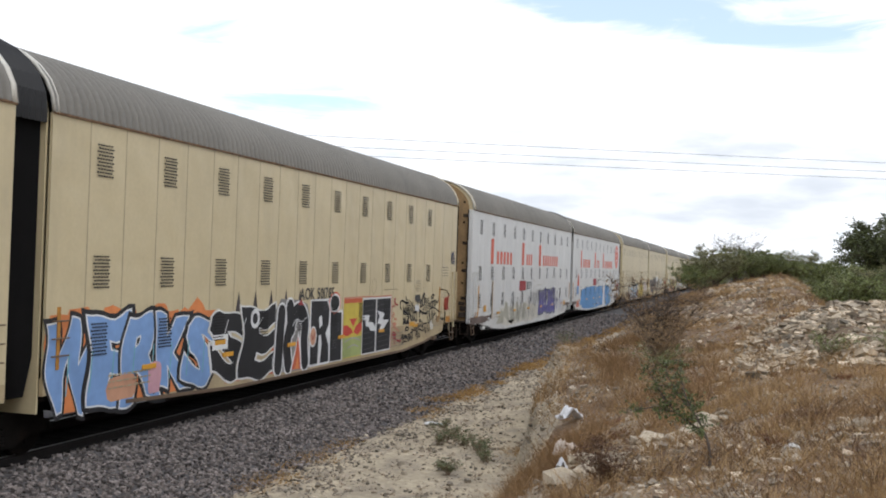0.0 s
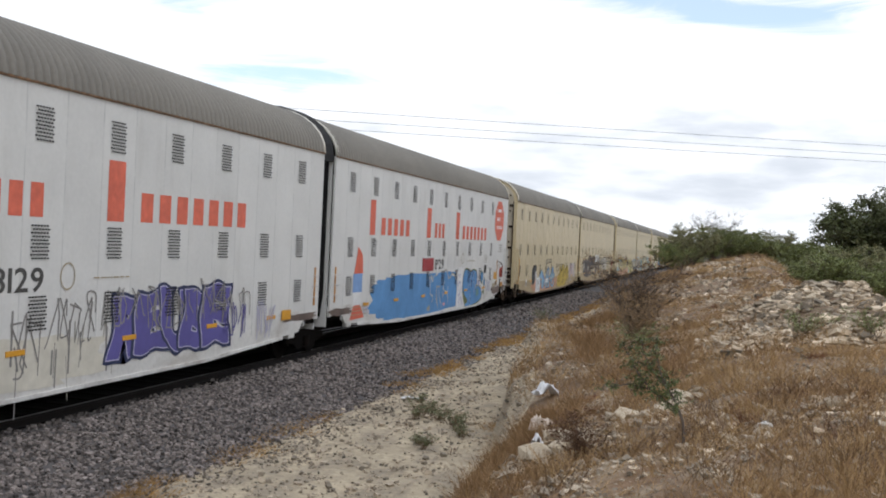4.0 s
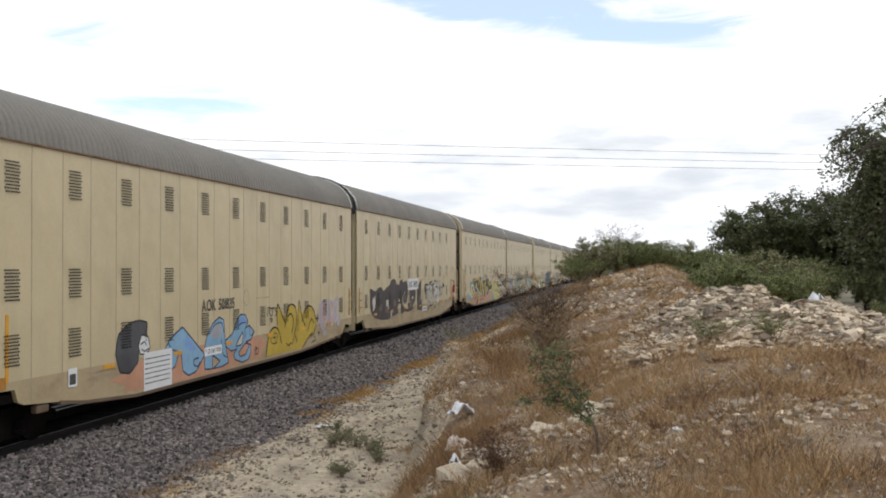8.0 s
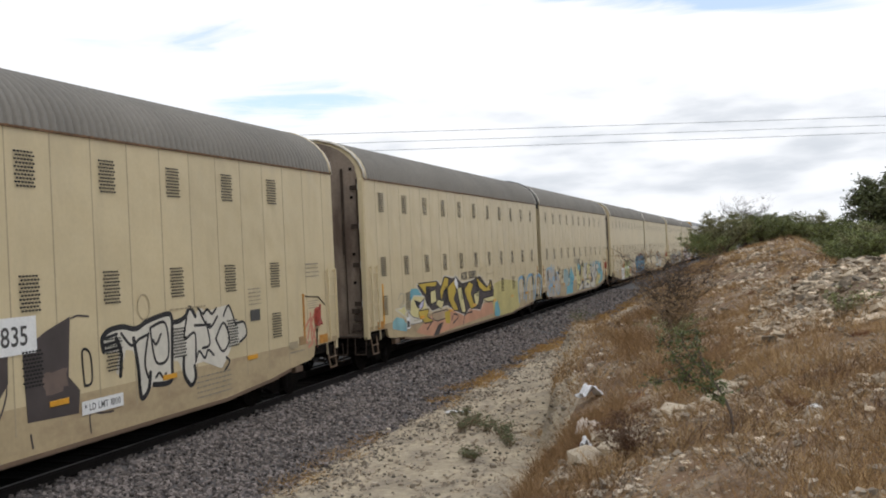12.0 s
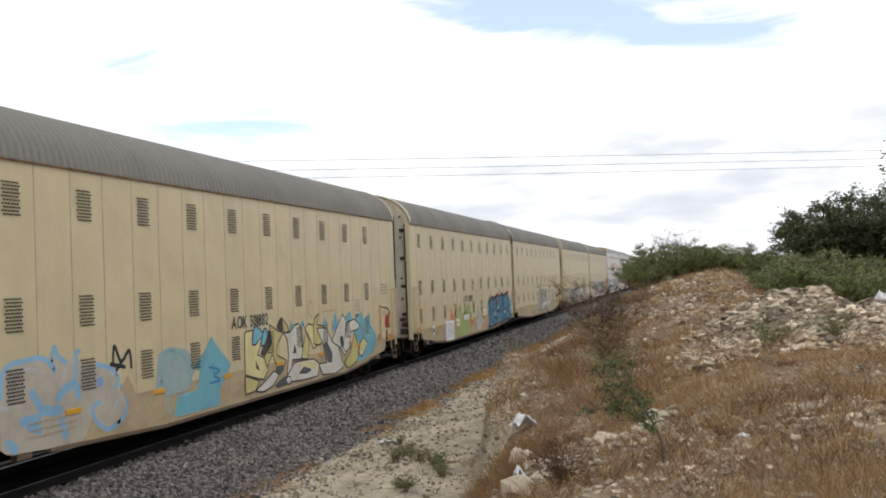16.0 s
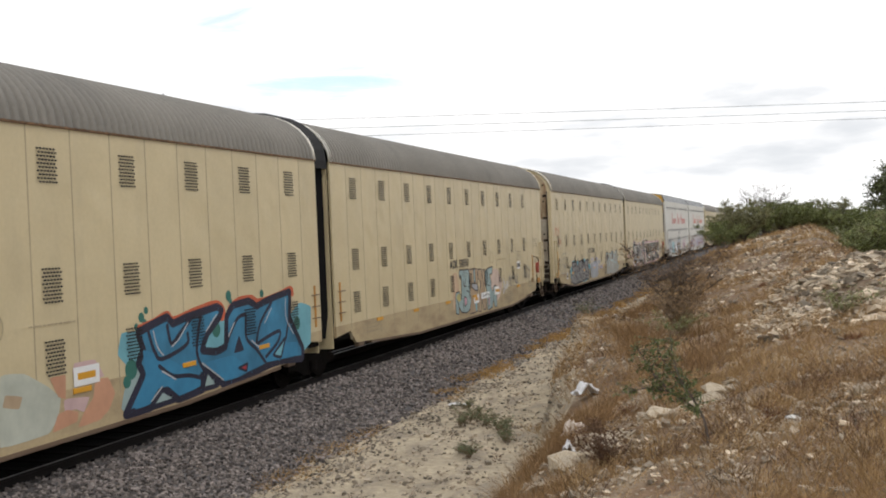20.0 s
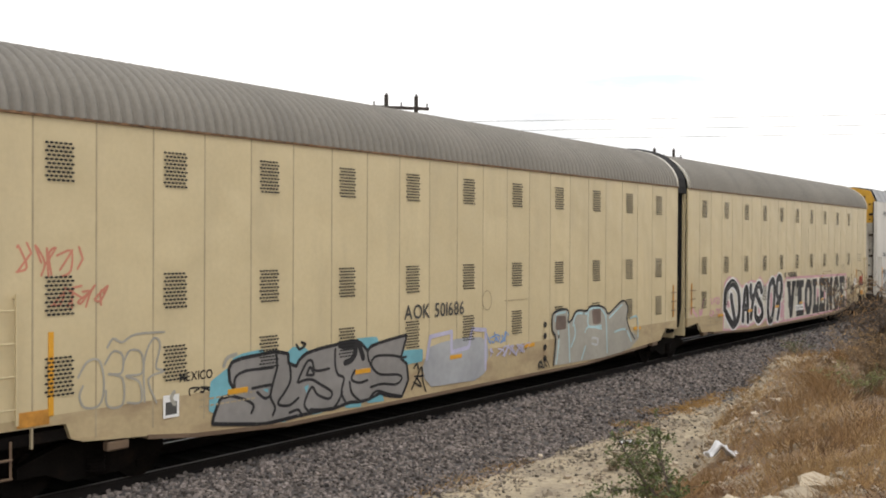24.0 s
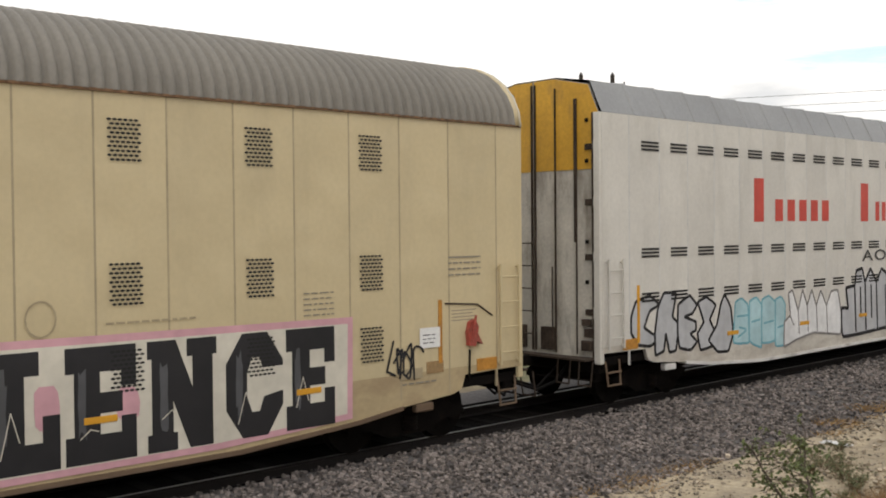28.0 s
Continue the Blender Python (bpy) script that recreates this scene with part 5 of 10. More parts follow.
def data_print(u, odd):
    """Small stencils, inspection ring, notice plates."""
    s = sheet(u, 2)
    if odd:
        s.small_print(16.5, 17.0, 2.13, 2.5, 5, M["faint"], u)
        if u not in (9, 11):
            s.rect(16.55, 16.95, 1.84, 2.06, M["letter"])
        if u in (1, 5, 9) or u > 13:
            s.small_print(14.5, 15.7, 0.62, 1.06, 5, M["faint"], u + 70)
        s.small_print(19.13, 19.81, 2.57, 2.84, 3, M["faint"], u + 40)
        s.rect(19.13, 19.81, 2.87, 2.895, M["faint"])
        s.stroke([(13.0 + 0.17 * math.cos(a), 2.35 + 0.2 * math.sin(a)) for a in [math.pi * k / 8 for k in range(17)]], 0.02, M["seam"])
        s.small_print(13.75, 14.9, 2.2, 2.3, 1, M["seam"], u)
        s.small_print(1.5, 2.7, 0.85, 1.15, 3, M["seam"], u + 9)
        s.small_print(18.2, 18.9, 1.0, 1.1, 1, M["faint"], u)
        s.rect(18.2, 18.6, 1.12, 1.27, M["seam"])
    else:
        s.stroke([(10.95 + 0.17 * math.cos(a), 2.2 + 0.2 * math.sin(a)) for a in [math.pi * k / 8 for k in range(17)]], 0.02, M["seam"])
        s.small_print(11.6, 12.6, 2.12, 2.2, 1, M["seam"], u)
        s.small_print(3.4, 4.5, 0.95, 1.15, 2, M["seam"], u + 9)
        s.rect(2.76, 3.04, 0.92, 1.24, M["notice"])
        s.rect(2.8, 3.0, 0.96, 1.14, M["letter"])
    tagged(s.done("stencil_data", "small stencilled data", False), kind="stuff")


def number(u, text, y0, z0, plate=False, dim=None, wide=1.95):
    s = sheet(u, 3)
    if plate:
        s.rect(y0 - 0.1, y0 + 2.1, z0 - 0.12, z0 + 0.38, M["notice"])
        s.done("number_panel", "white panel behind the wagon number", False)
        s = sheet(u, 4)
    s.line(text, y0, z0, 0.26 if wide > 1.9 else 0.2, dim or M["letter"], wide)
    s.done("wagon_number", "black stencilled wagon number", False)


def notice(u, y0, y1, z0, z1, rows):
    s = sheet(u, 3)
    s.rect(y0, y1, z0, z1, M["notice"])
    s.small_print(y0 + 0.06, y1 - 0.1, z0 + 0.15 * (z1 - z0), z1 - 0.08, rows, M["letter"], int(y0 * 10))
    s.done("notice", "white printed notice stuck on the side", False)


def plate(u, y, z, orange=True, text=None):
    s = sheet(u, 3)
    if text:
        s.rect(y - 0.5, y + 0.5, z - 0.1, z + 0.1, M["notice"])
        s.line(text, y - 0.44, z - 0.05, 0.1, M["letter"], 0.88)
    else:
        s.rect(y - 0.29, y + 0.29, z - 0.14, z + 0.14, M["notice"])
        s.rect(y - 0.2, y + 0.2, z - 0.05, z + 0.05, M["orange"])
    s.done("plate", "small white plate on the side", False)


def graffiti_all():
    # first wagon
    s = sheet(0)
    s.blob(9, 20.3, 0.6, 2.0, ORANGE, 5)
    s.wild(9.5, 20, 0.7, 1.9, [YELLOW, WHITE, ORANGE], BLACK, 8, 6)
    s.done("graffiti", "orange and yellow graffiti")
    s = sheet(1)
    for i in range(11):                                     # flaming halo
        s.blob(0.0 + 0.42 * i, 0.62 + 0.42 * i, 1.2, 2.12 + 0.1 * math.sin(2.3 * i), ORANGE, i, 12)
    s.rect(0.3, 4.6, 0.65, 1.9, ORANGE)
    s.word("WERKS", 0.1, 4.75, 0.62, 2.0, [(0.115, BLACK), (0.072, WHITE), (0.055, SKY)], 3, 0.12, overlap=0.1, bend=0.07)
    for k in range(8):
        s.stroke([(0.5 + 0.55 * k, 0.9), (0.55 + 0.55 * k, 1.5)], 0.03, CYAN)
    s.blob(1.5, 2.3, 0.68, 1.1, SALMON, 4, 12)
    s.blob(2.6, 3.0, 0.7, 1.2, PINK, 5, 12)
    for i in range(5):
        s.poly([(5.2 + 0.8 * i, 0.6), (5.8 + 0.8 * i, 0.6), (5.6 + 0.8 * i, 1.2)], FLAME)
        s.poly([(5.5 + 0.7 * i, 1.9), (5.75 + 0.7 * i, 1.9), (5.63 + 0.7 * i, 2.35)], BROWN)
    s.word("SE", 4.75, 7.2, 0.68, 1.98, [(0.085, CLOUD), (0.075, WHITE), (0.06, BLACK)], 12, 0.06, overlap=0.1, bend=0.08)
    s.disc(6.35, 1.78, 0.2, WHITE)
    s.disc(6.35, 1.78, 0.11, BLACK)
    for k in range(3):
        s.stroke([(5.1 + 0.72 * k, 1.5 + 0.08 * (k % 3)), (5.25 + 0.72 * k, 1.8)], 0.025, WHITE)
    # round-shouldered letter with a flame in its gap
    s.poly([(7.2, 0.62), (7.25, 1.9), (7.5, 2.15), (8.1, 2.12), (8.4, 2.1), (8.85, 2.0), (9.0, 1.7), (8.95, 1.3), (9.05, 0.55), (8.0, 0.56)], GREY)
    s.brush([[(7.45, 0.72), (7.5, 1.4), (7.55, 1.85)], [(7.95, 0.72), (7.85, 1.2), (8.15, 1.75), (8.5, 1.85), (8.75, 1.6), (8.72, 1.2), (8.8, 0.72)], [(7.95, 1.95), (8.05, 1.5)]], 0.36, [(0.1, WHITE), (0.0, BLACK)])
    s.poly([(8.05, 0.6), (8.62, 0.58), (8.55, 1.1), (8.42, 1.42), (8.3, 1.1)], WHITE)
    s.poly([(8.12, 0.6), (8.58, 0.58), (8.5, 1.0), (8.4, 1.3), (8.28, 0.95)], FLAME)
    s.poly([(8.28, 0.6), (8.5, 0.59), (8.42, 0.9)], ORANGE)
    s.poly([(8.35, 2.0), (8.65, 1.98), (8.5, 2.12)], MAROON)
    s.brush([[(8.1, 1.55), (8.3, 1.68), (8.55, 1.62), (8.8, 1.7)], [(8.3, 1.45), (8.45, 1.6)]], 0.03, [(0.0, WHITE)])
    # tall black capitals edged in white
    s.rect(9.0, 10.14, 0.57, 2.1, WHITE)
    s.poly([(9.06, 0.62), (9.06, 2.06), (9.95, 2.04), (10.1, 1.85), (10.08, 1.5), (9.9, 1.28), (10.1, 1.0), (10.12, 0.62)], BLACK)
    s.poly([(9.5, 1.68), (9.66, 1.72), (9.72, 1.5), (9.55, 1.42)], WHITE)
    s.poly([(9.48, 0.6), (9.52, 1.25), (9.64, 1.28), (9.7, 1.05), (9.62, 0.6)], WHITE)
    s.disc(9.2, 1.25, 0.2, WHITE, 0.24)
    s.disc(9.2, 1.25, 0.16, SALMON, 0.2)
    s.stroke([(9.12, 1.3), (9.2, 1.18), (9.3, 1.32)], 0.03, MAROON)
    s.poly([(10.12, 0.58), (10.1, 1.82), (10.92, 1.8), (10.98, 0.58)], WHITE)
    s.poly([(10.2, 0.6), (10.18, 1.76), (10.85, 1.74), (10.9, 0.6)], BLACK)
    s.disc(10.42, 1.99, 0.36, RED_F, 0.26, 20)
    s.disc(10.42, 1.98, 0.33, WHITE, 0.23, 20)
    s.disc(10.42, 1.98, 0.27, BLACK, 0.18, 20)
    for y, z in ((9.2, 0.8), (9.75, 1.85), (10.3, 0.9), (10.55, 1.3)):
        for k in range(4):
            s.stroke([(y, z + 0.06 * k), (y + 0.28, z + 0.02 + 0.06 * k)], 0.012, CHALK)
    # yellow field with red shapes
    s.rect(10.98, 12.22, 0.6, 2.05, YELLOW)
    s.rect(10.98, 12.22, 0.62, 1.1, GREEN)
    s.rect(11.0, 12.2, 1.95, 2.06, FLAME)
    s.poly([(11.36, 1.56), (11.88, 1.56), (11.63, 1.36)], RED_L)
    s.poly([(10.98, 1.4), (11.2, 1.42), (11.5, 1.32), (11.64, 1.22), (11.3, 1.14), (10.98, 1.16)], RED_L)
    s.poly([(11.66, 1.22), (11.8, 1.36), (12.2, 1.5), (12.2, 1.24), (11.95, 1.14)], RED_L)
    s.brush([[(11.1, 1.0), (11.6, 1.08), (12.1, 1.0)], [(11.3, 0.85), (11.7, 0.9), (12.0, 0.84)]], 0.04, [(0.0, OLIVE)])
    for a, b in ((12.28, 13.2), (13.3, 14.36)):
        s.rect(a - 0.04, b + 0.04, 0.6, 2.06, WHITE)
        s.rect(a, b, 0.63, 2.01, BLACK)
        for k in range(9):
            z = 0.72 + 0.14 * k
            s.stroke([(a + 0.08, z), (b - 0.1 - 0.05 * (k % 3), z + 0.03)], 0.014, CHALK)
    s.poly([(12.28, 1.62), (12.75, 1.6), (12.7, 1.42), (12.95, 1.42), (13.2, 1.3), (13.2, 1.17), (12.8, 1.2), (12.75, 1.3), (12.5, 1.32), (12.48, 1.48), (12.28, 1.5)], WHITE)
    s.poly([(13.3, 1.7), (13.9, 1.62), (13.75, 1.45), (14.25, 1.42), (13.85, 1.2), (13.5, 1.18), (13.65, 1.32), (13.36, 1.36), (13.5, 1.55)], WHITE)
    s.stroke([(10.98, 2.08), (12.3, 2.09), (13.2, 2.07), (14.4, 2.08), (14.45, 1.5), (14.46, 0.66)], 0.035, SCRAWL)
    s.brush([[(14.52, 1.76), (14.6, 1.78)], [(14.66, 1.98), (14.7, 1.77)], [(14.75, 1.99), (14.69, 1.88), (14.94, 1.8)]], 0.05, [(0.0, MAROON)])
    s.brush([[(14.53, 1.47), (14.64, 1.6), (14.69, 1.43), (14.87, 1.41)], [(14.57, 1.32), (14.62, 1.17), (14.69, 1.28), (14.59, 1.3)], [(14.73, 1.31), (14.76, 1.14)], [(14.85, 1.28), (14.75, 1.22), (15.07, 1.06)]], 0.05, [(0.0, SCRAWL)])
    s.brush([[(14.54, 0.99), (14.66, 1.05), (14.64, 0.88)], [(14.72, 1.04), (14.75, 0.72)], [(14.72, 1.03), (14.82, 0.94), (14.74, 0.89)], [(14.88, 1.02), (14.78, 0.89), (15.2, 0.76), (15.25, 0.84)]], 0.06, [(0.0, MAROON)])
    s.cut([(16.48, 1.75), (16.84, 1.75), (16.88, 1.56), (16.54, 1.56)], WHITE)
    s.cut([(16.48, 2.04), (16.67, 2.04), (16.68, 1.87), (16.49, 1.88)], CHALK)
    s.cut([(16.71, 2.04), (16.86, 2.03), (16.87, 1.86), (16.71, 1.87)], CHALK)
    s.cut([(18, 1.17), (18.16, 1.23), (18.36, 1.14), (18.33, 0.98), (18.11, 0.94)], CLOUD)
    s.brush([[(15.26, 1.66), (15.16, 1.77), (15.17, 1.88), (15.34, 1.91), (15.61, 1.85), (15.89, 1.84)], [(15.66, 2.01), (15.66, 1.87)]], 0.055, [(0.0, BLACK)])
    s.brush([[(15.44, 1.72), (15.46, 1.52)], [(15.45, 1.62), (15.55, 1.62), (15.55, 1.53)], [(15.57, 1.68), (15.6, 1.54), (15.74, 1.52)], [(15.8, 1.7), (15.81, 1.51), (15.95, 1.52)], [(15.85, 1.67), (15.97, 1.59)], [(15.47, 1.38), (15.56, 1.41), (15.54, 1.25), (15.46, 1.29), (15.54, 1.33)], [(15.63, 1.38), (15.65, 1.26), (15.77, 1.26), (15.7, 1.33)], [(15.81, 1.35), (15.86, 1.25), (15.98, 1.26)], [(15.88, 1.44), (15.91, 1.3), (15.81, 1.34), (15.97, 1.42)], [(15.66, 1.71), (15.69, 1.6), (15.6, 1.59)], [(16.74, 1.77), (16.79, 1.87), (16.89, 1.83)], [(17, 1.92), (17, 1.7), (17.12, 1.71), (17.16, 1.92), (17.06, 1.82)], [(17.21, 2.03), (17.2, 1.76), (17.34, 1.75), (17.4, 2.01), (17.3, 2.08), (17.25, 1.91)], [(17.47, 1.94), (17.39, 1.77)], [(16.93, 1.59), (16.94, 1.39)], [(16.93, 1.59), (17.06, 1.55), (16.96, 1.49)], [(17.4, 1.64), (17.26, 1.58), (17.35, 1.49), (17.64, 1.47)], [(17.12, 1.54), (17.24, 1.47)]], 0.056, [(0.0, BLACK)])
    s.brush([[(16.08, 1.62), (16.14, 1.84)], [(16.14, 1.55), (16.27, 1.85)], [(16.21, 1.54), (16.3, 1.73)], [(16.34, 1.53), (16.45, 1.72)], [(16.02, 1.54), (16.1, 1.38), (16.24, 1.31), (16.29, 1.47)], [(16.09, 1.5), (16.17, 1.45), (16.12, 1.41)], [(16.29, 1.5), (16.39, 1.3), (16.49, 1.52), (16.43, 1.59)], [(16.49, 1.36), (16.68, 1.27), (16.64, 1.51), (16.51, 1.55)], [(16.41, 1.53), (16.69, 1.57)], [(18.05, 1.95), (18.19, 2.03), (18.35, 2.01), (18.26, 1.93), (18.05, 1.92)], [(17.86, 1.81), (17.93, 1.65), (18.02, 1.79)], [(18.08, 1.82), (18.05, 1.66), (18.18, 1.63), (18.2, 1.79), (18.08, 1.82)], [(18.26, 1.83), (18.29, 1.66)], [(18.23, 1.81), (18.39, 1.84)], [(18.42, 1.84), (18.43, 1.69), (18.56, 1.7), (18.55, 1.85), (18.42, 1.84)], [(18.55, 1.79), (18.79, 1.8), (18.85, 1.93)], [(17.88, 1.49), (18.02, 1.6), (18.43, 1.61), (18.76, 1.52), (19.04, 1.48)], [(17.73, 1.36), (17.83, 1.17), (17.95, 1.23), (17.88, 1.42)], [(17.94, 1.45), (18.04, 1.21)], [(18.12, 1.51), (18.19, 1.23)], [(18.24, 1.54), (18.29, 1.24), (18.41, 1.49)], [(18.41, 1.38), (18.57, 1.44), (18.64, 1.3), (18.52, 1.16), (18.35, 1.23)], [(19.14, 1.63), (19.15, 1.4)], [(19.12, 1.3), (19.19, 1.2), (19.29, 1.31)], [(19.3, 1.21), (19.44, 1.26), (19.4, 1.18)]], 0.044, [(0.0, BLACK)])
    s.brush([[(16.91, 1.29), (17.02, 1.31), (17.07, 1.26), (16.94, 1.25), (16.91, 1.29)], [(16.5, 1.13), (16.58, 0.98), (16.66, 1.11), (16.53, 1.12)], [(16.68, 1.14), (16.71, 0.97), (16.82, 0.99), (16.79, 1.15), (16.68, 1.14)], [(16.86, 1.19), (16.93, 1.02), (17.09, 1.02)], [(16.95, 1.11), (17.06, 1.14)], [(17.13, 1.23), (17.14, 1.1), (17.31, 1.08), (17.31, 0.97), (17.12, 0.98)], [(17.22, 1.23), (17.37, 0.97), (17.48, 1.03)], [(17.51, 1.09), (17.57, 0.88), (17.66, 1.04)], [(17.74, 1.11), (17.84, 0.92), (17.96, 1.01)], [(17.36, 1.16), (17.65, 1.17)], [(15.64, 1.09), (15.77, 1.14), (15.94, 1.1), (15.92, 1.05), (15.71, 1.05), (15.64, 1.09)], [(15.33, 0.83), (15.44, 0.96), (15.44, 0.8), (15.53, 0.85)], [(15.55, 0.93), (15.58, 0.8), (15.64, 0.92)], [(15.69, 0.93), (15.71, 0.8), (15.8, 0.9), (15.73, 0.87)], [(15.8, 0.88), (15.88, 0.78)], [(15.9, 0.93), (15.93, 0.74), (16.04, 0.76), (15.97, 0.85), (16.04, 0.9), (15.9, 0.93)], [(16.06, 0.91), (16.09, 0.77), (16.16, 0.87)], [(16.18, 0.93), (16.21, 0.75)], [(16.13, 0.97), (16.31, 0.98)], [(16.26, 0.74), (16.31, 0.92), (16.36, 0.78)], [(15.4, 0.69), (15.53, 0.74), (15.79, 0.73)], [(16.23, 1.06), (16.46, 1)], [(16.59, 0.82), (16.69, 0.92), (16.77, 0.76)], [(16.82, 0.91), (16.85, 0.77)], [(16.9, 0.92), (17.04, 0.83), (16.93, 0.79)]], 0.042, [(0.0, BLACK)])
    s.rect(16.01, 16.49, 1.15, 1.27, M["orange"])
    s.tag(20.0, 20.5, 3.0, 3.4, NAVY, 3, 0.03, 4)
    s.done("graffiti", "blue, black and yellow graffiti with an orange halo")
    plate(1, 4.95, 1.4)
    number(1, "AOK 501785", 8.41, 2.1)
    # white wagon
    for u in (2, 3):
        s = sheet(u)
        capital(s, 2.6, 0.85, 3.05, 4.02, RED_F)
        capital(s, 8.1, 0.9, 3.05, 4.02, RED_F)
        capital(s, 11.8, 0.9, 3.05, 4.02, RED_F)
        lettering_bars(s, [(3.6, 6.45, 3.06, 3.55, 5), (9.1, 10.45, 3.06, 3.55, 3), (12.8, 16.85, 3.06, 3.55, 7)], RED_F)
        s.done("company_lettering", "faded red lettering")
        s = sheet(u, 1)
        s.rect(7.85, 9.15, 1.95, 2.38, MAROON)
        s.line("8129", 9.3, 2.0, 0.34, M["letter"], 1.15)
        s.done("number_plate_panel", "dark red panel beside black number")
    s = sheet(2)
    s.blob(3.9, 12.2, 0.6, 1.35, CLOUD, 31, 40, 0.1)
    for k, pts in enumerate(([(3.9, 0.72), (5.0, 0.7), (5.3, 1.1), (4.6, 1.25)], [(5.0, 1.05), (5.3, 1.55), (5.75, 1.5), (5.9, 0.95), (6.5, 0.6), (6.2, 1.2), (6.9, 1.5), (7.1, 0.8), (6.6, 0.62), (5.8, 0.75)],
                             [(7.2, 0.8), (7.3, 1.5), (7.6, 1.5), (7.8, 1.1), (8.3, 1.5), (8.2, 0.75), (7.8, 0.65)], [(8.5, 0.75), (8.7, 1.45), (9.3, 1.4), (9.1, 0.7)])):
        s.poly(pts, DRAB)
    rnd = random.Random(35)
    for k in range(34):
        y = rnd.uniform(6.2, 12.2)
        z = rnd.uniform(1.0, 1.75)
        s.stroke([(y, z), (y + rnd.uniform(-0.1, 0.1), z - rnd.uniform(0.25, 0.9))], rnd.uniform(0.015, 0.05), GREY if k % 3 else OLIVE)
    s.blob(-0.1, 2.5, 0.86, 1.12, GRIME, 36, 40, 0.25)
    s.blob(18.9, 20.6, 0.98, 1.14, GRIME, 37, 30, 0.25)
    s.tag(6.2, 10.5, 0.8, 1.6, GREY, 38, 0.03, 9)
    s.word("REUBE", 12.3, 16.0, 0.85, 1.85, [(0.13, NAVY), (0.085, LILAC), (0.07, PURPLE)], 34, 0.08, overlap=0.1, bend=0.07)
    for i in range(7):
        s.tag(10.5 + 0.9 * i, 11.6 + 0.9 * i, 1.2 + 0.1 * (i % 3), 1.8 + 0.1 * (i % 3), GREY, 50 + i, 0.025, 4)
    s.tag(15.9, 16.9, 0.9, 1.5, PURPLE, 71, 0.03, 5)
    s.tag(17.4, 18.2, 0.8, 1.5, LILAC, 73, 0.03, 4)
    s.rect(1.75, 2.12, 1.27, 1.5, M["orange"])
    s.rect(18.6, 19.1, 1.05, 1.27, M["orange"])
    s.rect(3.0, 3.16, 0.95, 2.4, TAN)
    s.done("graffiti", "grey and purple graffiti")
    s = sheet(3)
    s.blob(3.0, 13.6, 0.55, 1.9, BLUE, 41, 60, 0.05)
    s.cut([(12.43, 0.5), (12.32, 0.83), (12.41, 1.4), (12.18, 1.75), (12.31, 2.03), (13.24, 1.99), (13.15, 1.14), (13.6, 0.63), (13.3, 0.5)], WHITE)
    s.brush([[(12.52, 1.19), (12.62, 1.46), (12.92, 1.4), (12.93, 1.1), (12.6, 0.97)], [(12.65, 0.69), (12.93, 0.91), (13.29, 0.62)], [(12.68, 1.67), (12.79, 1.76)]], 0.07, [(0.0, LILAC)])
    s.cut([(13.17, 1.15), (13.41, 0.97), (13.99, 0.77), (14.06, 0.61), (13.62, 0.58), (13.38, 0.79)], MOSS)
    s.cut([(13.19, 1.28), (13.2, 1.59), (13.35, 1.84), (13.59, 1.94), (13.96, 1.94), (14.31, 1.84), (14.58, 1.89), (14.96, 1.9), (15.31, 1.83), (15.47, 1.63), (15.47, 1.39), (15.32, 1.24), (15.68, 1.28), (16.06, 1.19), (16.35, 0.93), (16.23, 0.73), (15.85, 0.62), (15.23, 0.55), (14.43, 0.5), (13.58, 0.5), (13.7, 0.65), (14.03, 0.72), (13.57, 0.92), (13.29, 1.11)], BLUE, MOSS, 0.06)
    s.cut([(15.42, 1.17), (15.76, 1.09), (15.8, 0.89), (15.38, 0.83), (15.33, 1.04)], SEA_GREEN)
    s.brush([[(14.23, 1.55), (14.29, 1.72), (14.45, 1.82), (14.63, 1.85)], [(14.46, 1.8), (14.49, 1.56), (14.39, 1.35), (14.31, 1.17)], [(14.77, 1.82), (14.94, 1.67), (14.99, 1.34)], [(14.07, 1.38), (14.06, 1.24), (13.94, 1.08)], [(14.35, 1.06), (14.42, 0.84), (14.36, 0.62)], [(14.63, 1.79), (14.68, 1.66)], [(15.22, 1.23), (15.25, 1.05)], [(14.5, 1.47), (14.66, 1.47)], [(14.59, 1.42), (14.62, 1.21)]], 0.05, [(0.0, NAVY)])
    s.brush([[(14.1, 1.39), (14.03, 1.19), (13.92, 1.09)], [(14.43, 1.71), (14.45, 1.54), (14.34, 1.27), (14.32, 1.17)], [(14.87, 1.79), (14.97, 1.61), (14.96, 1.32)], [(15.07, 1.35), (15.18, 1.06)], [(14.86, 1.12), (15.08, 0.94)], [(14.38, 1.04), (14.4, 0.84), (14.32, 0.68)], [(15.36, 1.8), (15.45, 1.6), (15.43, 1.39), (15.22, 1.23)], [(15.22, 1.17), (15.57, 1.27), (16, 1.21), (16.28, 1)]], 0.028, [(0.0, SILVER)])
    s.cut([(15.52, 1.44), (15.89, 1.43), (15.92, 1.29), (15.57, 1.29)], LILAC)
    s.cut([(16.24, 1.83), (16.47, 1.71), (16.47, 1.55), (16.22, 1.32), (16.02, 1.52), (16.04, 1.71)], BLUE, MOSS, 0.05)
    s.cut([(16.67, 1.55), (16.83, 1.43), (16.77, 1.27), (16.66, 1.18), (16.53, 1.36)], BLUE, MOSS, 0.045)
    s.cut([(16.54, 1.95), (16.93, 1.93), (16.94, 1.73), (16.54, 1.74)], CHALK)
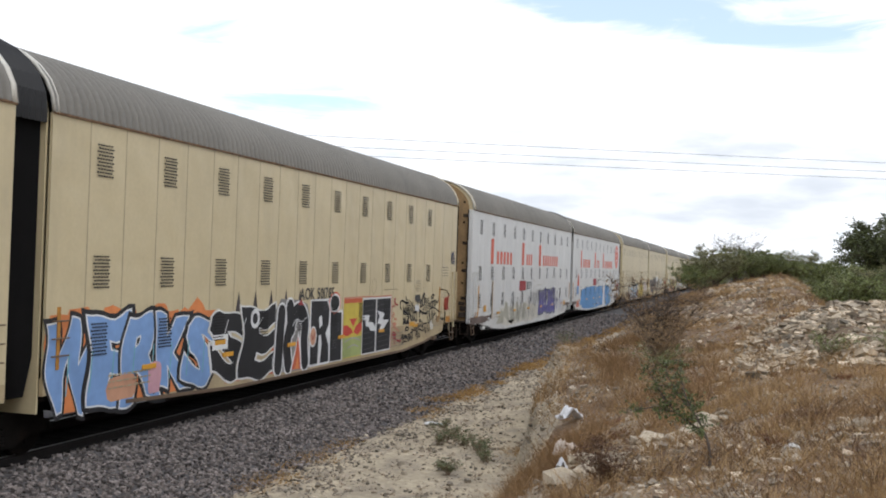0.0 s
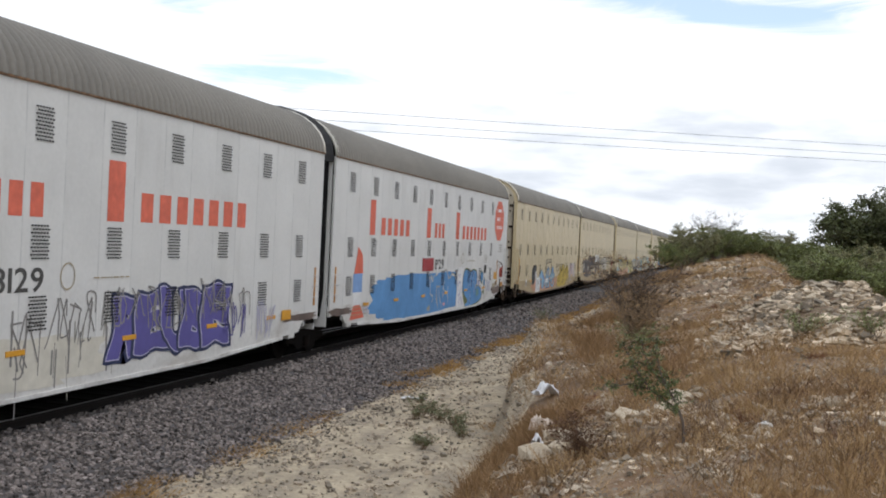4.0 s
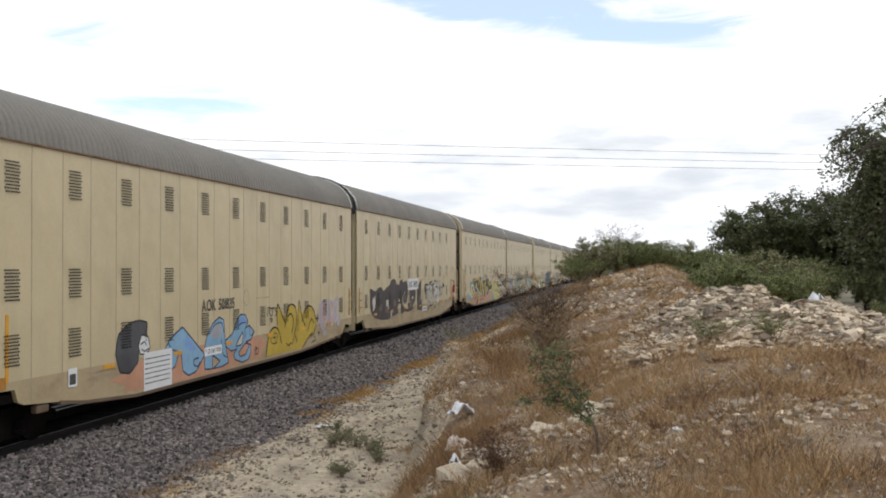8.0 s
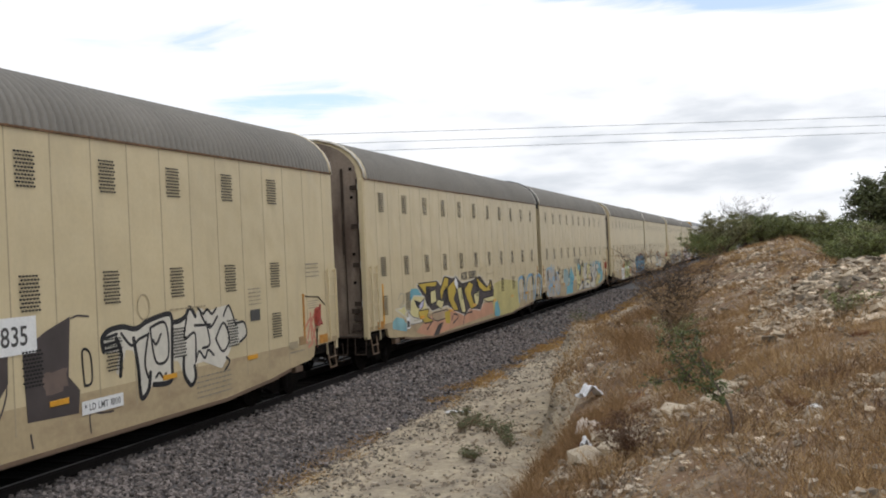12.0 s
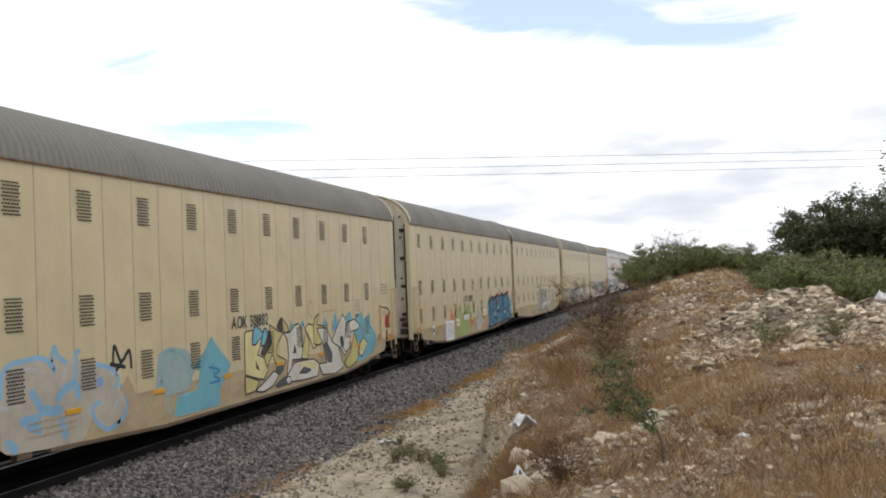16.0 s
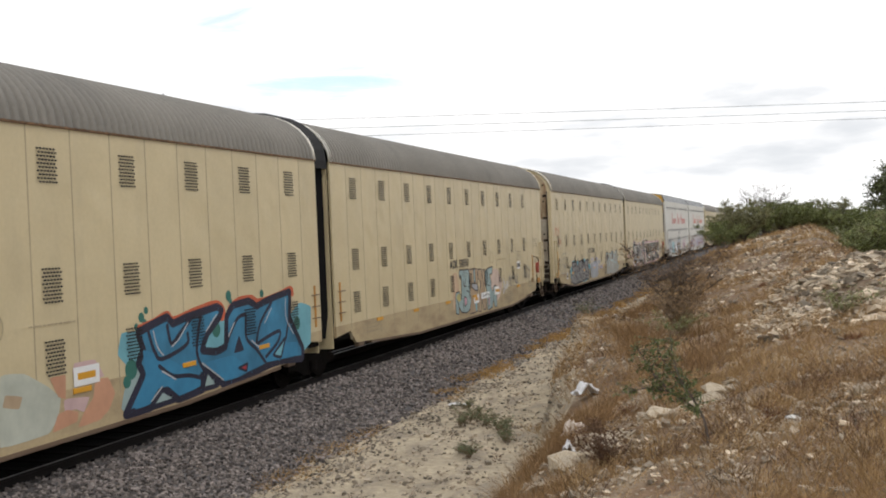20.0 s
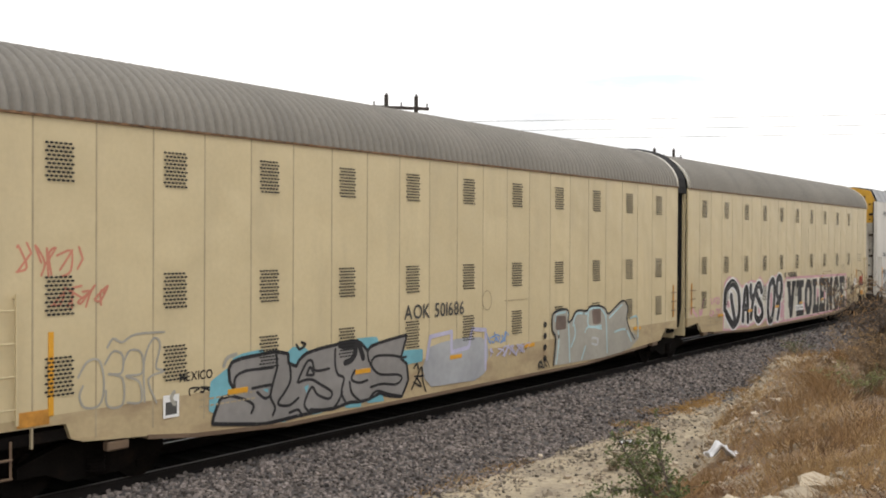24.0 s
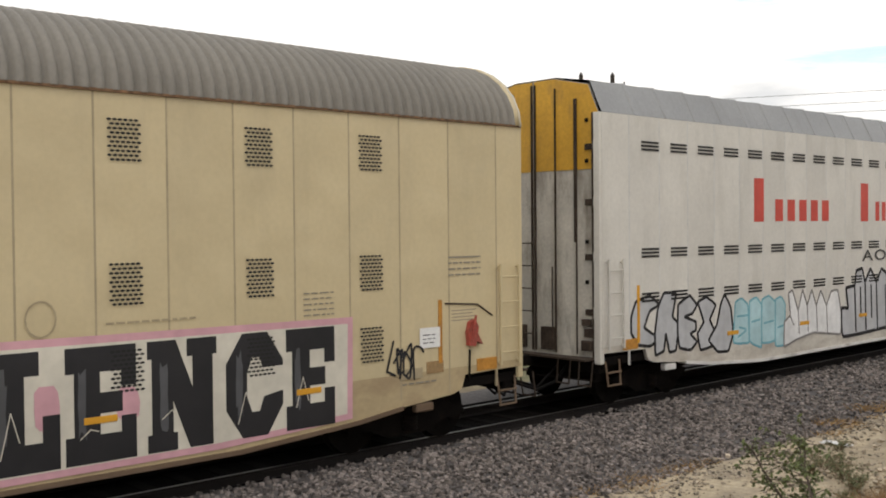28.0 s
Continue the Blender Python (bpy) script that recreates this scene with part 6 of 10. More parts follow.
    s.cut([(16.45, 1.02), (16.65, 1.07), (16.73, 0.92), (16.54, 0.86)], MOSS)
    s.brush([[(8.66, 1.85), (8.86, 1.52), (8.92, 1.18), (9.18, 1.12), (9.24, 1), (9.11, 0.92)], [(8.89, 1.75), (9.12, 1.6), (9.26, 1.78)], [(9.62, 1.37), (9.62, 1.04), (9.9, 0.66)], [(9.96, 1.32), (10.02, 1.06), (10.3, 0.77), (10.33, 0.6)], [(10.61, 1.55), (10.51, 1.37), (10.74, 1.21), (11.07, 1.21), (11.12, 1.37)], [(10.57, 1.09), (10.89, 1.16), (11.1, 1.03), (11.13, 0.76)], [(11.21, 1.62), (11.65, 1.77), (12.16, 1.61), (12.36, 1.21), (12.36, 0.78), (12.09, 0.5)], [(10.45, 1.32), (10.46, 1.01)]], 0.035, [(0.0, CLOUD)])
    s.brush([[(10.41, 1.9), (10.84, 1.94), (11.21, 1.65), (11.65, 1.81), (12.05, 1.71)], [(8.91, 1.82), (9.17, 1.65)], [(9.64, 1.41), (10.06, 1.39)], [(9.87, 0.68), (9.71, 1.03), (9.73, 1.27)]], 0.06, [(0.0, OLIVE)])
    s.cut([(9.43, 1.78), (9.57, 1.9), (9.52, 2.15), (9.78, 2.14), (9.74, 1.83)], WHITE, OLIVE)
    s.cut([(10.47, 0.79), (10.68, 0.83), (10.84, 0.74), (10.64, 0.7)], PINK)
    s.cut([(8.54, 0.74), (8.91, 0.81), (8.89, 0.62), (8.62, 0.63)], OLIVE)
    s.tag(17.0, 17.8, 1.0, 1.4, LILAC, 45, 0.03, 4)
    s.blob(18.1, 19.6, 0.82, 1.16, GRIME, 46, 34, 0.25)
    s.blob(19.9, 20.6, 0.95, 1.15, GRIME, 47, 20, 0.25)
    s.blob(-0.1, 1.5, 0.95, 1.13, GRIME, 48, 30, 0.25)
    s.poly([(1.6, 2.0), (2.3, 2.0), (2.2, 2.5), (1.85, 2.72)], RED_F)
    s.rect(1.55, 2.25, 1.5, 2.0, SKY)
    s.rect(1.6, 2.2, 1.15, 1.5, WHITE)
    s.poly([(1.65, 1.15), (2.15, 1.15), (2.5, 0.8), (1.4, 0.78)], RED_F)
    s.tag(2.4, 2.9, 0.9, 1.2, LILAC, 5, 0.03, 4)
    s.rect(18.35, 18.85, 1.45, 1.74, M["orange"])
    s.done("graffiti", "broad blue graffiti beside red and white shapes")
    s = sheet(3, 1)
    octa = [(19.05 + 0.9 * math.cos(math.pi / 8 + math.pi / 4 * k), 3.92 + 0.9 * math.sin(math.pi / 8 + math.pi / 4 * k)) for k in range(8)]
    s.poly(octa, RED_F)
    lettering_bars(s, [(18.6, 19.5, 4.28, 4.42, 6), (18.6, 19.2, 3.92, 4.06, 4), (18.6, 19.6, 3.58, 3.7, 7)], WHITE)
    s.done("emblem", "red eight-sided emblem", False)
    # beige wagons
    number(4, "AOK 501835", 8.25, 1.97)
    s = sheet(4)
    s.blob(4.4, 12.4, 0.55, 1.2, SALMON, 60, 30, 0.12)
    s.cut([(4.94, 1.9), (5.34, 1.93), (5.65, 1.87), (5.63, 1.61), (5.32, 1.5), (5.27, 1.12), (4.94, 0.94), (4.57, 1), (4.4, 1.35), (4.5, 1.7)], CHALK, BLACK)
    s.cut([(5.29, 1.42), (5.43, 1.64), (5.69, 1.59), (5.78, 1.37), (5.63, 1.25), (5.38, 1.27)], WHITE, BLACK)
    s.brush([[(5.41, 1.46), (5.54, 1.5), (5.62, 1.43)], [(5.43, 1.36), (5.56, 1.31), (5.69, 1.35)], [(5.62, 1.52), (5.58, 1.69), (5.65, 1.83)]], 0.03, [(0.0, BLACK)])
    s.cut([(6.33, 0.92), (6.51, 1.34), (6.74, 1.44), (6.89, 1.17), (7.1, 1.16), (6.91, 0.87), (6.67, 0.82), (6.57, 0.98)], DUSTY, NAVY)
    s.cut([(6.59, 1.43), (7.28, 1.67), (8.06, 1.22), (8.42, 1), (7.98, 0.67), (7.59, 0.62), (7.3, 0.75), (7.21, 1.13), (6.76, 1.25)], DUSTY, NAVY)
    s.cut([(7.45, 1.51), (7.96, 1.17), (7.68, 1.14), (7.36, 1.28)], SKY)
    s.brush([[(8.1, 0.95), (7.87, 0.93), (7.87, 0.82), (8.06, 0.77), (8.18, 0.85)]], 0.035, [(0.0, NAVY)])
    s.cut([(8.43, 1.13), (8.59, 1.42), (8.87, 1.66), (9.27, 1.79), (9.53, 1.7), (9.6, 1.32), (9.67, 1.03), (9.81, 0.69), (9.45, 0.63), (8.88, 0.63), (8.45, 0.67)], DUSTY, NAVY)
    s.cut([(8.73, 1.42), (8.92, 1.59), (9.29, 1.65), (9.44, 1.53), (9.4, 1.34), (9, 1.3)], HAZE)
    s.brush([[(8.7, 1.44), (9.01, 1.63), (9.41, 1.65), (9.52, 1.42)], [(9.14, 1.03), (9.31, 0.96), (9.43, 1.01)], [(9.4, 1.26), (9.46, 0.94), (9.72, 0.82)]], 0.03, [(0.0, NAVY)])
    s.cut([(8.88, 0.93), (9.3, 0.77), (8.89, 0.63)], TAN, NAVY)
    s.cut([(9.61, 1.21), (10.05, 1.36), (10.31, 1.63), (10.55, 1.79), (10.9, 1.76), (11.07, 1.58), (10.91, 1.44), (11.16, 1.49), (11.49, 1.32), (11.26, 1.13), (10.92, 1.09), (11.26, 0.99), (11.27, 0.82), (11.1, 0.65), (10.7, 0.61), (10.23, 0.72), (10.13, 0.85), (10.33, 0.96), (9.98, 0.95), (9.67, 1.08)], DUSTY, NAVY)
    s.cut([(10.27, 1.04), (10.7, 1.35), (10.73, 1.19), (10.64, 1.05)], CLOUD, NAVY)
    s.cut([(10.46, 0.87), (10.88, 1.06), (11.16, 1), (10.91, 0.79), (10.56, 0.76)], SALMON, NAVY)
    s.cut([(10.38, 1.6), (10.59, 1.73), (10.9, 1.71), (10.96, 1.59), (10.68, 1.53)], SKY)
    s.brush([[(10.41, 1.49), (10.65, 1.58), (10.93, 1.57)], [(10.89, 1.44), (10.85, 1.18)], [(11.16, 1.48), (11.24, 1.23), (11.51, 1.32)]], 0.028, [(0.0, NAVY)])
    s.brush([[(11.53, 0.75), (11.61, 0.94), (11.66, 0.74)], [(11.57, 0.82), (11.76, 0.89), (11.8, 0.73), (11.53, 0.74)]], 0.025, [(0.0, BROWN)])
    s.cut([(12.35, 0.61), (12.49, 0.99), (12.69, 1.24), (12.99, 1.34), (13.24, 1.28), (13.21, 1.66), (13.26, 1.94), (13.64, 1.67), (13.88, 1.59), (14.1, 1.82), (14.46, 1.89), (14.79, 1.77), (14.91, 1.53), (15.03, 1.94), (15.35, 1.57), (15.6, 1.72), (16.04, 1.79), (16.42, 1.64), (16.71, 1.24), (16.49, 0.95), (16, 0.85), (15.39, 0.6), (13.97, 0.6)], MUSTARD)
    s.brush([[(12.35, 0.61), (12.49, 0.99), (12.69, 1.24), (13.02, 1.33), (13.33, 1.22), (13.57, 0.86)], [(13.22, 1.39), (13.24, 1.94), (13.62, 1.61), (13.92, 1.36)], [(13.84, 1.28), (14.1, 1.8), (14.46, 1.89), (14.79, 1.75), (14.82, 1.3), (14.47, 0.76)], [(14.07, 1.57), (14.37, 1.63), (14.57, 1.42), (14.43, 1.11)], [(14.95, 1.11), (15.06, 1.97), (15.32, 1.52), (15.64, 1.21)], [(15.34, 1.35), (15.63, 1.69), (16.1, 1.78), (16.48, 1.61), (16.71, 1.24), (16.49, 0.95)], [(15.89, 1.06), (16.2, 1.38), (16.47, 1.26)], [(16.3, 0.98), (15.88, 0.82), (15.39, 0.59)], [(13.97, 0.82), (14.17, 0.75), (14.37, 0.82)], [(14.74, 0.98), (14.89, 0.8)]], 0.045, [(0.0, BLACK)])
    s.brush([[(12.84, 1.14), (12.74, 0.96), (12.96, 0.89), (13.18, 0.93), (13.23, 1.12), (13.01, 1.18)], [(12.88, 1.05), (13.14, 1.06)], [(12.97, 1.15), (13.05, 0.92)]], 0.03, [(0.0, BLACK)])
    s.brush([[(12.47, 1.67), (12.52, 1.87), (12.68, 1.85), (12.6, 1.76), (12.76, 1.64)], [(12.71, 1.85), (12.99, 1.86)], [(12.83, 1.85), (12.85, 1.65)], [(13.26, 1.85), (13.03, 1.82), (13.21, 1.7), (13, 1.63)], [(12.68, 1.58), (12.85, 1.56), (12.76, 1.48), (12.68, 1.58)]], 0.03, [(0.0, BLACK)])
    s.cut([(17, 1.64), (17.1, 1.83), (17.34, 1.92), (17.73, 1.92), (17.83, 1.73), (17.8, 1.44), (17.72, 1.21), (17.44, 1.01), (17.2, 1.02), (17.05, 1.19)], DUSK)
    s.cut([(17.2, 1.65), (17.31, 1.82), (17.77, 1.87), (17.76, 1.38), (17.69, 1.19), (17.41, 1.08), (17.25, 1.22)], BLUSH_PINK)
    s.cut([(17.33, 0.92), (17.59, 0.97), (17.79, 0.91), (17.74, 0.8), (17.53, 0.78)], DUSK)
    s.cut([(17.88, 1.87), (18.01, 1.89), (18.06, 1.52), (18.23, 1.54), (18.16, 1.09), (17.94, 1.06), (17.82, 1.23)], DUSK)
    s.cut([(18.08, 1.76), (18.25, 1.91), (18.46, 1.85), (18.56, 1.68), (18.42, 1.57), (18.13, 1.63)], BLUSH_PINK)
    s.cut([(18.11, 1.8), (18.25, 1.91), (18.46, 1.85), (18.54, 1.73)], DUSK)
    s.cut([(18.28, 1.5), (18.55, 1.5), (18.6, 1.19), (18.36, 1.05), (18.21, 1.12)], BLUSH_PINK)
    s.cut([(18.62, 1.8), (18.8, 1.94), (19.09, 1.94), (19.01, 1.42), (18.93, 1.18), (18.69, 1.08), (18.6, 1.34)], DUSK)
    s.cut([(19.05, 1.32), (19.23, 1.36), (19.34, 1.19), (19.22, 1), (18.98, 1.04)], DUSK)
    s.brush([[(17, 1.19), (16.99, 1.64), (17.1, 1.83), (17.34, 1.92)], [(17.25, 1.73), (17.3, 1.44), (17.31, 1.18)], [(17.83, 1.88), (17.88, 1.6), (17.84, 1.2)], [(17.67, 1.25), (17.59, 1.08), (17.35, 0.99)], [(18.07, 1.73), (18.25, 1.91), (18.47, 1.85), (18.56, 1.68), (18.4, 1.56), (18.14, 1.63)], [(18.23, 1.57), (18.27, 1.41), (18.55, 1.52), (18.6, 1.22), (18.36, 1.06)], [(18.7, 1.67), (18.85, 1.83), (18.98, 1.64), (18.93, 1.3), (18.69, 1.09)], [(19.01, 1.04), (18.96, 1.24), (19.08, 1.35)]], 0.035, [(0.0, CLOUD)])
    s.brush([[(16.83, 1.51), (16.82, 1.29)], [(16.72, 1.38), (16.92, 1.36)], [(16.96, 1.03), (16.96, 0.85)], [(16.89, 0.94), (17.04, 0.92)]], 0.04, [(0.0, BLACK)])
    s.brush([[(16.12, 0.82), (16.36, 0.92), (16.6, 0.79)], [(16.23, 0.68), (16.66, 0.73)], [(16.82, 1.48), (16.81, 1.28)], [(16.69, 1.39), (16.94, 1.37)]], 0.03, [(0.0, BLACK)])
    s.done("graffiti", "light blue and yellow graffiti with dark outlines")
    notice(4, 5.5, 6.75, 0.5, 1.28, 6)
    plate(4, 8.9, 1.05, text="* LD LMT 111100")
    s = sheet(5)
    s.poly([(1.76, 2.05), (1.9, 2.14), (2.6, 2.0), (3.0, 2.12), (3.5, 2.16), (3.9, 1.98), (4.3, 2.1), (4.9, 2.2), (5.2, 2.4), (5.7, 2.44), (6.04, 2.35), (6.1, 2.22), (6.6, 2.18), (6.73, 2.35),
            (7.16, 2.39), (7.46, 2.27), (7.5, 1.9), (7.25, 1.6), (7.2, 1.2), (7.6, 1.0), (6.9, 0.95), (6.9, 1.38), (6.55, 1.4), (6.32, 1.22), (6.5, 1.02), (5.6, 0.93), (4.6, 0.84), (3.6, 0.88), (2.6, 0.98), (2.1, 1.12), (1.82, 1.38)], BROWN)
    s.poly([(7.48, 2.24), (7.7, 2.32), (8.0, 2.32), (8.29, 2.1), (8.27, 1.7), (8.1, 1.45), (7.83, 1.33), (7.49, 1.38), (7.3, 1.55), (7.4, 1.9)], BROWN)
    s.poly([(7.2, 1.2), (7.55, 1.04), (8.26, 0.98), (9.0, 1.0), (9.45, 1.06), (9.26, 1.32), (8.3, 1.38), (8.25, 1.2), (7.7, 1.1), (7.3, 1.4)], BROWN)
    s.poly([(8.74, 2.05), (9.9, 2.05), (9.88, 1.54), (9.7, 1.35), (9.46, 1.23), (8.86, 1.37), (8.73, 1.61)], BROWN)
    s.poly([(10.22, 0.97), (10.17, 1.9), (10.4, 2.05), (10.67, 2.17), (11.18, 2.33), (11.1, 1.48), (11.34, 1.26), (11.29, 0.93)], BROWN)
    for y0, y1, z0, z1, k in ((2.2, 2.6, 1.3, 1.8, 1), (4.35, 4.75, 1.2, 1.6, 2), (9.1, 9.4, 1.5, 1.62, 4), (6.5, 6.75, 1.45, 1.6, 5), (5.1, 5.3, 0.9, 1.15, 6)):
        s.blob(y0, y1, z0, z1, CLOUD, 170 + k, 12, 0.3)
    for y, z0, z1 in ((2.5, 0.7, 1.0), (2.75, 0.74, 1.0), (4.9, 0.7, 0.9), (7.1, 0.7, 0.95), (8.35, 0.62, 0.75), (9.2, 0.64, 0.95), (10.3, 0.62, 0.8)):
        s.stroke([(y, z0), (y - 0.03, z1)], 0.035, BROWN)
    s.stroke([(7.25, 1.5), (7.7, 1.9), (7.75, 1.5)], 0.03, CLOUD)
    for k, (y, z) in enumerate(((3.2, 1.2), (4.2, 1.1), (5.6, 1.3), (8.6, 1.15), (10.6, 1.3))):
        s.blob(y, y + 0.5, z, z + 0.3, GRIME, 180 + k, 14, 0.3)
    s.brush([[(9.5, 1.9), (9.85, 1.5), (9.6, 1.0), (9.3, 0.95)], [(11.2, 2.3), (11.35, 2.33), (11.6, 2.3)], [(11.55, 0.6), (11.55, 0.9), (11.8, 0.85), (12.1, 0.83)]], 0.03, [(0.0, BROWN)])
    s.brush([[(11.45, 1.3), (11.42, 1.8), (11.6, 1.75), (11.62, 1.35), (11.45, 1.3)]], 0.04, [(0.0, BLACK)])
    s.cut([(11.91, 1.93), (12.07, 2.04), (12.42, 2.08), (12.77, 2.02), (13.11, 2.11), (13.72, 2.19), (13.85, 2.05), (14.2, 2.09), (14.38, 2.25), (14.55, 2.1), (14.69, 2.23), (14.95, 2.14), (15.25, 2.18), (15.71, 2.21), (15.96, 1.92), (16.28, 1.85), (16.37, 1.59), (16.11, 1.48), (15.79, 1.45), (15.6, 1.26), (15.38, 1.08), (14.76, 1.27), (14.5, 1.25), (14.46, 1), (14.23, 0.93), (14.1, 1.14), (13.95, 1.37), (13.77, 1.39), (13.73, 1.08), (13.19, 1.08), (13.04, 1), (12.86, 0.91), (12.78, 1.06), (12.82, 1.27), (12.68, 1.67), (12.48, 1.71), (12.32, 1.35), (12.21, 1.4), (12.3, 1.69), (11.96, 1.72)], CLOUD)
    s.brush([[(11.93, 1.75), (11.9, 1.94), (12.07, 2.05), (12.42, 2.08), (12.77, 2.02), (13.12, 2.12), (13.72, 2.19), (13.85, 2.04), (14.2, 2.09), (14.38, 2.25), (14.55, 2.09)], [(12.32, 1.34), (12.36, 1.68), (12.25, 1.91)], [(12.7, 1.87), (12.79, 1.41), (12.82, 1.05), (12.87, 0.91), (13.05, 1.02), (13.12, 1.28)], [(14.13, 1.42), (14.12, 1.14), (14.32, 0.92), (14.48, 1.03), (14.46, 1.23)], [(13.81, 2.03), (13.76, 1.39), (13.7, 1.07), (13.2, 1.08)]], 0.085, [(0.0, BLACK)])
    s.brush([[(12.38, 1.98), (12.63, 1.77), (12.85, 1.85), (13.11, 1.9)], [(13.11, 1.92), (12.98, 1.48), (13.05, 1.22)], [(13.16, 2), (13.61, 2.04), (13.65, 1.48), (13.29, 1.44), (13.16, 2)], [(13.23, 1.8), (13.32, 1.72), (13.46, 1.87)], [(13.27, 1.19), (13.38, 1.25), (13.47, 1.16), (13.57, 1.22)], [(14.27, 2.09), (14.17, 1.73), (14.51, 1.8), (14.51, 1.36)], [(14.52, 1.93), (15.05, 1.9)], [(14.9, 1.96), (15, 1.57), (14.75, 1.51)], [(14.72, 2.12), (15.01, 1.85), (15.3, 2.03)], [(15.21, 1.63), (15.51, 1.9), (15.71, 1.58), (15.45, 1.38), (15.21, 1.63)], [(15.52, 2.02), (15.73, 2.2), (15.95, 1.86)], [(15.95, 1.84), (16.28, 1.85), (16.37, 1.61), (16.09, 1.49)], [(14.65, 2.23), (14.8, 2.11), (14.96, 2.18), (15.11, 2.09), (15.27, 2.18)], [(14.5, 1.3), (14.63, 1.47), (14.81, 1.33), (14.93, 1.46), (15.12, 1.35)], [(15.56, 1.26), (15.68, 1.17), (15.5, 1.03)]], 0.05, [(0.0, BLACK)])
    s.brush([[(11.94, 1.94), (12.27, 1.98)], [(11.92, 1.84), (12.32, 1.87)], [(11.94, 1.75), (12.28, 1.77)]], 0.05, [(0.0, BLACK)])
    s.tag(19.0, 19.6, 1.1, 1.9, SCRAWL, 76, 0.06, 2)
    s.done("graffiti", "dark umber block graffiti beside a black outlined piece")
    number(5, "AOK 501835", 8.35, 2.02, True)
    plate(5, 11.85, 0.98, text="* LD LMT 111100")
    number(6, "AOK 501882", 8.3, 2.07)
    s = sheet(6)
    s.cut([(1.65, 1.02), (1.7, 1.22), (1.99, 1.31), (2.5, 1.23), (2.9, 0.99), (2.72, 0.86)], MIST)
    s.cut([(3.1, 1.69), (3.25, 2), (3.64, 2.01), (4.23, 1.91), (4.29, 1.76), (3.53, 1.76)], CYAN)
    s.cut([(3.56, 0.76), (4.55, 1.05), (5.33, 1.18), (7.1, 1.16), (12.13, 1.11), (12.47, 0.69), (7.56, 0.59), (5.09, 0.52)], SALMON)
    s.cut([(1.92, 1.52), (2.37, 1.52), (2.67, 1.61), (2.75, 1.45), (3.12, 1.43), (2.72, 1.37), (2.8, 1.22), (2.42, 1.37)], CREAM, CLOUD)
    s.cut([(3.78, 2.11), (5.7, 2.15), (6.1, 2), (6.47, 2.27), (7.42, 2.18), (7.72, 2.24), (8.44, 1.98), (9.9, 2.04), (10.71, 2.14), (11.68, 1.75), (12.28, 1.94), (12.7, 1.46), (14.24, 1.25), (12.59, 1.16), (11.22, 1.27), (10.61, 0.93), (9.23, 1.06), (8.64, 0.88), (7.35, 1.14), (6.64, 1.32), (5.14, 1.26), (4.57, 1.52), (4.14, 1.85)], BROWN, CLOUD)
    s.cut([(3.1, 1.22), (3.2, 1.63), (3.5, 1.8), (4.4, 1.74), (4.64, 1.34), (3.97, 1.03), (3.49, 1.04)], CREAM, CLOUD)
    s.cut([(3.49, 1.69), (4.17, 1.56), (3.81, 1.41)], BLACK)
    s.cut([(3.89, 1.51), (4.4, 1.68), (4.28, 1.46), (4.02, 1.37)], LILAC, BLACK)
    s.cut([(2.85, 1.07), (2.95, 1.39), (3.37, 1.2), (4.01, 1.12), (4.55, 1.05), (3.86, 1), (3.24, 1.01)], CLOUD, GREY)
    s.cut([(3.92, 2.13), (5.7, 2.13), (5.5, 1.97), (4.64, 2.01), (4.59, 1.77), (4.32, 1.91)], MUSTARD, BLACK)
    s.cut([(5.05, 1.84), (5.5, 1.89), (5.56, 1.53), (5.03, 1.48)], CREAM, BLACK)
    s.cut([(5.98, 1.81), (6.52, 2.22), (6.93, 2.18), (6.79, 1.88), (6.35, 1.8), (6.09, 1.53)], MUSTARD, BLACK)
    s.cut([(5.73, 1.58), (6.33, 1.48), (6.05, 1.27), (5.51, 1.43)], CREAM, BLACK)
    s.cut([(6.77, 1.88), (7.67, 2.14), (7.66, 1.7), (7.42, 1.49), (7.9, 1.1), (7.35, 1.14), (6.86, 1.49)], MUSTARD, BLACK)
    s.cut([(7.87, 1.8), (8.33, 1.84), (8.71, 1.02), (8.32, 0.99), (8, 1.44)], CREAM, BLACK)
    s.cut([(7.67, 2.21), (7.96, 1.97), (7.85, 1.78), (7.55, 2)], WHITE)
    s.cut([(8.68, 1.74), (9.3, 1.97), (9.77, 1.86), (9.44, 1.57), (9.89, 1.08), (9.37, 1.05), (8.96, 1.41)], MUSTARD, BLACK)
    s.cut([(9.83, 1.51), (10.54, 1.61), (10.34, 1.16), (9.99, 1.12)], CREAM, BLACK)
    s.cut([(10.22, 2.1), (11.53, 1.68), (12.28, 1.91), (12.17, 1.55), (11.17, 1.54), (10.52, 1.74)], MUSTARD, BLACK)
    s.cut([(10.91, 1.3), (12.61, 1.33), (14.45, 1.21), (12.67, 1.14), (11.7, 1.15)], CREAM, BLACK)
    s.cut([(3.88, 1.35), (4.79, 1.34), (4.63, 1.14), (5.16, 0.96), (4.39, 0.96), (3.84, 1.22)], MUSTARD, BROWN)
    s.cut([(5.13, 1.2), (6.63, 1.21), (6.57, 0.96), (5.56, 0.93), (5.12, 1.04)], TAN, BROWN)
    s.cut([(6.36, 1.15), (6.91, 1.15), (6.88, 0.76), (6.42, 0.82)], MUSTARD)
    s.cut([(5.09, 0.5), (5.64, 0.81), (6.16, 0.85), (5.62, 0.5)], BROWN)
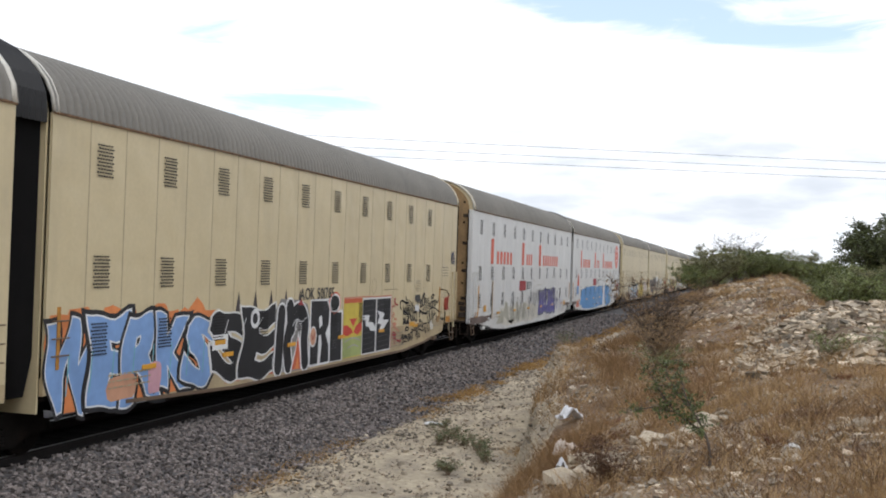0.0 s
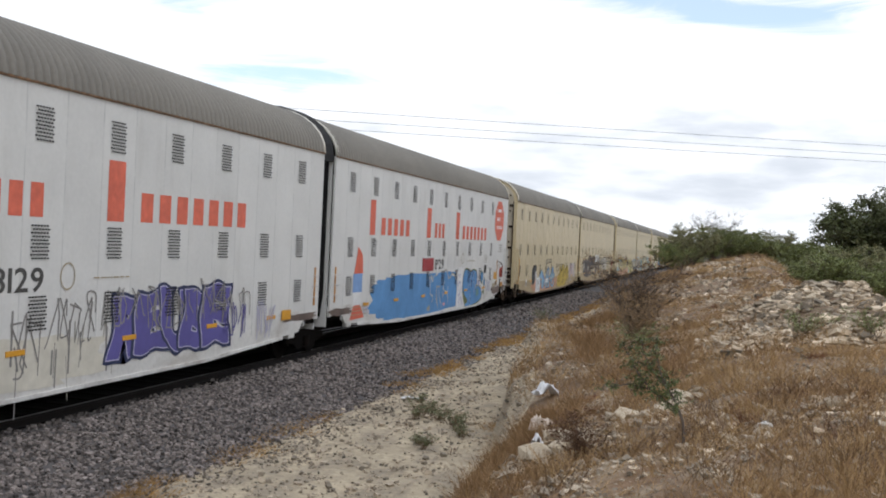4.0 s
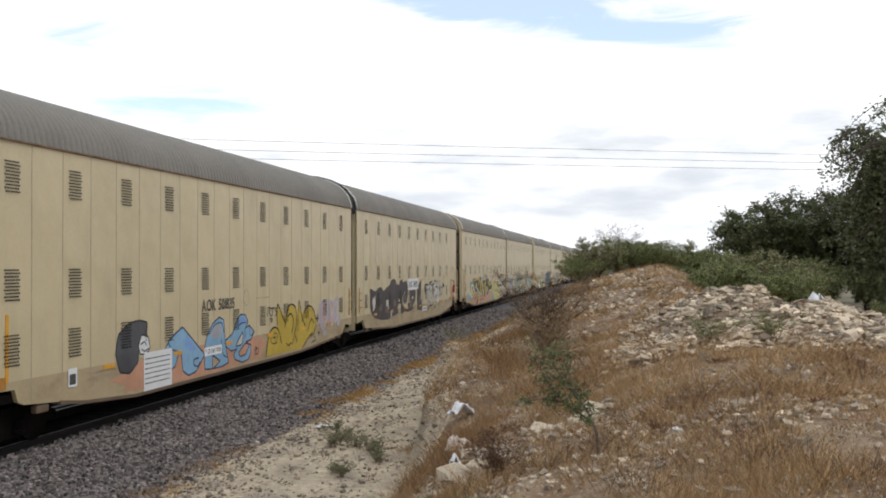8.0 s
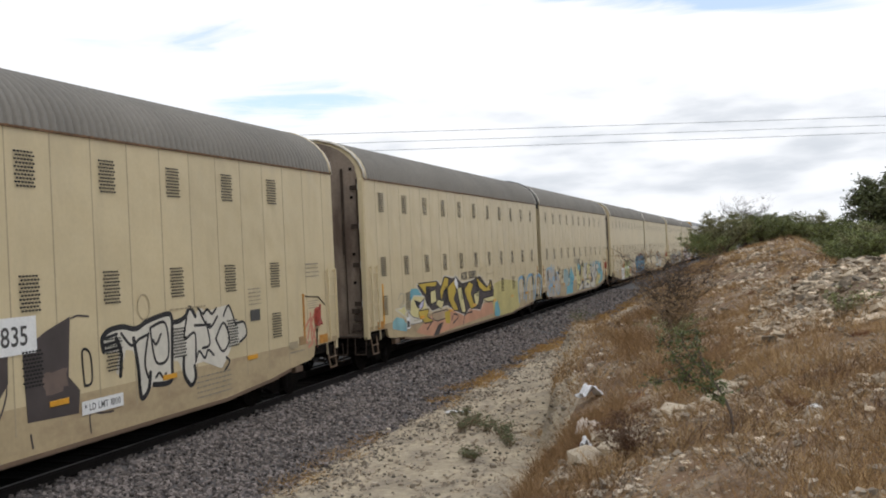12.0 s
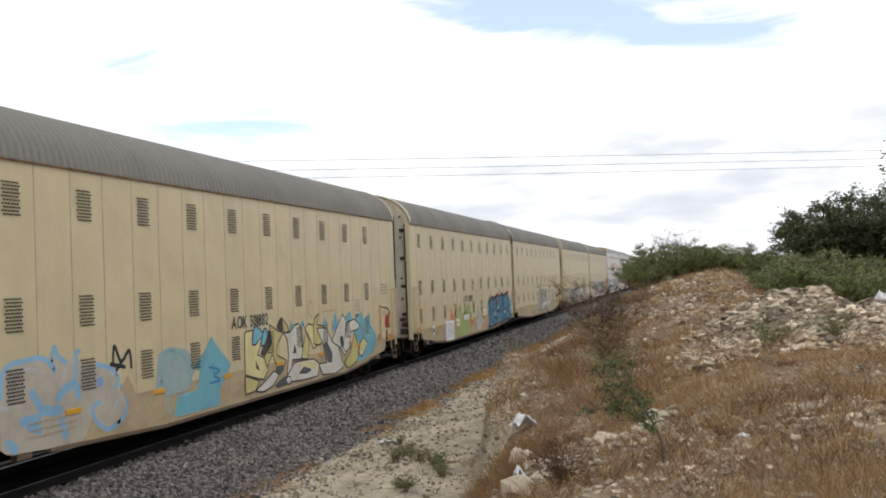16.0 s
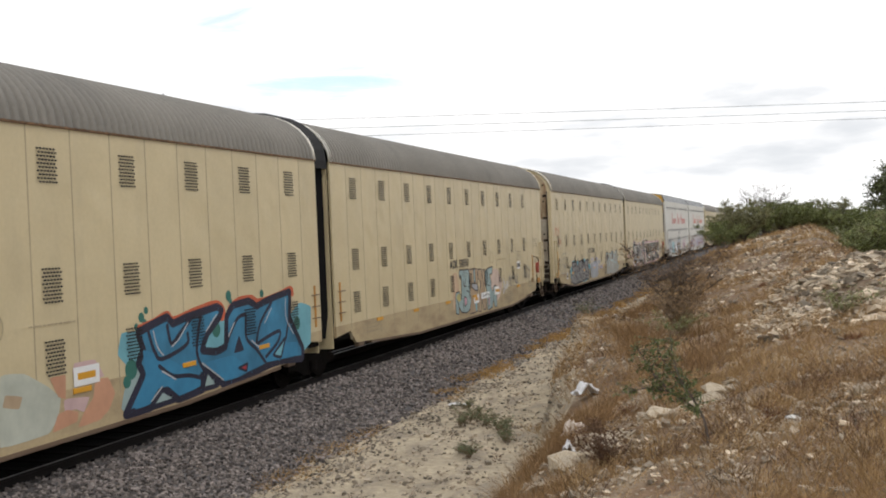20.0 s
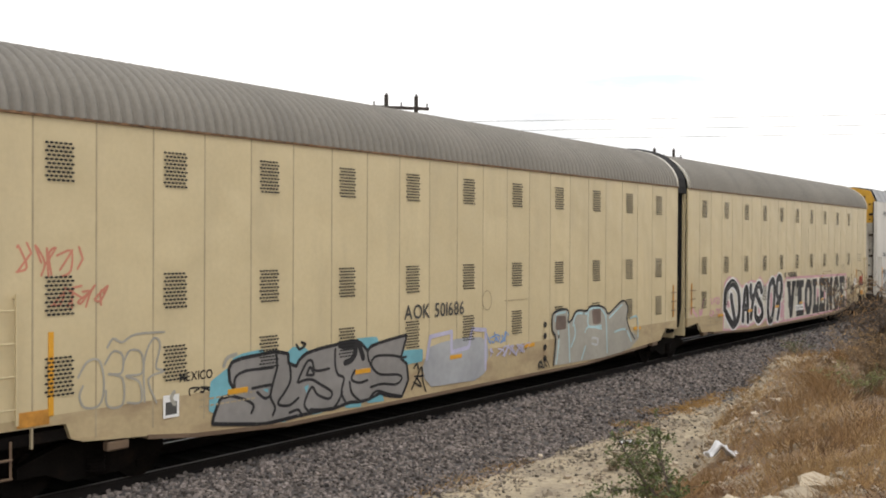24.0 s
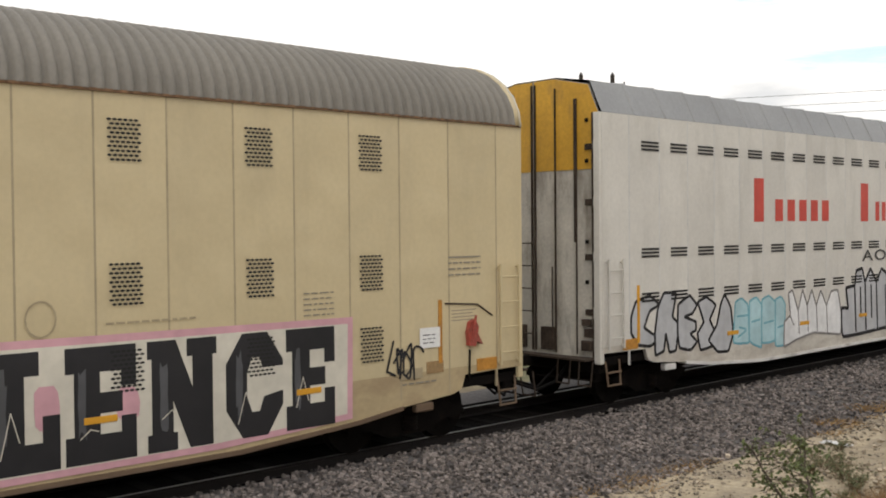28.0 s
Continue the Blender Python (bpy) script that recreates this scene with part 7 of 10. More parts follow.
    s.brush([[(7.19, 0.73), (7.83, 0.9), (7.34, 1.02), (7.08, 0.85)], [(8.34, 0.58), (8.64, 0.91), (9.51, 0.94)], [(4.53, 0.76), (5.12, 0.98)]], 0.05, [(0.0, BROWN)])
    s.cut([(12.37, 0.78), (12.65, 1.75), (14.3, 1.86), (16.63, 1.67), (16.63, 0.69), (15.04, 0.5), (13.23, 0.5)], KHAKI)
    s.cut([(12.54, 0.6), (12.66, 1.04), (13.06, 1.12), (13.42, 0.68), (13.24, 0.5)], CYAN)
    s.brush([[(2.15, 1.78), (2.37, 1.93), (2.67, 1.86), (2.51, 1.66), (2.21, 1.6)], [(2.28, 1.55), (2.73, 1.59), (2.83, 1.76)]], 0.025, [(0.0, OLIVE)])
    s.brush([[(16.65, 0.85), (16.63, 1.67), (17.28, 1.83), (17.79, 1.61), (17.5, 0.95)], [(17.87, 0.84), (18.37, 1.75), (19.43, 1.78), (19.44, 0.81)], [(19.68, 0.79), (20.17, 1.75), (21.21, 1.64), (20.84, 0.88)]], 0.13, [(0.0, DUSTY)])
    s.brush([[(16.97, 0.99), (17.15, 1.64)], [(18.61, 0.87), (18.93, 1.61)], [(20.32, 0.88), (20.66, 1.52)]], 0.12, [(0.0, CLOUD)])
    s.done("graffiti", "yellow, black and white wild-style graffiti over salmon paint")
    s = sheet(7)
    s.cut([(0.92, 1.57), (0.96, 1.89), (1.17, 2.01), (1.77, 2.05), (2.05, 1.93), (2.17, 2.16), (2.24, 2.03), (2.5, 1.91), (2.73, 2.06), (2.88, 1.81), (3.29, 1.82), (3.67, 1.71), (3.95, 1.55), (3.9, 1.37), (4.11, 1.22), (4.19, 0.98), (3.97, 0.79), (3.68, 0.71), (3.35, 0.82), (3.14, 1), (2.97, 0.73), (2.81, 0.66), (2.03, 0.67), (1.03, 0.75), (0.88, 0.85), (0.9, 1.42)], GREIGE)
    s.brush([[(0.92, 1.57), (0.96, 1.89), (1.17, 2.01), (1.46, 2.03), (1.77, 2.05), (2, 1.98), (2.18, 1.81)], [(2.18, 1.81), (2.1, 2), (2.19, 2.18), (2.26, 2.04), (2.47, 1.92)], [(3.32, 1.81), (3.68, 1.72), (3.94, 1.54), (3.84, 1.38)], [(4, 1.39), (4.18, 1.18), (4.13, 0.9), (3.68, 0.72), (3.35, 0.83), (3.16, 1.03), (3.19, 1.15), (3.37, 1.2)], [(2.71, 1.65), (2.73, 2.03), (2.83, 2.07)]], 0.085, [(0.0, DUSTY)])
    s.brush([[(1.62, 1.54), (1.77, 1.36), (1.85, 1.26), (2.29, 1.21)], [(2.25, 1.4), (2.45, 1.53), (2.7, 1.56), (2.77, 1.38)], [(1.38, 1.16), (1.73, 1.16)], [(1.51, 1.09), (1.75, 0.99)], [(2.33, 1.04), (2.4, 0.82)], [(1.06, 0.89), (1.2, 0.79)]], 0.15, [(0.0, DUSTY)])
    s.brush([[(1.5, 1.91), (1.7, 1.88)], [(2.44, 1.8), (2.4, 1.68)], [(2.82, 1.79), (2.85, 1.85)], [(3.67, 1.65), (3.78, 1.62)], [(3.88, 1.15), (3.81, 1.05)], [(0.9, 1.42), (1.08, 1.4)]], 0.06, [(0.0, SILVER)])
    s.disc(3.39, 1.52, 0.09, SKY)
    s.brush([[(3.79, 1.82), (3.84, 2.08), (4.04, 1.8), (4.3, 1.97), (4.36, 1.68)], [(3.72, 1.78), (4.14, 1.7)], [(3.89, 1.67), (4.06, 1.8)]], 0.07, [(0.0, BLACK)])
    s.cut([(3.98, 1.33), (4.22, 1.54), (4.44, 1.28), (4.61, 0.86), (4.31, 0.92), (4.15, 1.21)], TAN)
    s.cut([(5.17, 1.19), (5.29, 1.81), (5.71, 1.92), (6.41, 1.81), (6.68, 1.4), (6.31, 1.06), (5.66, 1.03)], SAGE)
    s.brush([[(5.36, 1.27), (5.49, 1.78), (5.92, 1.83), (6.35, 1.6), (6.5, 1.15)], [(5.57, 1.04), (5.64, 0.72)]], 0.06, [(0.0, MIST)])
    s.cut([(5.85, 0.62), (6, 0.97), (6.72, 1.01), (6.89, 1.37), (6.66, 1.46), (7.06, 1.7), (7.4, 1.98), (7.76, 1.71), (8.26, 1.36), (7.7, 0.9), (7.68, 0.61)], CYAN, MIST)
    s.brush([[(7.28, 1.4), (7.73, 1.3), (7.47, 1.21), (7.77, 1.1), (7.31, 1.08)], [(7.43, 1.45), (7.47, 1.27)]], 0.05, [(0.0, TEAL)])
    s.cut([(9, 1.97), (9.23, 2.01), (9.41, 2.01), (9.36, 1.71), (9.97, 1.9), (9.64, 1.47), (10.12, 1.32), (10.18, 1.06), (9.91, 0.88), (8.98, 1.09)], CREAM, BROWN)
    s.cut([(9.52, 1.34), (9.74, 1.09), (9.55, 1.16)], BROWN)
    s.cut([(9.36, 1.71), (9.47, 2.06), (9.65, 2.1), (9.99, 1.89), (9.55, 1.69)], CYAN, NAVY)
    s.cut([(9.85, 1.64), (9.97, 1.94), (10.1, 2.03), (10.45, 1.82), (10.16, 1.65)], CYAN, NAVY)
    s.cut([(10.23, 1.85), (10.41, 2.1), (10.67, 1.8), (10.8, 1.65), (10.49, 1.6), (10.13, 1.36), (9.79, 1.47)], BROWN)
    s.cut([(10.35, 2.08), (10.86, 1.91), (11.22, 1.92), (10.79, 1.62), (10.73, 1.36), (11.22, 1.21), (11.06, 0.97), (10.63, 1.19), (10.45, 1.4), (10.14, 1.14), (9.99, 1.38), (10.44, 1.66)], KHAKI, BROWN)
    s.cut([(10.75, 2.04), (11.03, 2.24), (11.23, 2.1), (11.08, 1.86), (10.82, 1.91)], BROWN)
    s.cut([(11.1, 2.2), (11.39, 2.02), (11.53, 1.88), (11.17, 1.85)], KHAKI, BROWN)
    s.cut([(10.63, 1.08), (11.11, 1.09), (10.95, 0.9), (10.7, 0.9)], CHALK)
    s.cut([(11.2, 1.85), (11.54, 1.84), (11.87, 2), (12.14, 2.02), (12.3, 1.83), (12.34, 1.16), (11.66, 1.16), (11.61, 0.84), (11.32, 0.88), (11.43, 1.28), (11.4, 1.64)], CLOUD, BROWN)
    s.cut([(11.72, 1.33), (11.84, 1.55), (11.94, 1.32)], BROWN)
    s.cut([(12.24, 1.17), (12.49, 1.62), (12.63, 1.8), (12.81, 1.49), (12.68, 1.12), (12.41, 1.13)], KHAKI, BROWN)
    s.cut([(12.55, 1.88), (12.82, 1.98), (13.1, 1.93), (13.21, 1.95), (13.37, 1.43), (13.1, 1.34), (12.89, 1.58)], CREAM, BROWN)
    s.cut([(13.14, 1.91), (13.23, 2.1), (13.54, 2.21), (13.43, 1.93), (13.92, 1.85), (13.85, 1.46), (13.45, 1.4), (13.14, 1.46)], KHAKI, BROWN)
    s.cut([(11.1, 0.68), (11.4, 0.88), (11.81, 1.09), (12.5, 1.09), (13.08, 1.07), (13.45, 0.92), (13.31, 0.62), (12.46, 0.61)], CLOUD, BROWN)
    s.cut([(11.97, 1), (12.67, 1.06), (13.34, 0.93), (13.21, 0.8), (12.66, 0.91)], CREAM)
    s.cut([(12.1, 0.81), (12.4, 0.92), (12.87, 0.82), (12.58, 0.77)], CHALK, BROWN)
    s.cut([(13.38, 1.83), (14.08, 1.8), (14.48, 1.42), (14.84, 1.39), (15.36, 0.67), (14.64, 0.55), (13.71, 0.62), (13.49, 0.91), (14.06, 0.9), (13.81, 1.39)], CLOUD, BROWN)
    s.cut([(13.87, 1.38), (14.1, 1.41), (14.46, 1.1), (14.4, 0.88), (14.13, 0.93)], CHALK, BROWN)
    s.cut([(14.48, 1.42), (14.96, 1.81), (15.4, 2.1), (15.7, 1.92), (15.55, 1.48), (16.03, 1.27), (15.51, 0.98), (15.1, 1.23)], CLOUD, BROWN)
    s.cut([(15.12, 1.47), (15.36, 1.53), (15.43, 1.27), (15.26, 1.18)], CHALK)
    s.cut([(16.44, 1.87), (16.82, 2), (17.08, 2.1), (17.28, 1.87), (17.88, 2.03), (17.91, 1.7), (18.43, 1.35), (18.21, 0.92), (17.44, 0.76), (16.6, 0.71), (16.92, 1.18), (16.35, 1.47)], CYAN, MIST)
    s.cut([(17.01, 1.65), (17.39, 1.74), (17.87, 1.58), (17.73, 1.34), (17.21, 1.37)], MIST)
    s.cut([(15.8, 1.86), (16.44, 1.92), (16.91, 1.72), (16.63, 1.61), (16.03, 1.59), (15.92, 1.16), (15.61, 1.06), (15.38, 1.22)], CLOUD, BROWN)
    s.cut([(15.44, 0.75), (15.98, 1.04), (16.41, 1.52), (16.72, 1.08), (16.55, 0.72), (15.82, 0.58)], KHAKI, BROWN)
    s.cut([(16.73, 0.94), (16.92, 1.24), (17.21, 1.34), (17.57, 1.16), (17.02, 0.81)], CREAM, BROWN)
    s.cut([(11.54, 1.9), (11.64, 2.12), (11.75, 1.95)], CYAN)
    s.cut([(12.27, 1.96), (12.39, 2.1), (12.53, 1.92)], CYAN)
    s.cut([(13.82, 1.88), (14, 2.1), (14.15, 1.88)], CYAN)
    s.cut([(14.53, 1.71), (14.81, 2.16), (14.99, 1.84)], CYAN, SKY)
    s.cut([(15.58, 1.9), (15.79, 2.08), (16.05, 2.18), (16.21, 1.94)], CYAN)
    s.cut([(8.95, 1.04), (9.41, 0.94), (9.66, 0.86), (9.43, 0.68), (8.95, 0.66)], KHAKI, BROWN)
    s.cut([(9.47, 0.67), (10.09, 0.87), (10.51, 1.01), (10.76, 0.89), (10.41, 0.68), (9.87, 0.61)], CLOUD, BROWN)
    s.cut([(10.55, 0.69), (11.17, 0.83), (11.25, 0.62), (10.74, 0.6)], CHALK)
    s.cut([(11.21, 0.71), (11.29, 0.8), (11.48, 0.78), (11.53, 0.66), (11.37, 0.6)], CLOUD, BROWN)
    s.done("graffiti", "pale yellow and white graffiti with light blue points")
    number(7, "AOK 501882", 8.35, 2.1)
    number(8, "AOK 501590", 8.25, 1.97)
    s = sheet(8)
    s.blob(4.4, 6.2, 0.6, 1.2, TAN, 100, 20)
    s.poly([(5.4, 0.7), (6.9, 0.7), (6.9, 1.85), (6.3, 1.4), (5.9, 1.8)], ORANGE)
    s.blob(6.4, 10.0, 0.55, 1.55, GREEN, 101, 24, 0.1)
    s.poly([(6.9, 1.2), (8.0, 1.2), (7.8, 1.95), (7.2, 1.75)], GREEN)
    s.poly([(8.3, 1.3), (9.9, 1.2), (9.5, 1.9), (8.9, 1.8)], GREEN)
    s.poly([(9.5, 0.75), (10.3, 1.1), (9.6, 1.25)], RED_F)
    s.cut([(11.04, 1.57), (11.49, 1.54), (11.95, 1.29), (12.18, 1.1), (12.11, 0.84), (11.9, 0.65), (10.98, 0.65)], PALE_SAGE)
    s.cut([(11.12, 1.31), (11.42, 1.24), (11.35, 1.09), (11.06, 1.16)], TAN)
    s.cut([(11.98, 1.41), (12.3, 1.41), (12.28, 1.08), (12.13, 1.13)], SALMON)
    s.cut([(12.5, 1.55), (12.96, 1.55), (13.16, 1.28), (12.88, 1.26), (12.46, 1.38)], BLUSH_PINK)
    s.cut([(12.33, 1.07), (12.8, 1.02), (12.66, 0.82), (12.49, 0.89), (12.26, 0.89), (12.24, 1.05)], BLUSH_PINK)
    s.cut([(12.11, 0.88), (12.31, 0.91), (12.54, 0.84), (12.5, 0.71), (11.99, 0.65)], SALMON)
    s.cut([(12.95, 1.24), (13.25, 1.24), (13.4, 0.98), (13.25, 0.76), (13.02, 0.64), (12.53, 0.62), (12.67, 0.82), (12.89, 1)], SALMON)
    s.cut([(13.51, 1.55), (13.63, 1.87), (14.08, 1.86), (14.16, 1.55), (14.01, 1.35), (13.73, 1.35)], CYAN)
    s.cut([(13.54, 0.71), (13.63, 0.98), (13.93, 1.32), (14.14, 1.21), (13.94, 0.94), (13.67, 0.64)], SAGE)
    s.cut([(15.85, 1.3), (16.1, 1.7), (16.66, 1.8), (16.76, 1.29), (16.33, 1.23)], CYAN)
    s.cut([(19.26, 1.67), (19.72, 1.89), (20.22, 1.76), (20.15, 1.01), (19.74, 0.86)], CYAN)
    s.disc(13.83, 1.28, 0.16, DEEP_GREEN)
    s.disc(13.71, 1.1, 0.1, DEEP_GREEN)
    s.disc(14.15, 2.07, 0.08, DEEP_GREEN)
    s.disc(14.28, 2.17, 0.06, DEEP_GREEN)
    s.disc(14.23, 1.98, 0.06, DEEP_GREEN)
    s.disc(16.84, 2.23, 0.1, DEEP_GREEN)
    s.disc(16.9, 2.13, 0.06, DEEP_GREEN)
    s.disc(18.09, 2.19, 0.08, DEEP_GREEN)
    s.disc(19.55, 1.47, 0.14, DEEP_GREEN)
    s.disc(19.36, 1.38, 0.08, DEEP_GREEN)
    s.disc(16.37, 1.65, 0.14, DEEP_GREEN)
    s.disc(14.01, 1.93, 0.06, DEEP_GREEN)
    s.brush([[(14.08, 1.9), (14.49, 1.97), (14.86, 2.06), (15.04, 1.95), (15.69, 2.05), (16.41, 2.12), (16.65, 1.97), (16.59, 1.84)], [(16.85, 1.99), (17.17, 2.12), (17.68, 2.13), (17.97, 2.04), (18.77, 2.12), (19.31, 2.21), (19.39, 2.1)]], 0.12, [(0.0, FLAME)])
    s.cut([(13.64, 0.61), (13.94, 0.94), (14.13, 1.16), (14.02, 1.35), (14.16, 1.55), (14.06, 1.84), (14.84, 2.01), (15.02, 1.89), (15.43, 1.96), (16.4, 2.06), (16.58, 1.99), (16.5, 1.87), (16.07, 1.61), (15.88, 1.34), (16.33, 1.26), (16.67, 1.32), (16.74, 1.84), (16.98, 2.04), (17.57, 2.08), (17.87, 1.96), (18.07, 2), (18.66, 2.09), (19.27, 2.14), (19.22, 1.62), (19.75, 0.94), (19.7, 0.71), (18.88, 0.77), (18.31, 0.76), (17.55, 0.68), (17.04, 0.62), (16.56, 0.62), (16.3, 0.81), (16.02, 0.98), (15.81, 0.87), (15.84, 0.66), (15.08, 0.61), (14.8, 0.84), (14.55, 0.82), (14.31, 0.61), (13.81, 0.6)], AZURE, INK, 0.14)
    s.cut([(14.16, 1.55), (14.97, 1.27), (15.44, 1.03), (15.77, 0.89), (15.76, 0.72), (15.12, 0.66), (14.82, 0.86), (14.52, 0.87), (14.28, 0.66), (13.88, 0.65), (14.2, 1.11)], TEAL)
    s.cut([(15.96, 1.1), (16.89, 1.12), (17.46, 0.8), (16.56, 0.7)], TEAL)
    s.cut([(18.34, 1.16), (19.51, 1.08), (19.49, 0.8), (18.2, 0.83)], TEAL)
    s.brush([[(14.32, 1.82), (14.47, 1.48), (14.68, 1.34), (15.39, 1.49), (15.44, 1.68)], [(14.85, 1.87), (14.95, 1.56), (15.2, 1.7), (15.55, 1.91)], [(14.58, 1.23), (14.95, 1.02), (15.43, 0.96), (15.78, 0.87)], [(15.87, 1.94), (15.71, 1.41), (15.79, 1.12), (15.97, 0.96)], [(16.69, 1.32), (16.84, 1.53), (17.14, 1.79), (17.43, 1.84)], [(17.44, 1.8), (17.43, 1.39), (17.8, 1.12), (18.15, 0.81)], [(17.79, 1.23), (17.99, 1.62), (18.46, 1.98)], [(17.86, 1.24), (18.36, 1.34), (18.77, 1.38), (18.66, 1.17), (18.16, 0.94)], [(19.2, 1.62), (19.02, 1.22)]], 0.075, [(0.0, INK)])
    s.cut([(16.95, 1.16), (17.15, 1.46), (17.31, 1.17)], INK)
    s.cut([(17.1, 0.86), (17.42, 0.9), (17.37, 0.77)], MAROON, INK, 0.05)
    s.cut([(14.32, 0.6), (14.64, 0.83), (15.05, 0.62)], SAGE, INK, 0.09)
    s.cut([(15.85, 0.66), (16.02, 0.95), (16.34, 0.66)], SAGE, INK, 0.09)
    s.cut([(18.46, 0.94), (18.99, 1.22), (18.77, 0.86)], CYAN, INK, 0.06)
    s.brush([[(14.45, 1.82), (14.55, 1.55), (14.7, 1.4)], [(14.96, 1.51), (15.19, 1.63), (15.46, 1.86)], [(16.03, 1.66), (16.39, 1.92)], [(15.86, 1.11), (16.3, 0.86), (16.53, 0.72)], [(16.78, 1.49), (17, 1.72)], [(14.65, 1.14), (15.03, 0.95)], [(14.32, 0.7), (14.63, 0.89)], [(18.16, 1.61), (18.45, 1.87)], [(19.07, 2.02), (19.06, 1.63), (19.35, 1.27)], [(17.61, 1.32), (17.89, 1.16)]], 0.028, [(0.0, SILVER)])
    s.done("graffiti", "deep blue graffiti edged in red, with green and salmon patches")
    notice(8, 4.85, 6.3, 0.5, 1.3, 8)
    plate(8, 7.05, 1.17)
    plate(8, 8.75, 1.3, text="* LD LMT 111100")
    plate(8, 12.75, 1.35)
    s = sheet(9)
    s.cut([(8.58, 0.83), (8.6, 1.97), (9.02, 1.99), (9.24, 1.5), (9.01, 1.27)], FLESH)
    s.cut([(12.79, 1.57), (13.16, 1.95), (13.78, 1.89), (14.29, 1.4), (14.01, 0.98), (13.49, 0.79), (12.89, 1.13)], BLUSH)
    s.cut([(10.27, 0.62), (10.32, 1.3), (10.44, 1.43), (10.27, 1.83), (10.34, 2.03), (10.52, 2.04), (10.7, 2.06), (11.21, 2.03), (11.29, 1.66), (11.2, 1.55), (11.31, 1.31), (11.11, 1.21), (11.14, 0.65)], TAN, BROWN)
    s.cut([(10.79, 2.01), (10.97, 2.03), (10.99, 1.62), (10.82, 1.62)], SAGE, BROWN)
    s.cut([(10.87, 0.95), (11.09, 0.96), (11.06, 0.66), (10.9, 0.67)], MIST)
    s.cut([(10.55, 1.58), (11.15, 1.53), (11.21, 1.32), (10.91, 1.34), (10.64, 1.43)], HAZE, BROWN)
    s.cut([(11.31, 2), (11.67, 2), (11.81, 1.66), (11.81, 1.95), (12.09, 1.97), (12.13, 1.4), (11.94, 1.17), (12.16, 0.75), (12.11, 0.63), (11.82, 0.64), (11.63, 1.03), (11.53, 0.61), (11.28, 0.62), (11.33, 1.18), (11.55, 1.5), (11.29, 1.73)], TAN, BROWN)
    s.brush([[(11.55, 1.63), (11.62, 1.53), (11.49, 1.36)], [(11.82, 1.6), (11.9, 1.49), (11.79, 1.28)], [(11.62, 1.01), (11.73, 0.82)]], 0.035, [(0.0, BROWN)])
    s.cut([(12.11, 1.88), (12.4, 1.98), (13.05, 2.03), (13.02, 1.79), (12.71, 1.77), (12.86, 1.47), (12.8, 1.35), (13.01, 1.15), (13.14, 1.34), (13.46, 1.33), (13.47, 0.62), (13.18, 0.62), (13.06, 0.86), (12.88, 0.62), (12.3, 0.58), (12.26, 1.14), (12.16, 1.43)], SAGE, BROWN)
    s.cut([(12.43, 1.02), (12.59, 1.05), (12.55, 0.77), (12.42, 0.69)], PINK, BROWN)
    s.brush([[(12.68, 1.76), (12.65, 1.4), (12.47, 1.42)], [(13.13, 1.06), (13.03, 0.82)], [(12.46, 1.93), (12.42, 1.52)]], 0.035, [(0.0, BROWN)])
    s.cut([(8.8, 1.29), (8.87, 1.38), (9.2, 1.4), (9.4, 1.16), (9.46, 1.86), (9.27, 1.82), (9.23, 1.97), (9.32, 2.08), (9.71, 2.06), (9.73, 1.83), (9.79, 2.06), (10.22, 2.06), (10.3, 1.85), (10.32, 1.34), (10.42, 1.09), (10.24, 0.77), (9.93, 0.68), (9.39, 0.74), (9.15, 0.91), (9.09, 0.7), (8.8, 0.76)], SAGE, BROWN)
    s.cut([(8.9, 1.28), (9.2, 1.34), (9.35, 1.13), (9.16, 1.08), (8.94, 1.18)], KHAKI)
    s.cut([(9.71, 1.22), (9.93, 1.15), (9.94, 0.97), (9.73, 0.9)], PINK, BROWN)
    s.brush([[(9.75, 1.55), (9.95, 1.82), (9.96, 2.07)], [(9.59, 1.98), (9.69, 1.6), (9.78, 1.53), (9.95, 1.53)], [(9.29, 1.85), (9.35, 1.9), (9.41, 1.84), (9.36, 1.78)], [(9.94, 1.39), (10.2, 1.32), (10.29, 1.13)], [(9.57, 1.18), (9.59, 0.76)], [(8.94, 1.15), (9.08, 0.99), (9.11, 0.79)]], 0.04, [(0.0, BROWN)])
    s.brush([[(9.65, 2), (9.64, 1.78)], [(10.25, 1.96), (10.25, 1.49)], [(10.32, 1.05), (10.25, 0.85)]], 0.05, [(0.0, ICE)])
    s.wild(14.4, 15.1, 1.0, 1.5, [CLOUD], LILAC, 115, 2, 0.06, 0.01)
    s.tag(15.2, 16.6, 1.2, 1.6, GREY, 116, 0.03, 5)
    s.tag(17.3, 18.4, 1.35, 1.8, GREY, 117, 0.025, 5)
    s.done("graffiti", "sage and tan graffiti with dark outlines")
    s = sheet(9, 1)
    s.rect(16.48, 16.94, 1.8, 2.08, M["notice"])
    s.rect(16.53, 16.7, 1.86, 2.02, M["letter"])
    s.rect(16.72, 16.89, 1.86, 2.02, M["letter"])
    s.done("plate", "white plate with two black squares")
    number(9, "AOK 501590", 8.35, 2.15)
    plate(9, 11.0, 1.05)
    plate(9, 12.05, 1.1, text="* LD LMT 111100")
    plate(9, 13.5, 1.17)
    s = sheet(10)
    s.tag(0.55, 1.5, 2.95, 3.35, SCRAWL, 120, 0.03, 5)
    s.tag(1.0, 1.9, 2.55, 2.8, SCRAWL, 121, 0.03, 4)
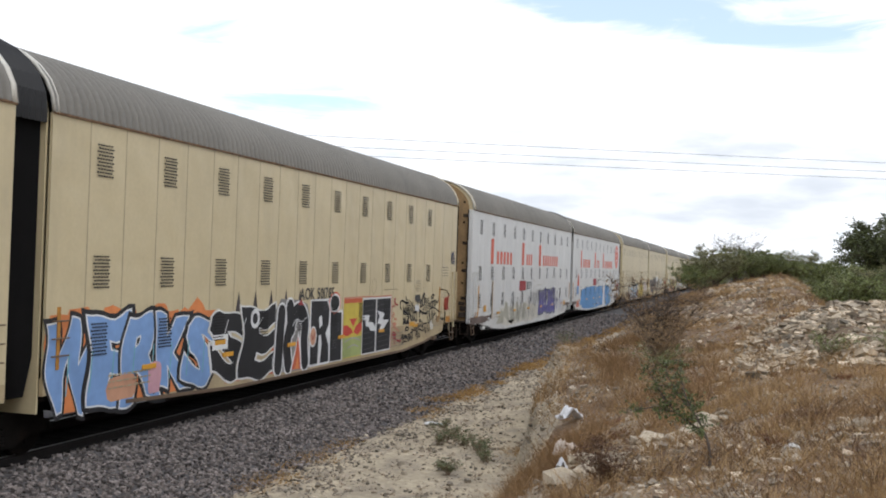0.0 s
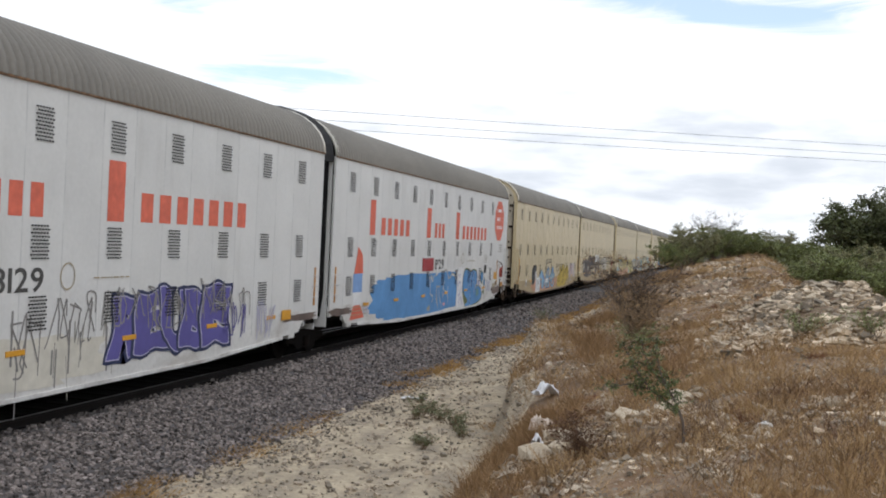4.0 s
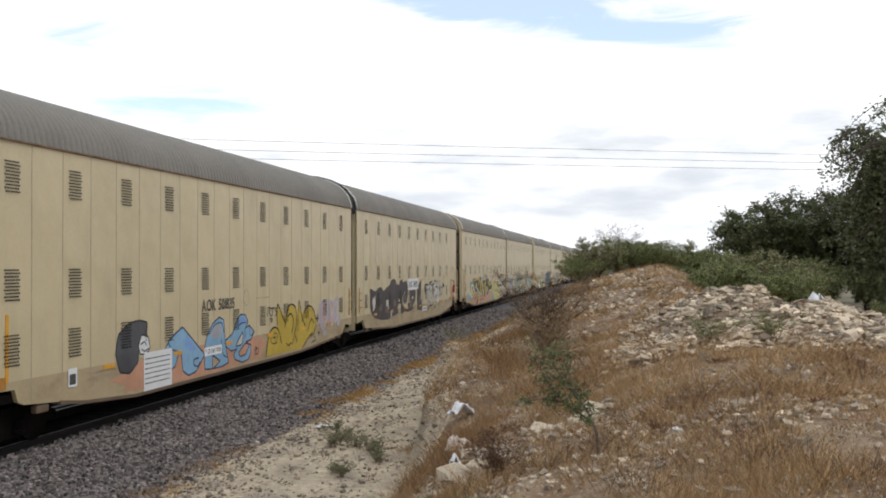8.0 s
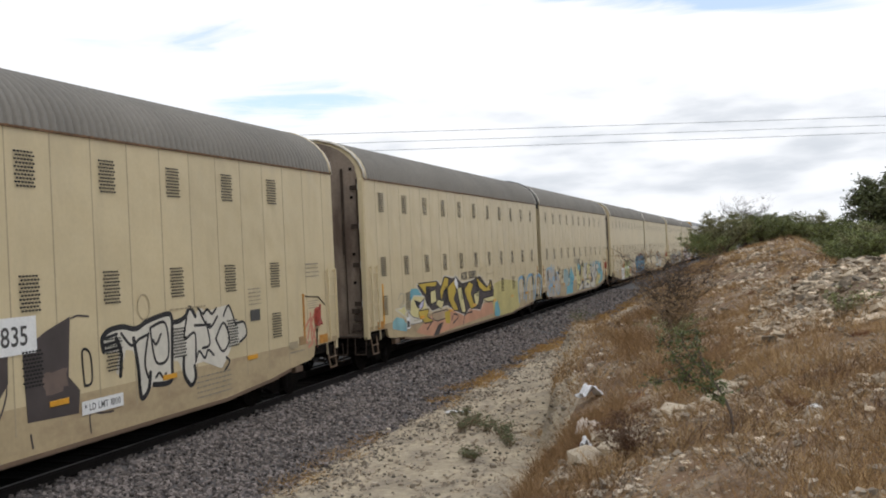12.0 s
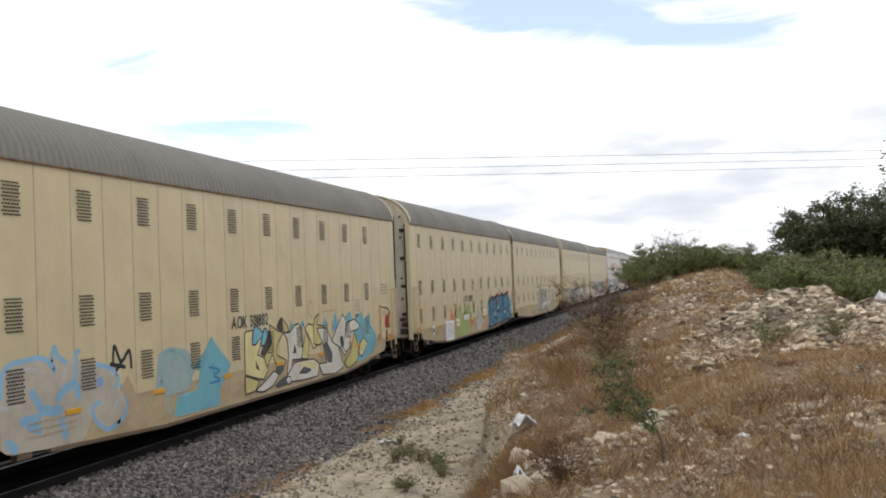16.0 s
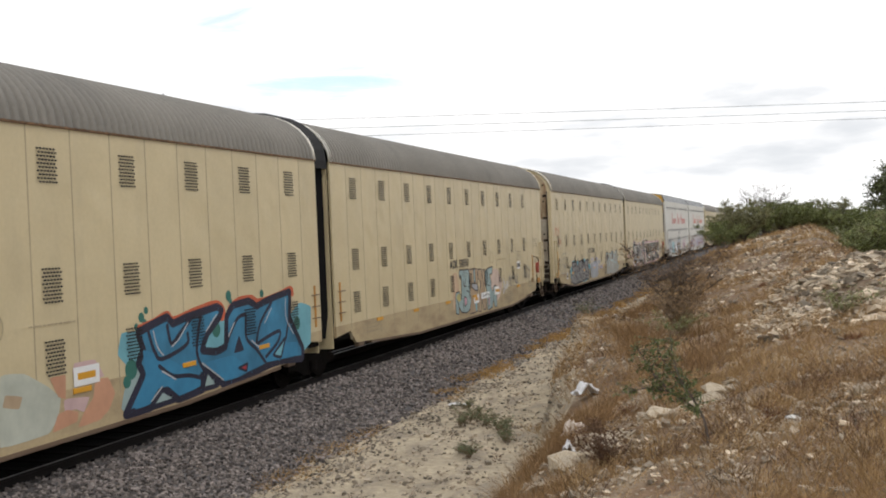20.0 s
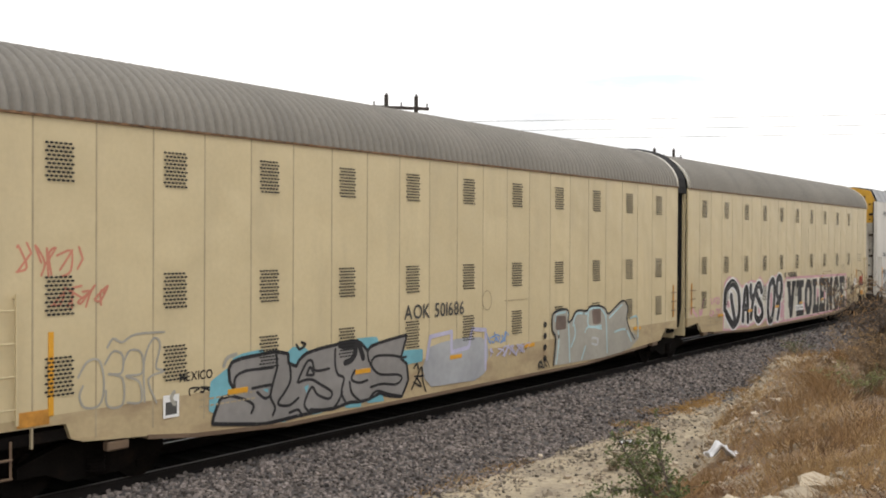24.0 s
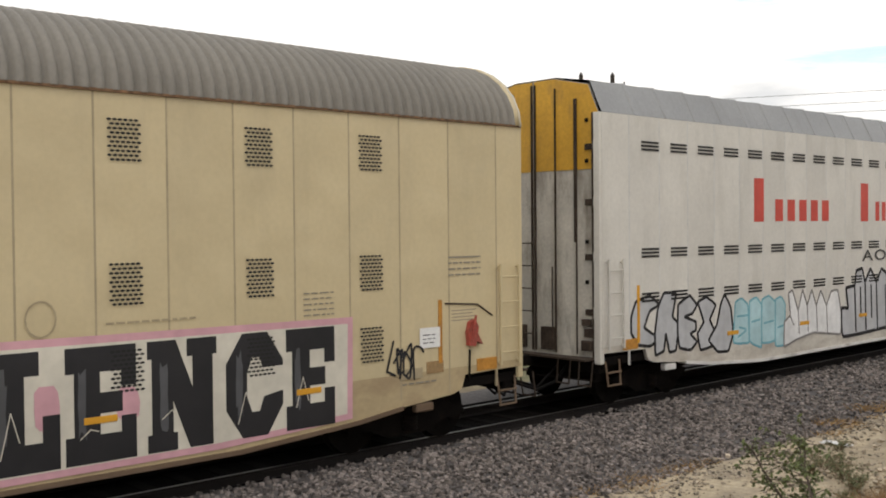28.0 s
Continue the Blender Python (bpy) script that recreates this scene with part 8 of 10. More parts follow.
    s.brush([[(1.41, 1.64), (1.55, 1.83), (1.73, 1.82), (1.8, 1.51), (1.73, 1.25), (1.51, 1.24), (1.43, 1.39), (1.48, 1.52)], [(1.81, 1.77), (1.94, 1.93), (2.09, 1.86), (2.07, 1.63), (1.86, 1.64), (2.09, 1.55), (2.09, 1.21), (1.86, 1.21), (1.83, 1.42)], [(2.1, 1.77), (2.21, 1.92), (2.39, 1.87), (2.41, 1.6), (2.14, 1.58), (2.36, 1.48), (2.39, 1.21), (2.17, 1.22)], [(2.45, 1.2), (2.44, 1.75), (2.59, 2.05), (2.71, 1.96), (2.64, 1.65), (2.79, 1.59), (2.51, 1.5), (2.65, 1.16)], [(1.85, 1.99), (1.94, 2.1), (2.08, 2.04), (2.3, 2.13), (2.78, 2.13)]], 0.032, [(0.0, OLIVE)])
    s.line("MEXICO", 3.05, 1.4, 0.13, BLACK, 0.62)
    s.tag(3.2, 3.6, 1.2, 1.3, BLACK, 123, 0.025, 2)
    s.cut([(3.62, 1.34), (3.94, 1.51), (4.06, 1.65), (4.24, 1.7), (4.65, 1.73), (4.74, 1.59), (4.11, 1.41), (4.07, 1.19), (3.81, 1.06), (3.7, 0.88), (3.59, 0.92)], CYAN)
    s.cut([(5.2, 1.63), (5.32, 1.71), (5.58, 1.69), (5.73, 1.57), (5.45, 1.38), (5.25, 1.44)], CYAN)
    s.cut([(6.88, 1.73), (7.41, 1.72), (7.47, 1.61), (7.17, 1.46), (6.93, 1.62)], CYAN)
    s.cut([(8.03, 1.41), (8.76, 1.39), (8.76, 1.16), (8.39, 1.15), (8.17, 1.12)], CYAN)
    s.cut([(4.84, 0.67), (5.18, 0.62), (5.16, 0.54), (4.84, 0.58)], CYAN)
    s.cut([(5.53, 0.77), (5.94, 0.74), (6, 0.57), (5.53, 0.58)], CYAN)
    s.cut([(6.6, 0.69), (7, 0.66), (7, 0.54), (6.6, 0.57)], CYAN)
    s.cut([(7.18, 0.68), (7.54, 0.73), (7.63, 0.56), (7.18, 0.58)], CYAN)
    s.cut([(3.67, 0.72), (3.74, 0.95), (3.82, 1.08), (3.97, 1.09), (4.07, 1.19), (3.99, 1.3), (3.97, 1.49), (4.04, 1.59), (4.24, 1.63), (4.56, 1.65), (4.93, 1.67), (5.21, 1.61), (5.23, 1.46), (5.4, 1.4), (5.47, 1.49), (5.63, 1.58), (5.94, 1.63), (6.42, 1.67), (6.76, 1.7), (6.98, 1.65), (7.17, 1.5), (7.26, 1.56), (7.53, 1.61), (8.27, 1.68), (8.11, 1.28), (8.28, 1.16), (8.33, 0.86), (8.14, 0.58), (7.79, 0.63), (7.51, 0.71), (7.21, 0.64), (6.94, 0.63), (6.71, 0.65), (6.29, 0.6), (6, 0.61), (5.74, 0.6), (5.33, 0.59), (4.7, 0.57)], GREY, BLACK, 0.06)
    s.brush([[(4.09, 1.14), (4.1, 1.35), (4.31, 1.43), (4.65, 1.43), (4.88, 1.43)], [(4.45, 1.15), (4.68, 1.16), (4.85, 1.16)], [(4.55, 1.08), (4.7, 0.97), (4.83, 0.99)], [(3.97, 1.1), (4.29, 1), (4.47, 0.89), (4.43, 0.78)], [(4.95, 1.64), (4.97, 1.43), (4.89, 1.2), (4.83, 0.98), (4.93, 0.8), (4.88, 0.68)], [(5.25, 1.45), (5.27, 1.19), (5.13, 1), (5.01, 0.89), (5.03, 0.82), (5.25, 0.79), (5.45, 0.88)], [(5.25, 0.67), (5.45, 0.69), (5.53, 0.58)], [(5.43, 1.14), (5.53, 1.3), (5.66, 1.45), (5.77, 1.44), (5.85, 1.28), (6.18, 1.28)], [(5.45, 1.13), (5.73, 1.15), (5.99, 1.03), (6.25, 0.88), (6.17, 0.78), (5.9, 0.88), (5.76, 1.02), (5.59, 0.76), (5.74, 0.6)], [(5.64, 1.23), (5.72, 1.35), (5.81, 1.22), (5.64, 1.23)], [(5.73, 0.66), (6, 0.62), (6.29, 0.61)], [(6.33, 1.59), (6.33, 1.33), (6.4, 1.16), (6.55, 1.08), (6.49, 0.85), (6.6, 0.66)], [(6.83, 1.18), (6.75, 1.04), (6.95, 0.96), (7.17, 0.98)], [(6.7, 1), (6.76, 0.8), (6.99, 0.63)], [(6.31, 0.62), (6.42, 0.71), (6.51, 0.85)], [(8.1, 1.3), (7.78, 1.36), (7.38, 1.37), (7.28, 1.23), (7.51, 1.05), (8.01, 0.99), (8.14, 0.91), (7.98, 0.82), (7.57, 0.87), (7.26, 0.85)], [(7.17, 1.5), (7.2, 1.33), (7.32, 1.16)], [(8.11, 1.28), (8.26, 1.29)], [(7.21, 0.64), (7.42, 0.76), (7.76, 0.67), (8.11, 0.59)]], 0.048, [(0.0, BLACK)])
    s.brush([[(6.77, 1.66), (6.85, 1.51), (6.75, 1.38), (6.59, 1.34)], [(6.88, 1.67), (6.98, 1.54), (7.05, 1.38)], [(6.44, 1.66), (6.59, 1.61), (6.79, 1.63)]], 0.11, [(0.0, BLACK)])
    s.brush([[(5.4, 1.74), (5.48, 1.66), (5.61, 1.73), (5.52, 1.77)]], 0.045, [(0.0, BLACK)])
    s.cut([(4.66, 1.11), (4.78, 1.11), (4.77, 1.05)], CYAN)
    s.cut([(5.59, 1.04), (5.69, 1.07), (5.64, 0.94)], CYAN)
    s.brush([[(8.5, 1.06), (8.6, 1.13), (8.63, 1.03)], [(8.43, 0.68), (8.56, 0.83), (8.73, 1.06), (8.77, 0.81), (8.87, 0.59)], [(8.53, 0.9), (8.84, 0.88)], [(8.5, 0.8), (8.73, 0.69), (8.6, 0.87)]], 0.035, [(0.0, BLACK)])
    s.brush([[(3.87, 1.55), (3.94, 1.66), (4.11, 1.7)], [(2.96, 1.1), (2.9, 1.19), (2.95, 1.27)]], 0.06, [(0.0, OLIVE)])
    s.blob(8.8, 11.0, 0.62, 1.5, HAZE, 126, 20, 0.08)
    s.stroke([(8.9, 1.2), (9.0, 1.6), (9.7, 1.65), (9.7, 1.25), (10.3, 1.3), (10.4, 1.65), (10.9, 1.6), (10.9, 0.8)], 0.08, LILAC)
    s.tag(10.9, 11.8, 1.3, 1.5, SKY, 127, 0.03, 5)
    s.tag(11.0, 12.6, 1.0, 1.2, LILAC, 128, 0.03, 6)
    s.cut([(13.69, 0.61), (13.79, 1.2), (13.64, 1.38), (13.61, 1.64), (13.72, 1.8), (14.24, 1.85), (14.38, 1.74), (14.35, 1.55), (14.51, 1.58), (14.78, 1.78), (15.27, 1.76), (15.46, 1.85), (15.94, 1.84), (16.24, 1.76), (16.45, 1.63), (17.18, 1.91), (17.51, 1.74), (17.46, 1.45), (17.63, 1.15), (18.2, 0.91), (17.64, 0.66), (16.46, 0.56), (15.18, 0.58)], OLIVE)
    s.brush([[(13.77, 1.61), (13.84, 1.76), (14.22, 1.78)], [(13.8, 1.6), (13.93, 1.19), (13.82, 0.64)], [(14.59, 1.45), (14.77, 1.71), (15.27, 1.69), (15.43, 1.79), (15.96, 1.78), (16.3, 1.57)], [(14.35, 1.77), (14.41, 1.15), (14.45, 0.62)], [(14.66, 1.46), (14.7, 1.22), (14.52, 0.97)], [(15.35, 1.71), (15.39, 1.38), (16.04, 1.35)], [(16.12, 1.72), (16.29, 1.47), (16.36, 0.68)], [(16.47, 1.52), (17.16, 1.81)], [(15.19, 1.26), (15.39, 1.37), (16.05, 1.28)], [(16.77, 1.15), (17.39, 1.17), (17.73, 0.85)], [(15.22, 0.91), (15.03, 0.63)], [(17.68, 1.44), (18.08, 1.44), (18.13, 0.94)]], 0.05, [(0.0, ICE)])
    s.brush([[(13.69, 0.61), (13.79, 1.2), (13.64, 1.38), (13.61, 1.64), (13.72, 1.8), (14.24, 1.85), (14.38, 1.74), (14.35, 1.55), (14.51, 1.58), (14.78, 1.78), (15.27, 1.76), (15.46, 1.85), (15.94, 1.84), (16.24, 1.76), (16.45, 1.63), (17.18, 1.91), (17.51, 1.74), (17.46, 1.45), (17.63, 1.15), (17.92, 0.89)]], 0.05, [(0.0, BLACK)])
    s.cut([(13.79, 1.71), (14.24, 1.69), (14.25, 1.4), (13.79, 1.4)], GRIME)
    s.cut([(15.54, 1.77), (15.99, 1.77), (15.99, 1.42), (15.6, 1.42)], GRIME)
    s.brush([[(15.55, 1.09), (15.85, 1.04), (15.8, 0.91), (15.56, 0.95)]], 0.05, [(0.0, SILVER)])
    s.tag(13.0, 13.5, 0.6, 0.75, BLACK, 133, 0.03, 4)
    for k in range(4):
        s.disc(13.3, 0.8 + 0.25 * k, 0.07, BLACK)
    s.done("graffiti", "silver graffiti outlined in black and light blue")
    number(10, "AOK 501686", 8.2, 1.97)
    number(11, "K 501686", 8.87, 2.13, wide=1.5)
    s = sheet(11)
    s.wild(0.3, 1.1, 1.2, 1.5, [PINK], PINK, 140, 2, 0.05, 0.01)
    s.tag(1.75, 2.6, 1.5, 1.7, PINK, 141, 0.035, 5)
    s.tag(1.7, 2.65, 1.15, 1.35, PINK, 142, 0.035, 5)
    top = [(8.75, 1.9), (9.1, 2.17), (13.0, 2.13), (17.32, 2.1)]
    low = [(17.3, 0.68), (15.2, 0.57), (9.0, 0.545), (8.7, 0.7)]
    s.poly(top + low, PINK)
    s.poly([(y - (0.09 if y > 17 else 0), z - 0.09) for y, z in top] + [(y - (0.09 if y > 17 else 0), z + 0.08) for y, z in low], CLOUD)
    days = [[(3.51, 1.66), (3.66, 1.3), (3.83, 0.95)], [(2.95, 1.3), (3.02, 1.8), (3.35, 2.02), (3.7, 2.07), (4.14, 1.81), (4.26, 1.3), (4.14, 0.92), (3.73, 0.74), (3.35, 0.95), (3.1, 1.15)],
            [(4.6, 0.86), (4.76, 1.7), (5.0, 1.8), (5.08, 0.8)], [(4.63, 1.26), (5.06, 1.24)], [(5.33, 1.9), (5.36, 1.62), (5.6, 1.5)], [(5.86, 1.85), (5.58, 1.45), (5.38, 0.9)],
            [(6.4, 1.72), (6.25, 1.93), (6.0, 1.92), (5.9, 1.7), (6.1, 1.45), (6.45, 1.18), (6.48, 0.9), (6.12, 0.76), (5.84, 0.9), (5.8, 1.15)],
            [(7.5, 2.03), (7.22, 1.81), (7.1, 1.14), (7.2, 0.72), (7.5, 0.72), (7.72, 1.16), (7.78, 1.76), (7.66, 2.02), (7.5, 2.03)],
            [(8.1, 2.02), (8.03, 1.63), (8.25, 1.3), (8.3, 1.05), (8.14, 0.72)], [(8.1, 2.04), (8.3, 2.14), (8.52, 2.02), (8.57, 1.75), (8.4, 1.4), (8.06, 1.18)]]
    s.poly([(2.8, 0.66), (2.9, 2.15), (3.3, 2.34), (3.95, 2.27), (4.5, 1.99), (5.3, 2.16), (5.9, 2.12), (6.3, 2.26), (6.75, 1.95), (7.4, 2.2), (8.25, 2.31), (8.75, 2.05), (8.9, 1.9), (8.9, 0.56), (8.0, 0.56), (7.02, 0.57), (6.89, 0.74), (6.3, 0.58), (5.8, 0.7), (5.07, 0.6), (4.4, 0.66), (3.7, 0.58)], PINK)
    s.poly([(2.88, 0.72), (2.98, 2.1), (3.3, 2.26), (3.95, 2.19), (4.5, 1.92), (5.3, 2.09), (5.9, 2.05), (6.3, 2.18), (6.75, 1.88), (7.4, 2.13), (8.25, 2.24), (8.7, 1.98), (8.82, 1.9), (8.7, 0.62), (8.0, 0.62), (7.1, 0.63), (6.89, 0.82), (6.3, 0.66), (5.8, 0.78), (5.07, 0.67), (4.4, 0.73), (3.7, 0.65)], CLOUD)
    for y, z, w, h in ((7.45, 1.35, 0.22, 0.7), (6.2, 1.05, 0.22, 0.3), (3.3, 1.45, 0.4, 0.2), (8.6, 1.0, 0.35, 0.6), (5.75, 1.1, 0.15, 0.4)):
        s.blob(y - w / 2, y + w / 2, z - h / 2, z + h / 2, PINK, int(10 * y), 12, 0.12)
    s.brush(days, 0.26, [(0.12, WHITE), (0.0, BLACK)], 0.0, 0.03)
    s.brush([p[:3] for p in days], 0.07, [(0.0, CHALK)], 0.03, 0.0)
    s.brush([[(y + 0.09, z + 0.07) for y, z in p[2:5]] for p in days if len(p) > 5], 0.012, [(0.0, CLOUD)])
    s.brush([[(8.75, 0.8), (8.72, 1.2), (8.95, 1.1), (8.8, 0.95), (9.0, 0.8)], [(8.8, 1.4), (9.0, 1.3), (8.85, 1.2)]], 0.025, [(0.0, CLOUD)])
    for y, z, w, h in ((13.05, 1.35, 0.3, 0.5), (14.0, 1.3, 0.3, 0.4), (15.9, 1.4, 0.25, 0.2), (11.25, 0.95, 0.2, 0.4)):
        s.blob(y - w / 2, y + w / 2, z - h / 2, z + h / 2, PINK, int(10 * y), 10, 0.08)
    cells = []
    for c, a, b in (("V", 9.15, 10.2), ("I", 10.3, 11.22), ("O", 11.34, 12.28), ("L", 12.38, 13.2), ("E", 13.26, 14.11), ("N", 14.25, 15.18), ("C", 15.31, 16.16), ("E", 16.21, 17.0)):
        s.slab(c, a, b, 0.66, 2.0, BLACK, CLOUD)
        cells.append((c, a, b))
    for k, (c, a, b) in enumerate(cells):                  # chalky worn streaks over the black
        w = b - a
        s.blob(a + 0.17 * w, a + 0.29 * w, 0.95, 1.75, CHALK, 300 + k, 14, 0.25)
        s.stroke([(a + 0.2 * w, 0.85 + 0.1 * (k % 3)), (a + 0.34 * w, 1.05 + 0.1 * (k % 4)), (a + 0.45 * w, 1.02)], 0.012, CLOUD)
    s.tag(17.9, 18.6, 1.15, 1.65, BLACK, 143, 0.035, 4)
    s.done("graffiti", "large black block lettering on a white and pink ground")
    notice(11, 18.55, 18.95, 1.55, 1.85, 3)
    plate(11, 10.7, 0.98, text="* LD LMT 11140")
    # later off-white wagon
    for u in (12, 13):
        s = sheet(u)
        red = RED_L if u == 12 else RED_F
        capital(s, 4.9, 0.75, 3.4, 4.31, red)
        capital(s, 9.68, 0.75, 3.4, 4.31, red)
        capital(s, 12.94, 0.75, 3.4, 4.31, red)
        lettering_bars(s, [(5.78, 8.32, 3.41, 3.88, 5), (10.5, 11.52, 3.41, 3.88, 3), (13.8, 17.0, 3.41, 3.88, 7)], red)
        s.done("company_lettering", "red lettering")
    s = sheet(12)
    s.cut([(0.81, 1.68), (0.95, 1.95), (1.37, 2.04), (1.65, 1.86), (1.37, 1.76), (1.2, 1.47), (1.45, 1.33), (1.65, 1.22), (1.37, 1.11), (1.02, 1.16), (0.81, 1.39)], SILVER, BLACK, 0.06)
    s.cut([(1.62, 1.81), (1.81, 2.07), (2.19, 2.04), (2.08, 1.62), (2.28, 1.44), (2.18, 0.97), (1.98, 0.95), (1.86, 1.29), (1.8, 0.99), (1.54, 0.93), (1.52, 1.34)], SILVER, BLACK, 0.06)
    s.cut([(2.26, 1.82), (2.64, 1.98), (2.88, 1.79), (2.73, 1.63), (2.48, 1.58), (2.84, 1.46), (2.84, 1.3), (2.67, 1.24), (2.88, 1.07), (2.67, 0.93), (2.31, 1), (2.24, 1.28)], SILVER, BLACK, 0.06)
    s.cut([(2.92, 1.84), (3.22, 1.92), (3.53, 1.75), (3.33, 1.47), (3.53, 1.19), (3.41, 0.94), (3.01, 0.9), (2.9, 1.23), (3.11, 1.44)], SILVER, BLACK, 0.06)
    s.cut([(3.29, 1.07), (3.57, 1.35), (3.71, 1.74), (3.86, 1.94), (4.08, 1.66), (4.16, 1.14), (3.99, 0.8), (3.61, 0.81)], SILVER, BLACK, 0.06)
    s.cut([(4.18, 0.95), (4.25, 1.75), (4.48, 1.83), (4.72, 1.68), (4.76, 0.91)], ICE, CYAN, 0.045)
    s.cut([(4.78, 0.93), (4.79, 1.74), (5.05, 1.82), (5.25, 1.65), (5.24, 0.77)], ICE, CYAN, 0.045)
    s.cut([(5.27, 0.86), (5.27, 1.74), (5.54, 1.83), (5.8, 1.68), (5.79, 0.87)], ICE, CYAN, 0.045)
    s.cut([(5.81, 0.76), (5.82, 1.72), (6.05, 1.78), (6.22, 1.6), (6.17, 0.75)], ICE, CYAN, 0.045)
    s.brush([[(4.33, 1.47), (4.7, 1.47)], [(4.4, 1.24), (4.65, 1.17), (4.35, 1.05)], [(4.87, 1.32), (5.18, 1.35)], [(5.36, 1.26), (5.72, 1.29)], [(5.91, 1.13), (6.15, 1.16)]], 0.04, [(0.0, CYAN)])
    s.cut([(6.17, 0.7), (6.19, 1.23), (6.43, 1.36), (6.36, 1.83), (6.53, 1.89), (6.77, 1.46), (6.97, 1.88), (7.17, 1.54), (7.38, 1.86), (7.58, 1.52), (7.79, 1.83), (8.05, 1.49), (8.27, 1.79), (8.59, 1.8), (8.78, 1.18), (8.7, 0.78), (7.48, 0.9), (6.72, 0.81)], WHITE, GREY, 0.05)
    s.brush([[(6.77, 1.46), (6.82, 0.94)], [(7.17, 1.54), (7.22, 0.96)], [(7.58, 1.52), (7.63, 0.93)], [(8.05, 1.49), (8.1, 0.86)], [(6.43, 1.34), (6.58, 1.14)]], 0.04, [(0.0, GREY)])
    s.cut([(8.87, 0.7), (8.78, 1.37), (9.09, 1.36), (9.01, 1.83), (9.43, 1.88), (9.52, 2.22), (9.81, 2.26), (9.96, 1.95), (10.25, 2.24), (10.56, 1.93), (10.86, 2.22), (11.49, 1.89), (11.69, 0.82)], SILVER, BLACK, 0.08)
    s.brush([[(9.43, 1.81), (9.49, 0.8)], [(9.96, 1.93), (10.01, 0.8)], [(10.56, 1.9), (10.62, 0.79)], [(11.05, 1.81), (11.11, 0.81)], [(9.72, 1.8), (9.75, 1.12)], [(10.28, 1.84), (10.31, 1.08)]], 0.07, [(0.0, BLACK)])
    s.wild(13.2, 17.0, 0.9, 1.7, [CLOUD, PINK], LILAC, 154, 5, 0.2, 0.03)
    s.done("graffiti", "silver, light blue and white rounded throw-ups")
    number(12, "AOK", 9.8, 2.45)
    s = sheet(13)
    s.wild(0.8, 9.0, 0.8, 1.8, [PINK, CLOUD, LILAC], LILAC, 155, 9, 0.2, 0.03)
    s.wild(9.5, 18.0, 0.8, 1.8, [LILAC, PINK], BROWN, 156, 9, 0.16, 0.03)
    s.done("graffiti", "faded pink and lilac graffiti")
    for u in range(14, 26):
        s = sheet(u)
        c = [(SAGE, GREY), (LILAC, BLUE), (TAN, BROWN), (GREY, BLACK)][u % 4]
        s.wild(3 + u % 3, 12 + u % 5, 0.75, 1.8, [c[0], CLOUD], c[1], 160 + u, 8, 0.26, 0.04)
        s.done("graffiti", "faded graffiti along the bottom")
    for u in range(26):
        if u not in (12, 13):
            data_print(u, u % 2 == 1)


graffiti_all()


# ---- stones, plants and litter beside the line ----
M["stone"] = material("pale_stone", (0.45, 0.37, 0.262), 0.9, scale=3, vary=0.15, fine=25, grain=0.15, bump=0.5, bump_scale=25, random_tone=0.22,
                      stain=(0.24, 0.19, 0.13, 0.7), stain_scale=(3, 3, 3), stain_at=(0.5, 0.68))
M["white_stone"] = material("white_stone", (0.68, 0.66, 0.60), 0.9, scale=6, vary=0.12, fine=30, grain=0.12, bump=0.4, bump_scale=20)
M["grit"] = material("mixed_grit", (0.25, 0.21, 0.16), 0.95, vary=0.15, grain=0.15, bump=0, island=0.75)
M["pebble"] = material("pebbles", (0.345, 0.285, 0.21), 0.92, vary=0.1, grain=0.1, bump=0, island=0.5)
M["chip"] = material("rubble_chips", (0.43, 0.35, 0.25), 0.92, vary=0.12, grain=0.12, bump=0, island=0.7)
M["chips"] = material("ballast_stones", (0.163, 0.138, 0.123), 0.9, vary=0.1, grain=0.1, bump=0, island=0.78)
M["straw"] = material("dry_grass", (0.375, 0.24, 0.108), 0.8, vary=0.15, grain=0.1, bump=0, island=0.4)
M["straw_dark"] = material("old_grass", (0.118, 0.064, 0.034), 0.85, vary=0.15, grain=0.1, bump=0, island=0.4)
M["tuft"] = material("reddish_tuft", (0.17, 0.075, 0.04), 0.85, vary=0.15, grain=0.1, bump=0, island=0.4)
M["straw_rust"] = material("rusty_grass", (0.285, 0.172, 0.078), 0.85, vary=0.15, grain=0.1, bump=0, island=0.4)
M["gold"] = material("golden_grass", (0.40, 0.235, 0.075), 0.8, vary=0.15, grain=0.1, bump=0, island=0.35)
M["leaf"] = material("mesquite_leaf", (0.155, 0.175, 0.052), 0.6, vary=0.2, grain=0.1, bump=0, island=0.45)
M["leaf_olive"] = material("olive_leaf", (0.19, 0.18, 0.08), 0.65, vary=0.2, grain=0.1, bump=0, island=0.4)
M["leaf_sap"] = material("sapling_leaf", (0.10, 0.12, 0.038), 0.65, vary=0.2, grain=0.1, bump=0, island=0.4)
M["leaf_light"] = material("shrub_leaf", (0.175, 0.195, 0.066), 0.6, vary=0.2, grain=0.1, bump=0, island=0.4)
M["leaf_dark"] = material("tree_leaf", (0.085, 0.096, 0.034), 0.6, vary=0.2, grain=0.1, bump=0, island=0.45)
M["leaf_grey"] = material("weed_leaf", (0.12, 0.135, 0.06), 0.65, vary=0.2, grain=0.1, bump=0, island=0.3)
M["bark"] = material("grey_bark", (0.085, 0.065, 0.05), 0.9, vary=0.2, bump=0.4)
M["twig"] = material("dry_twig", (0.19, 0.135, 0.085), 0.9, vary=0.2, bump=0.1)
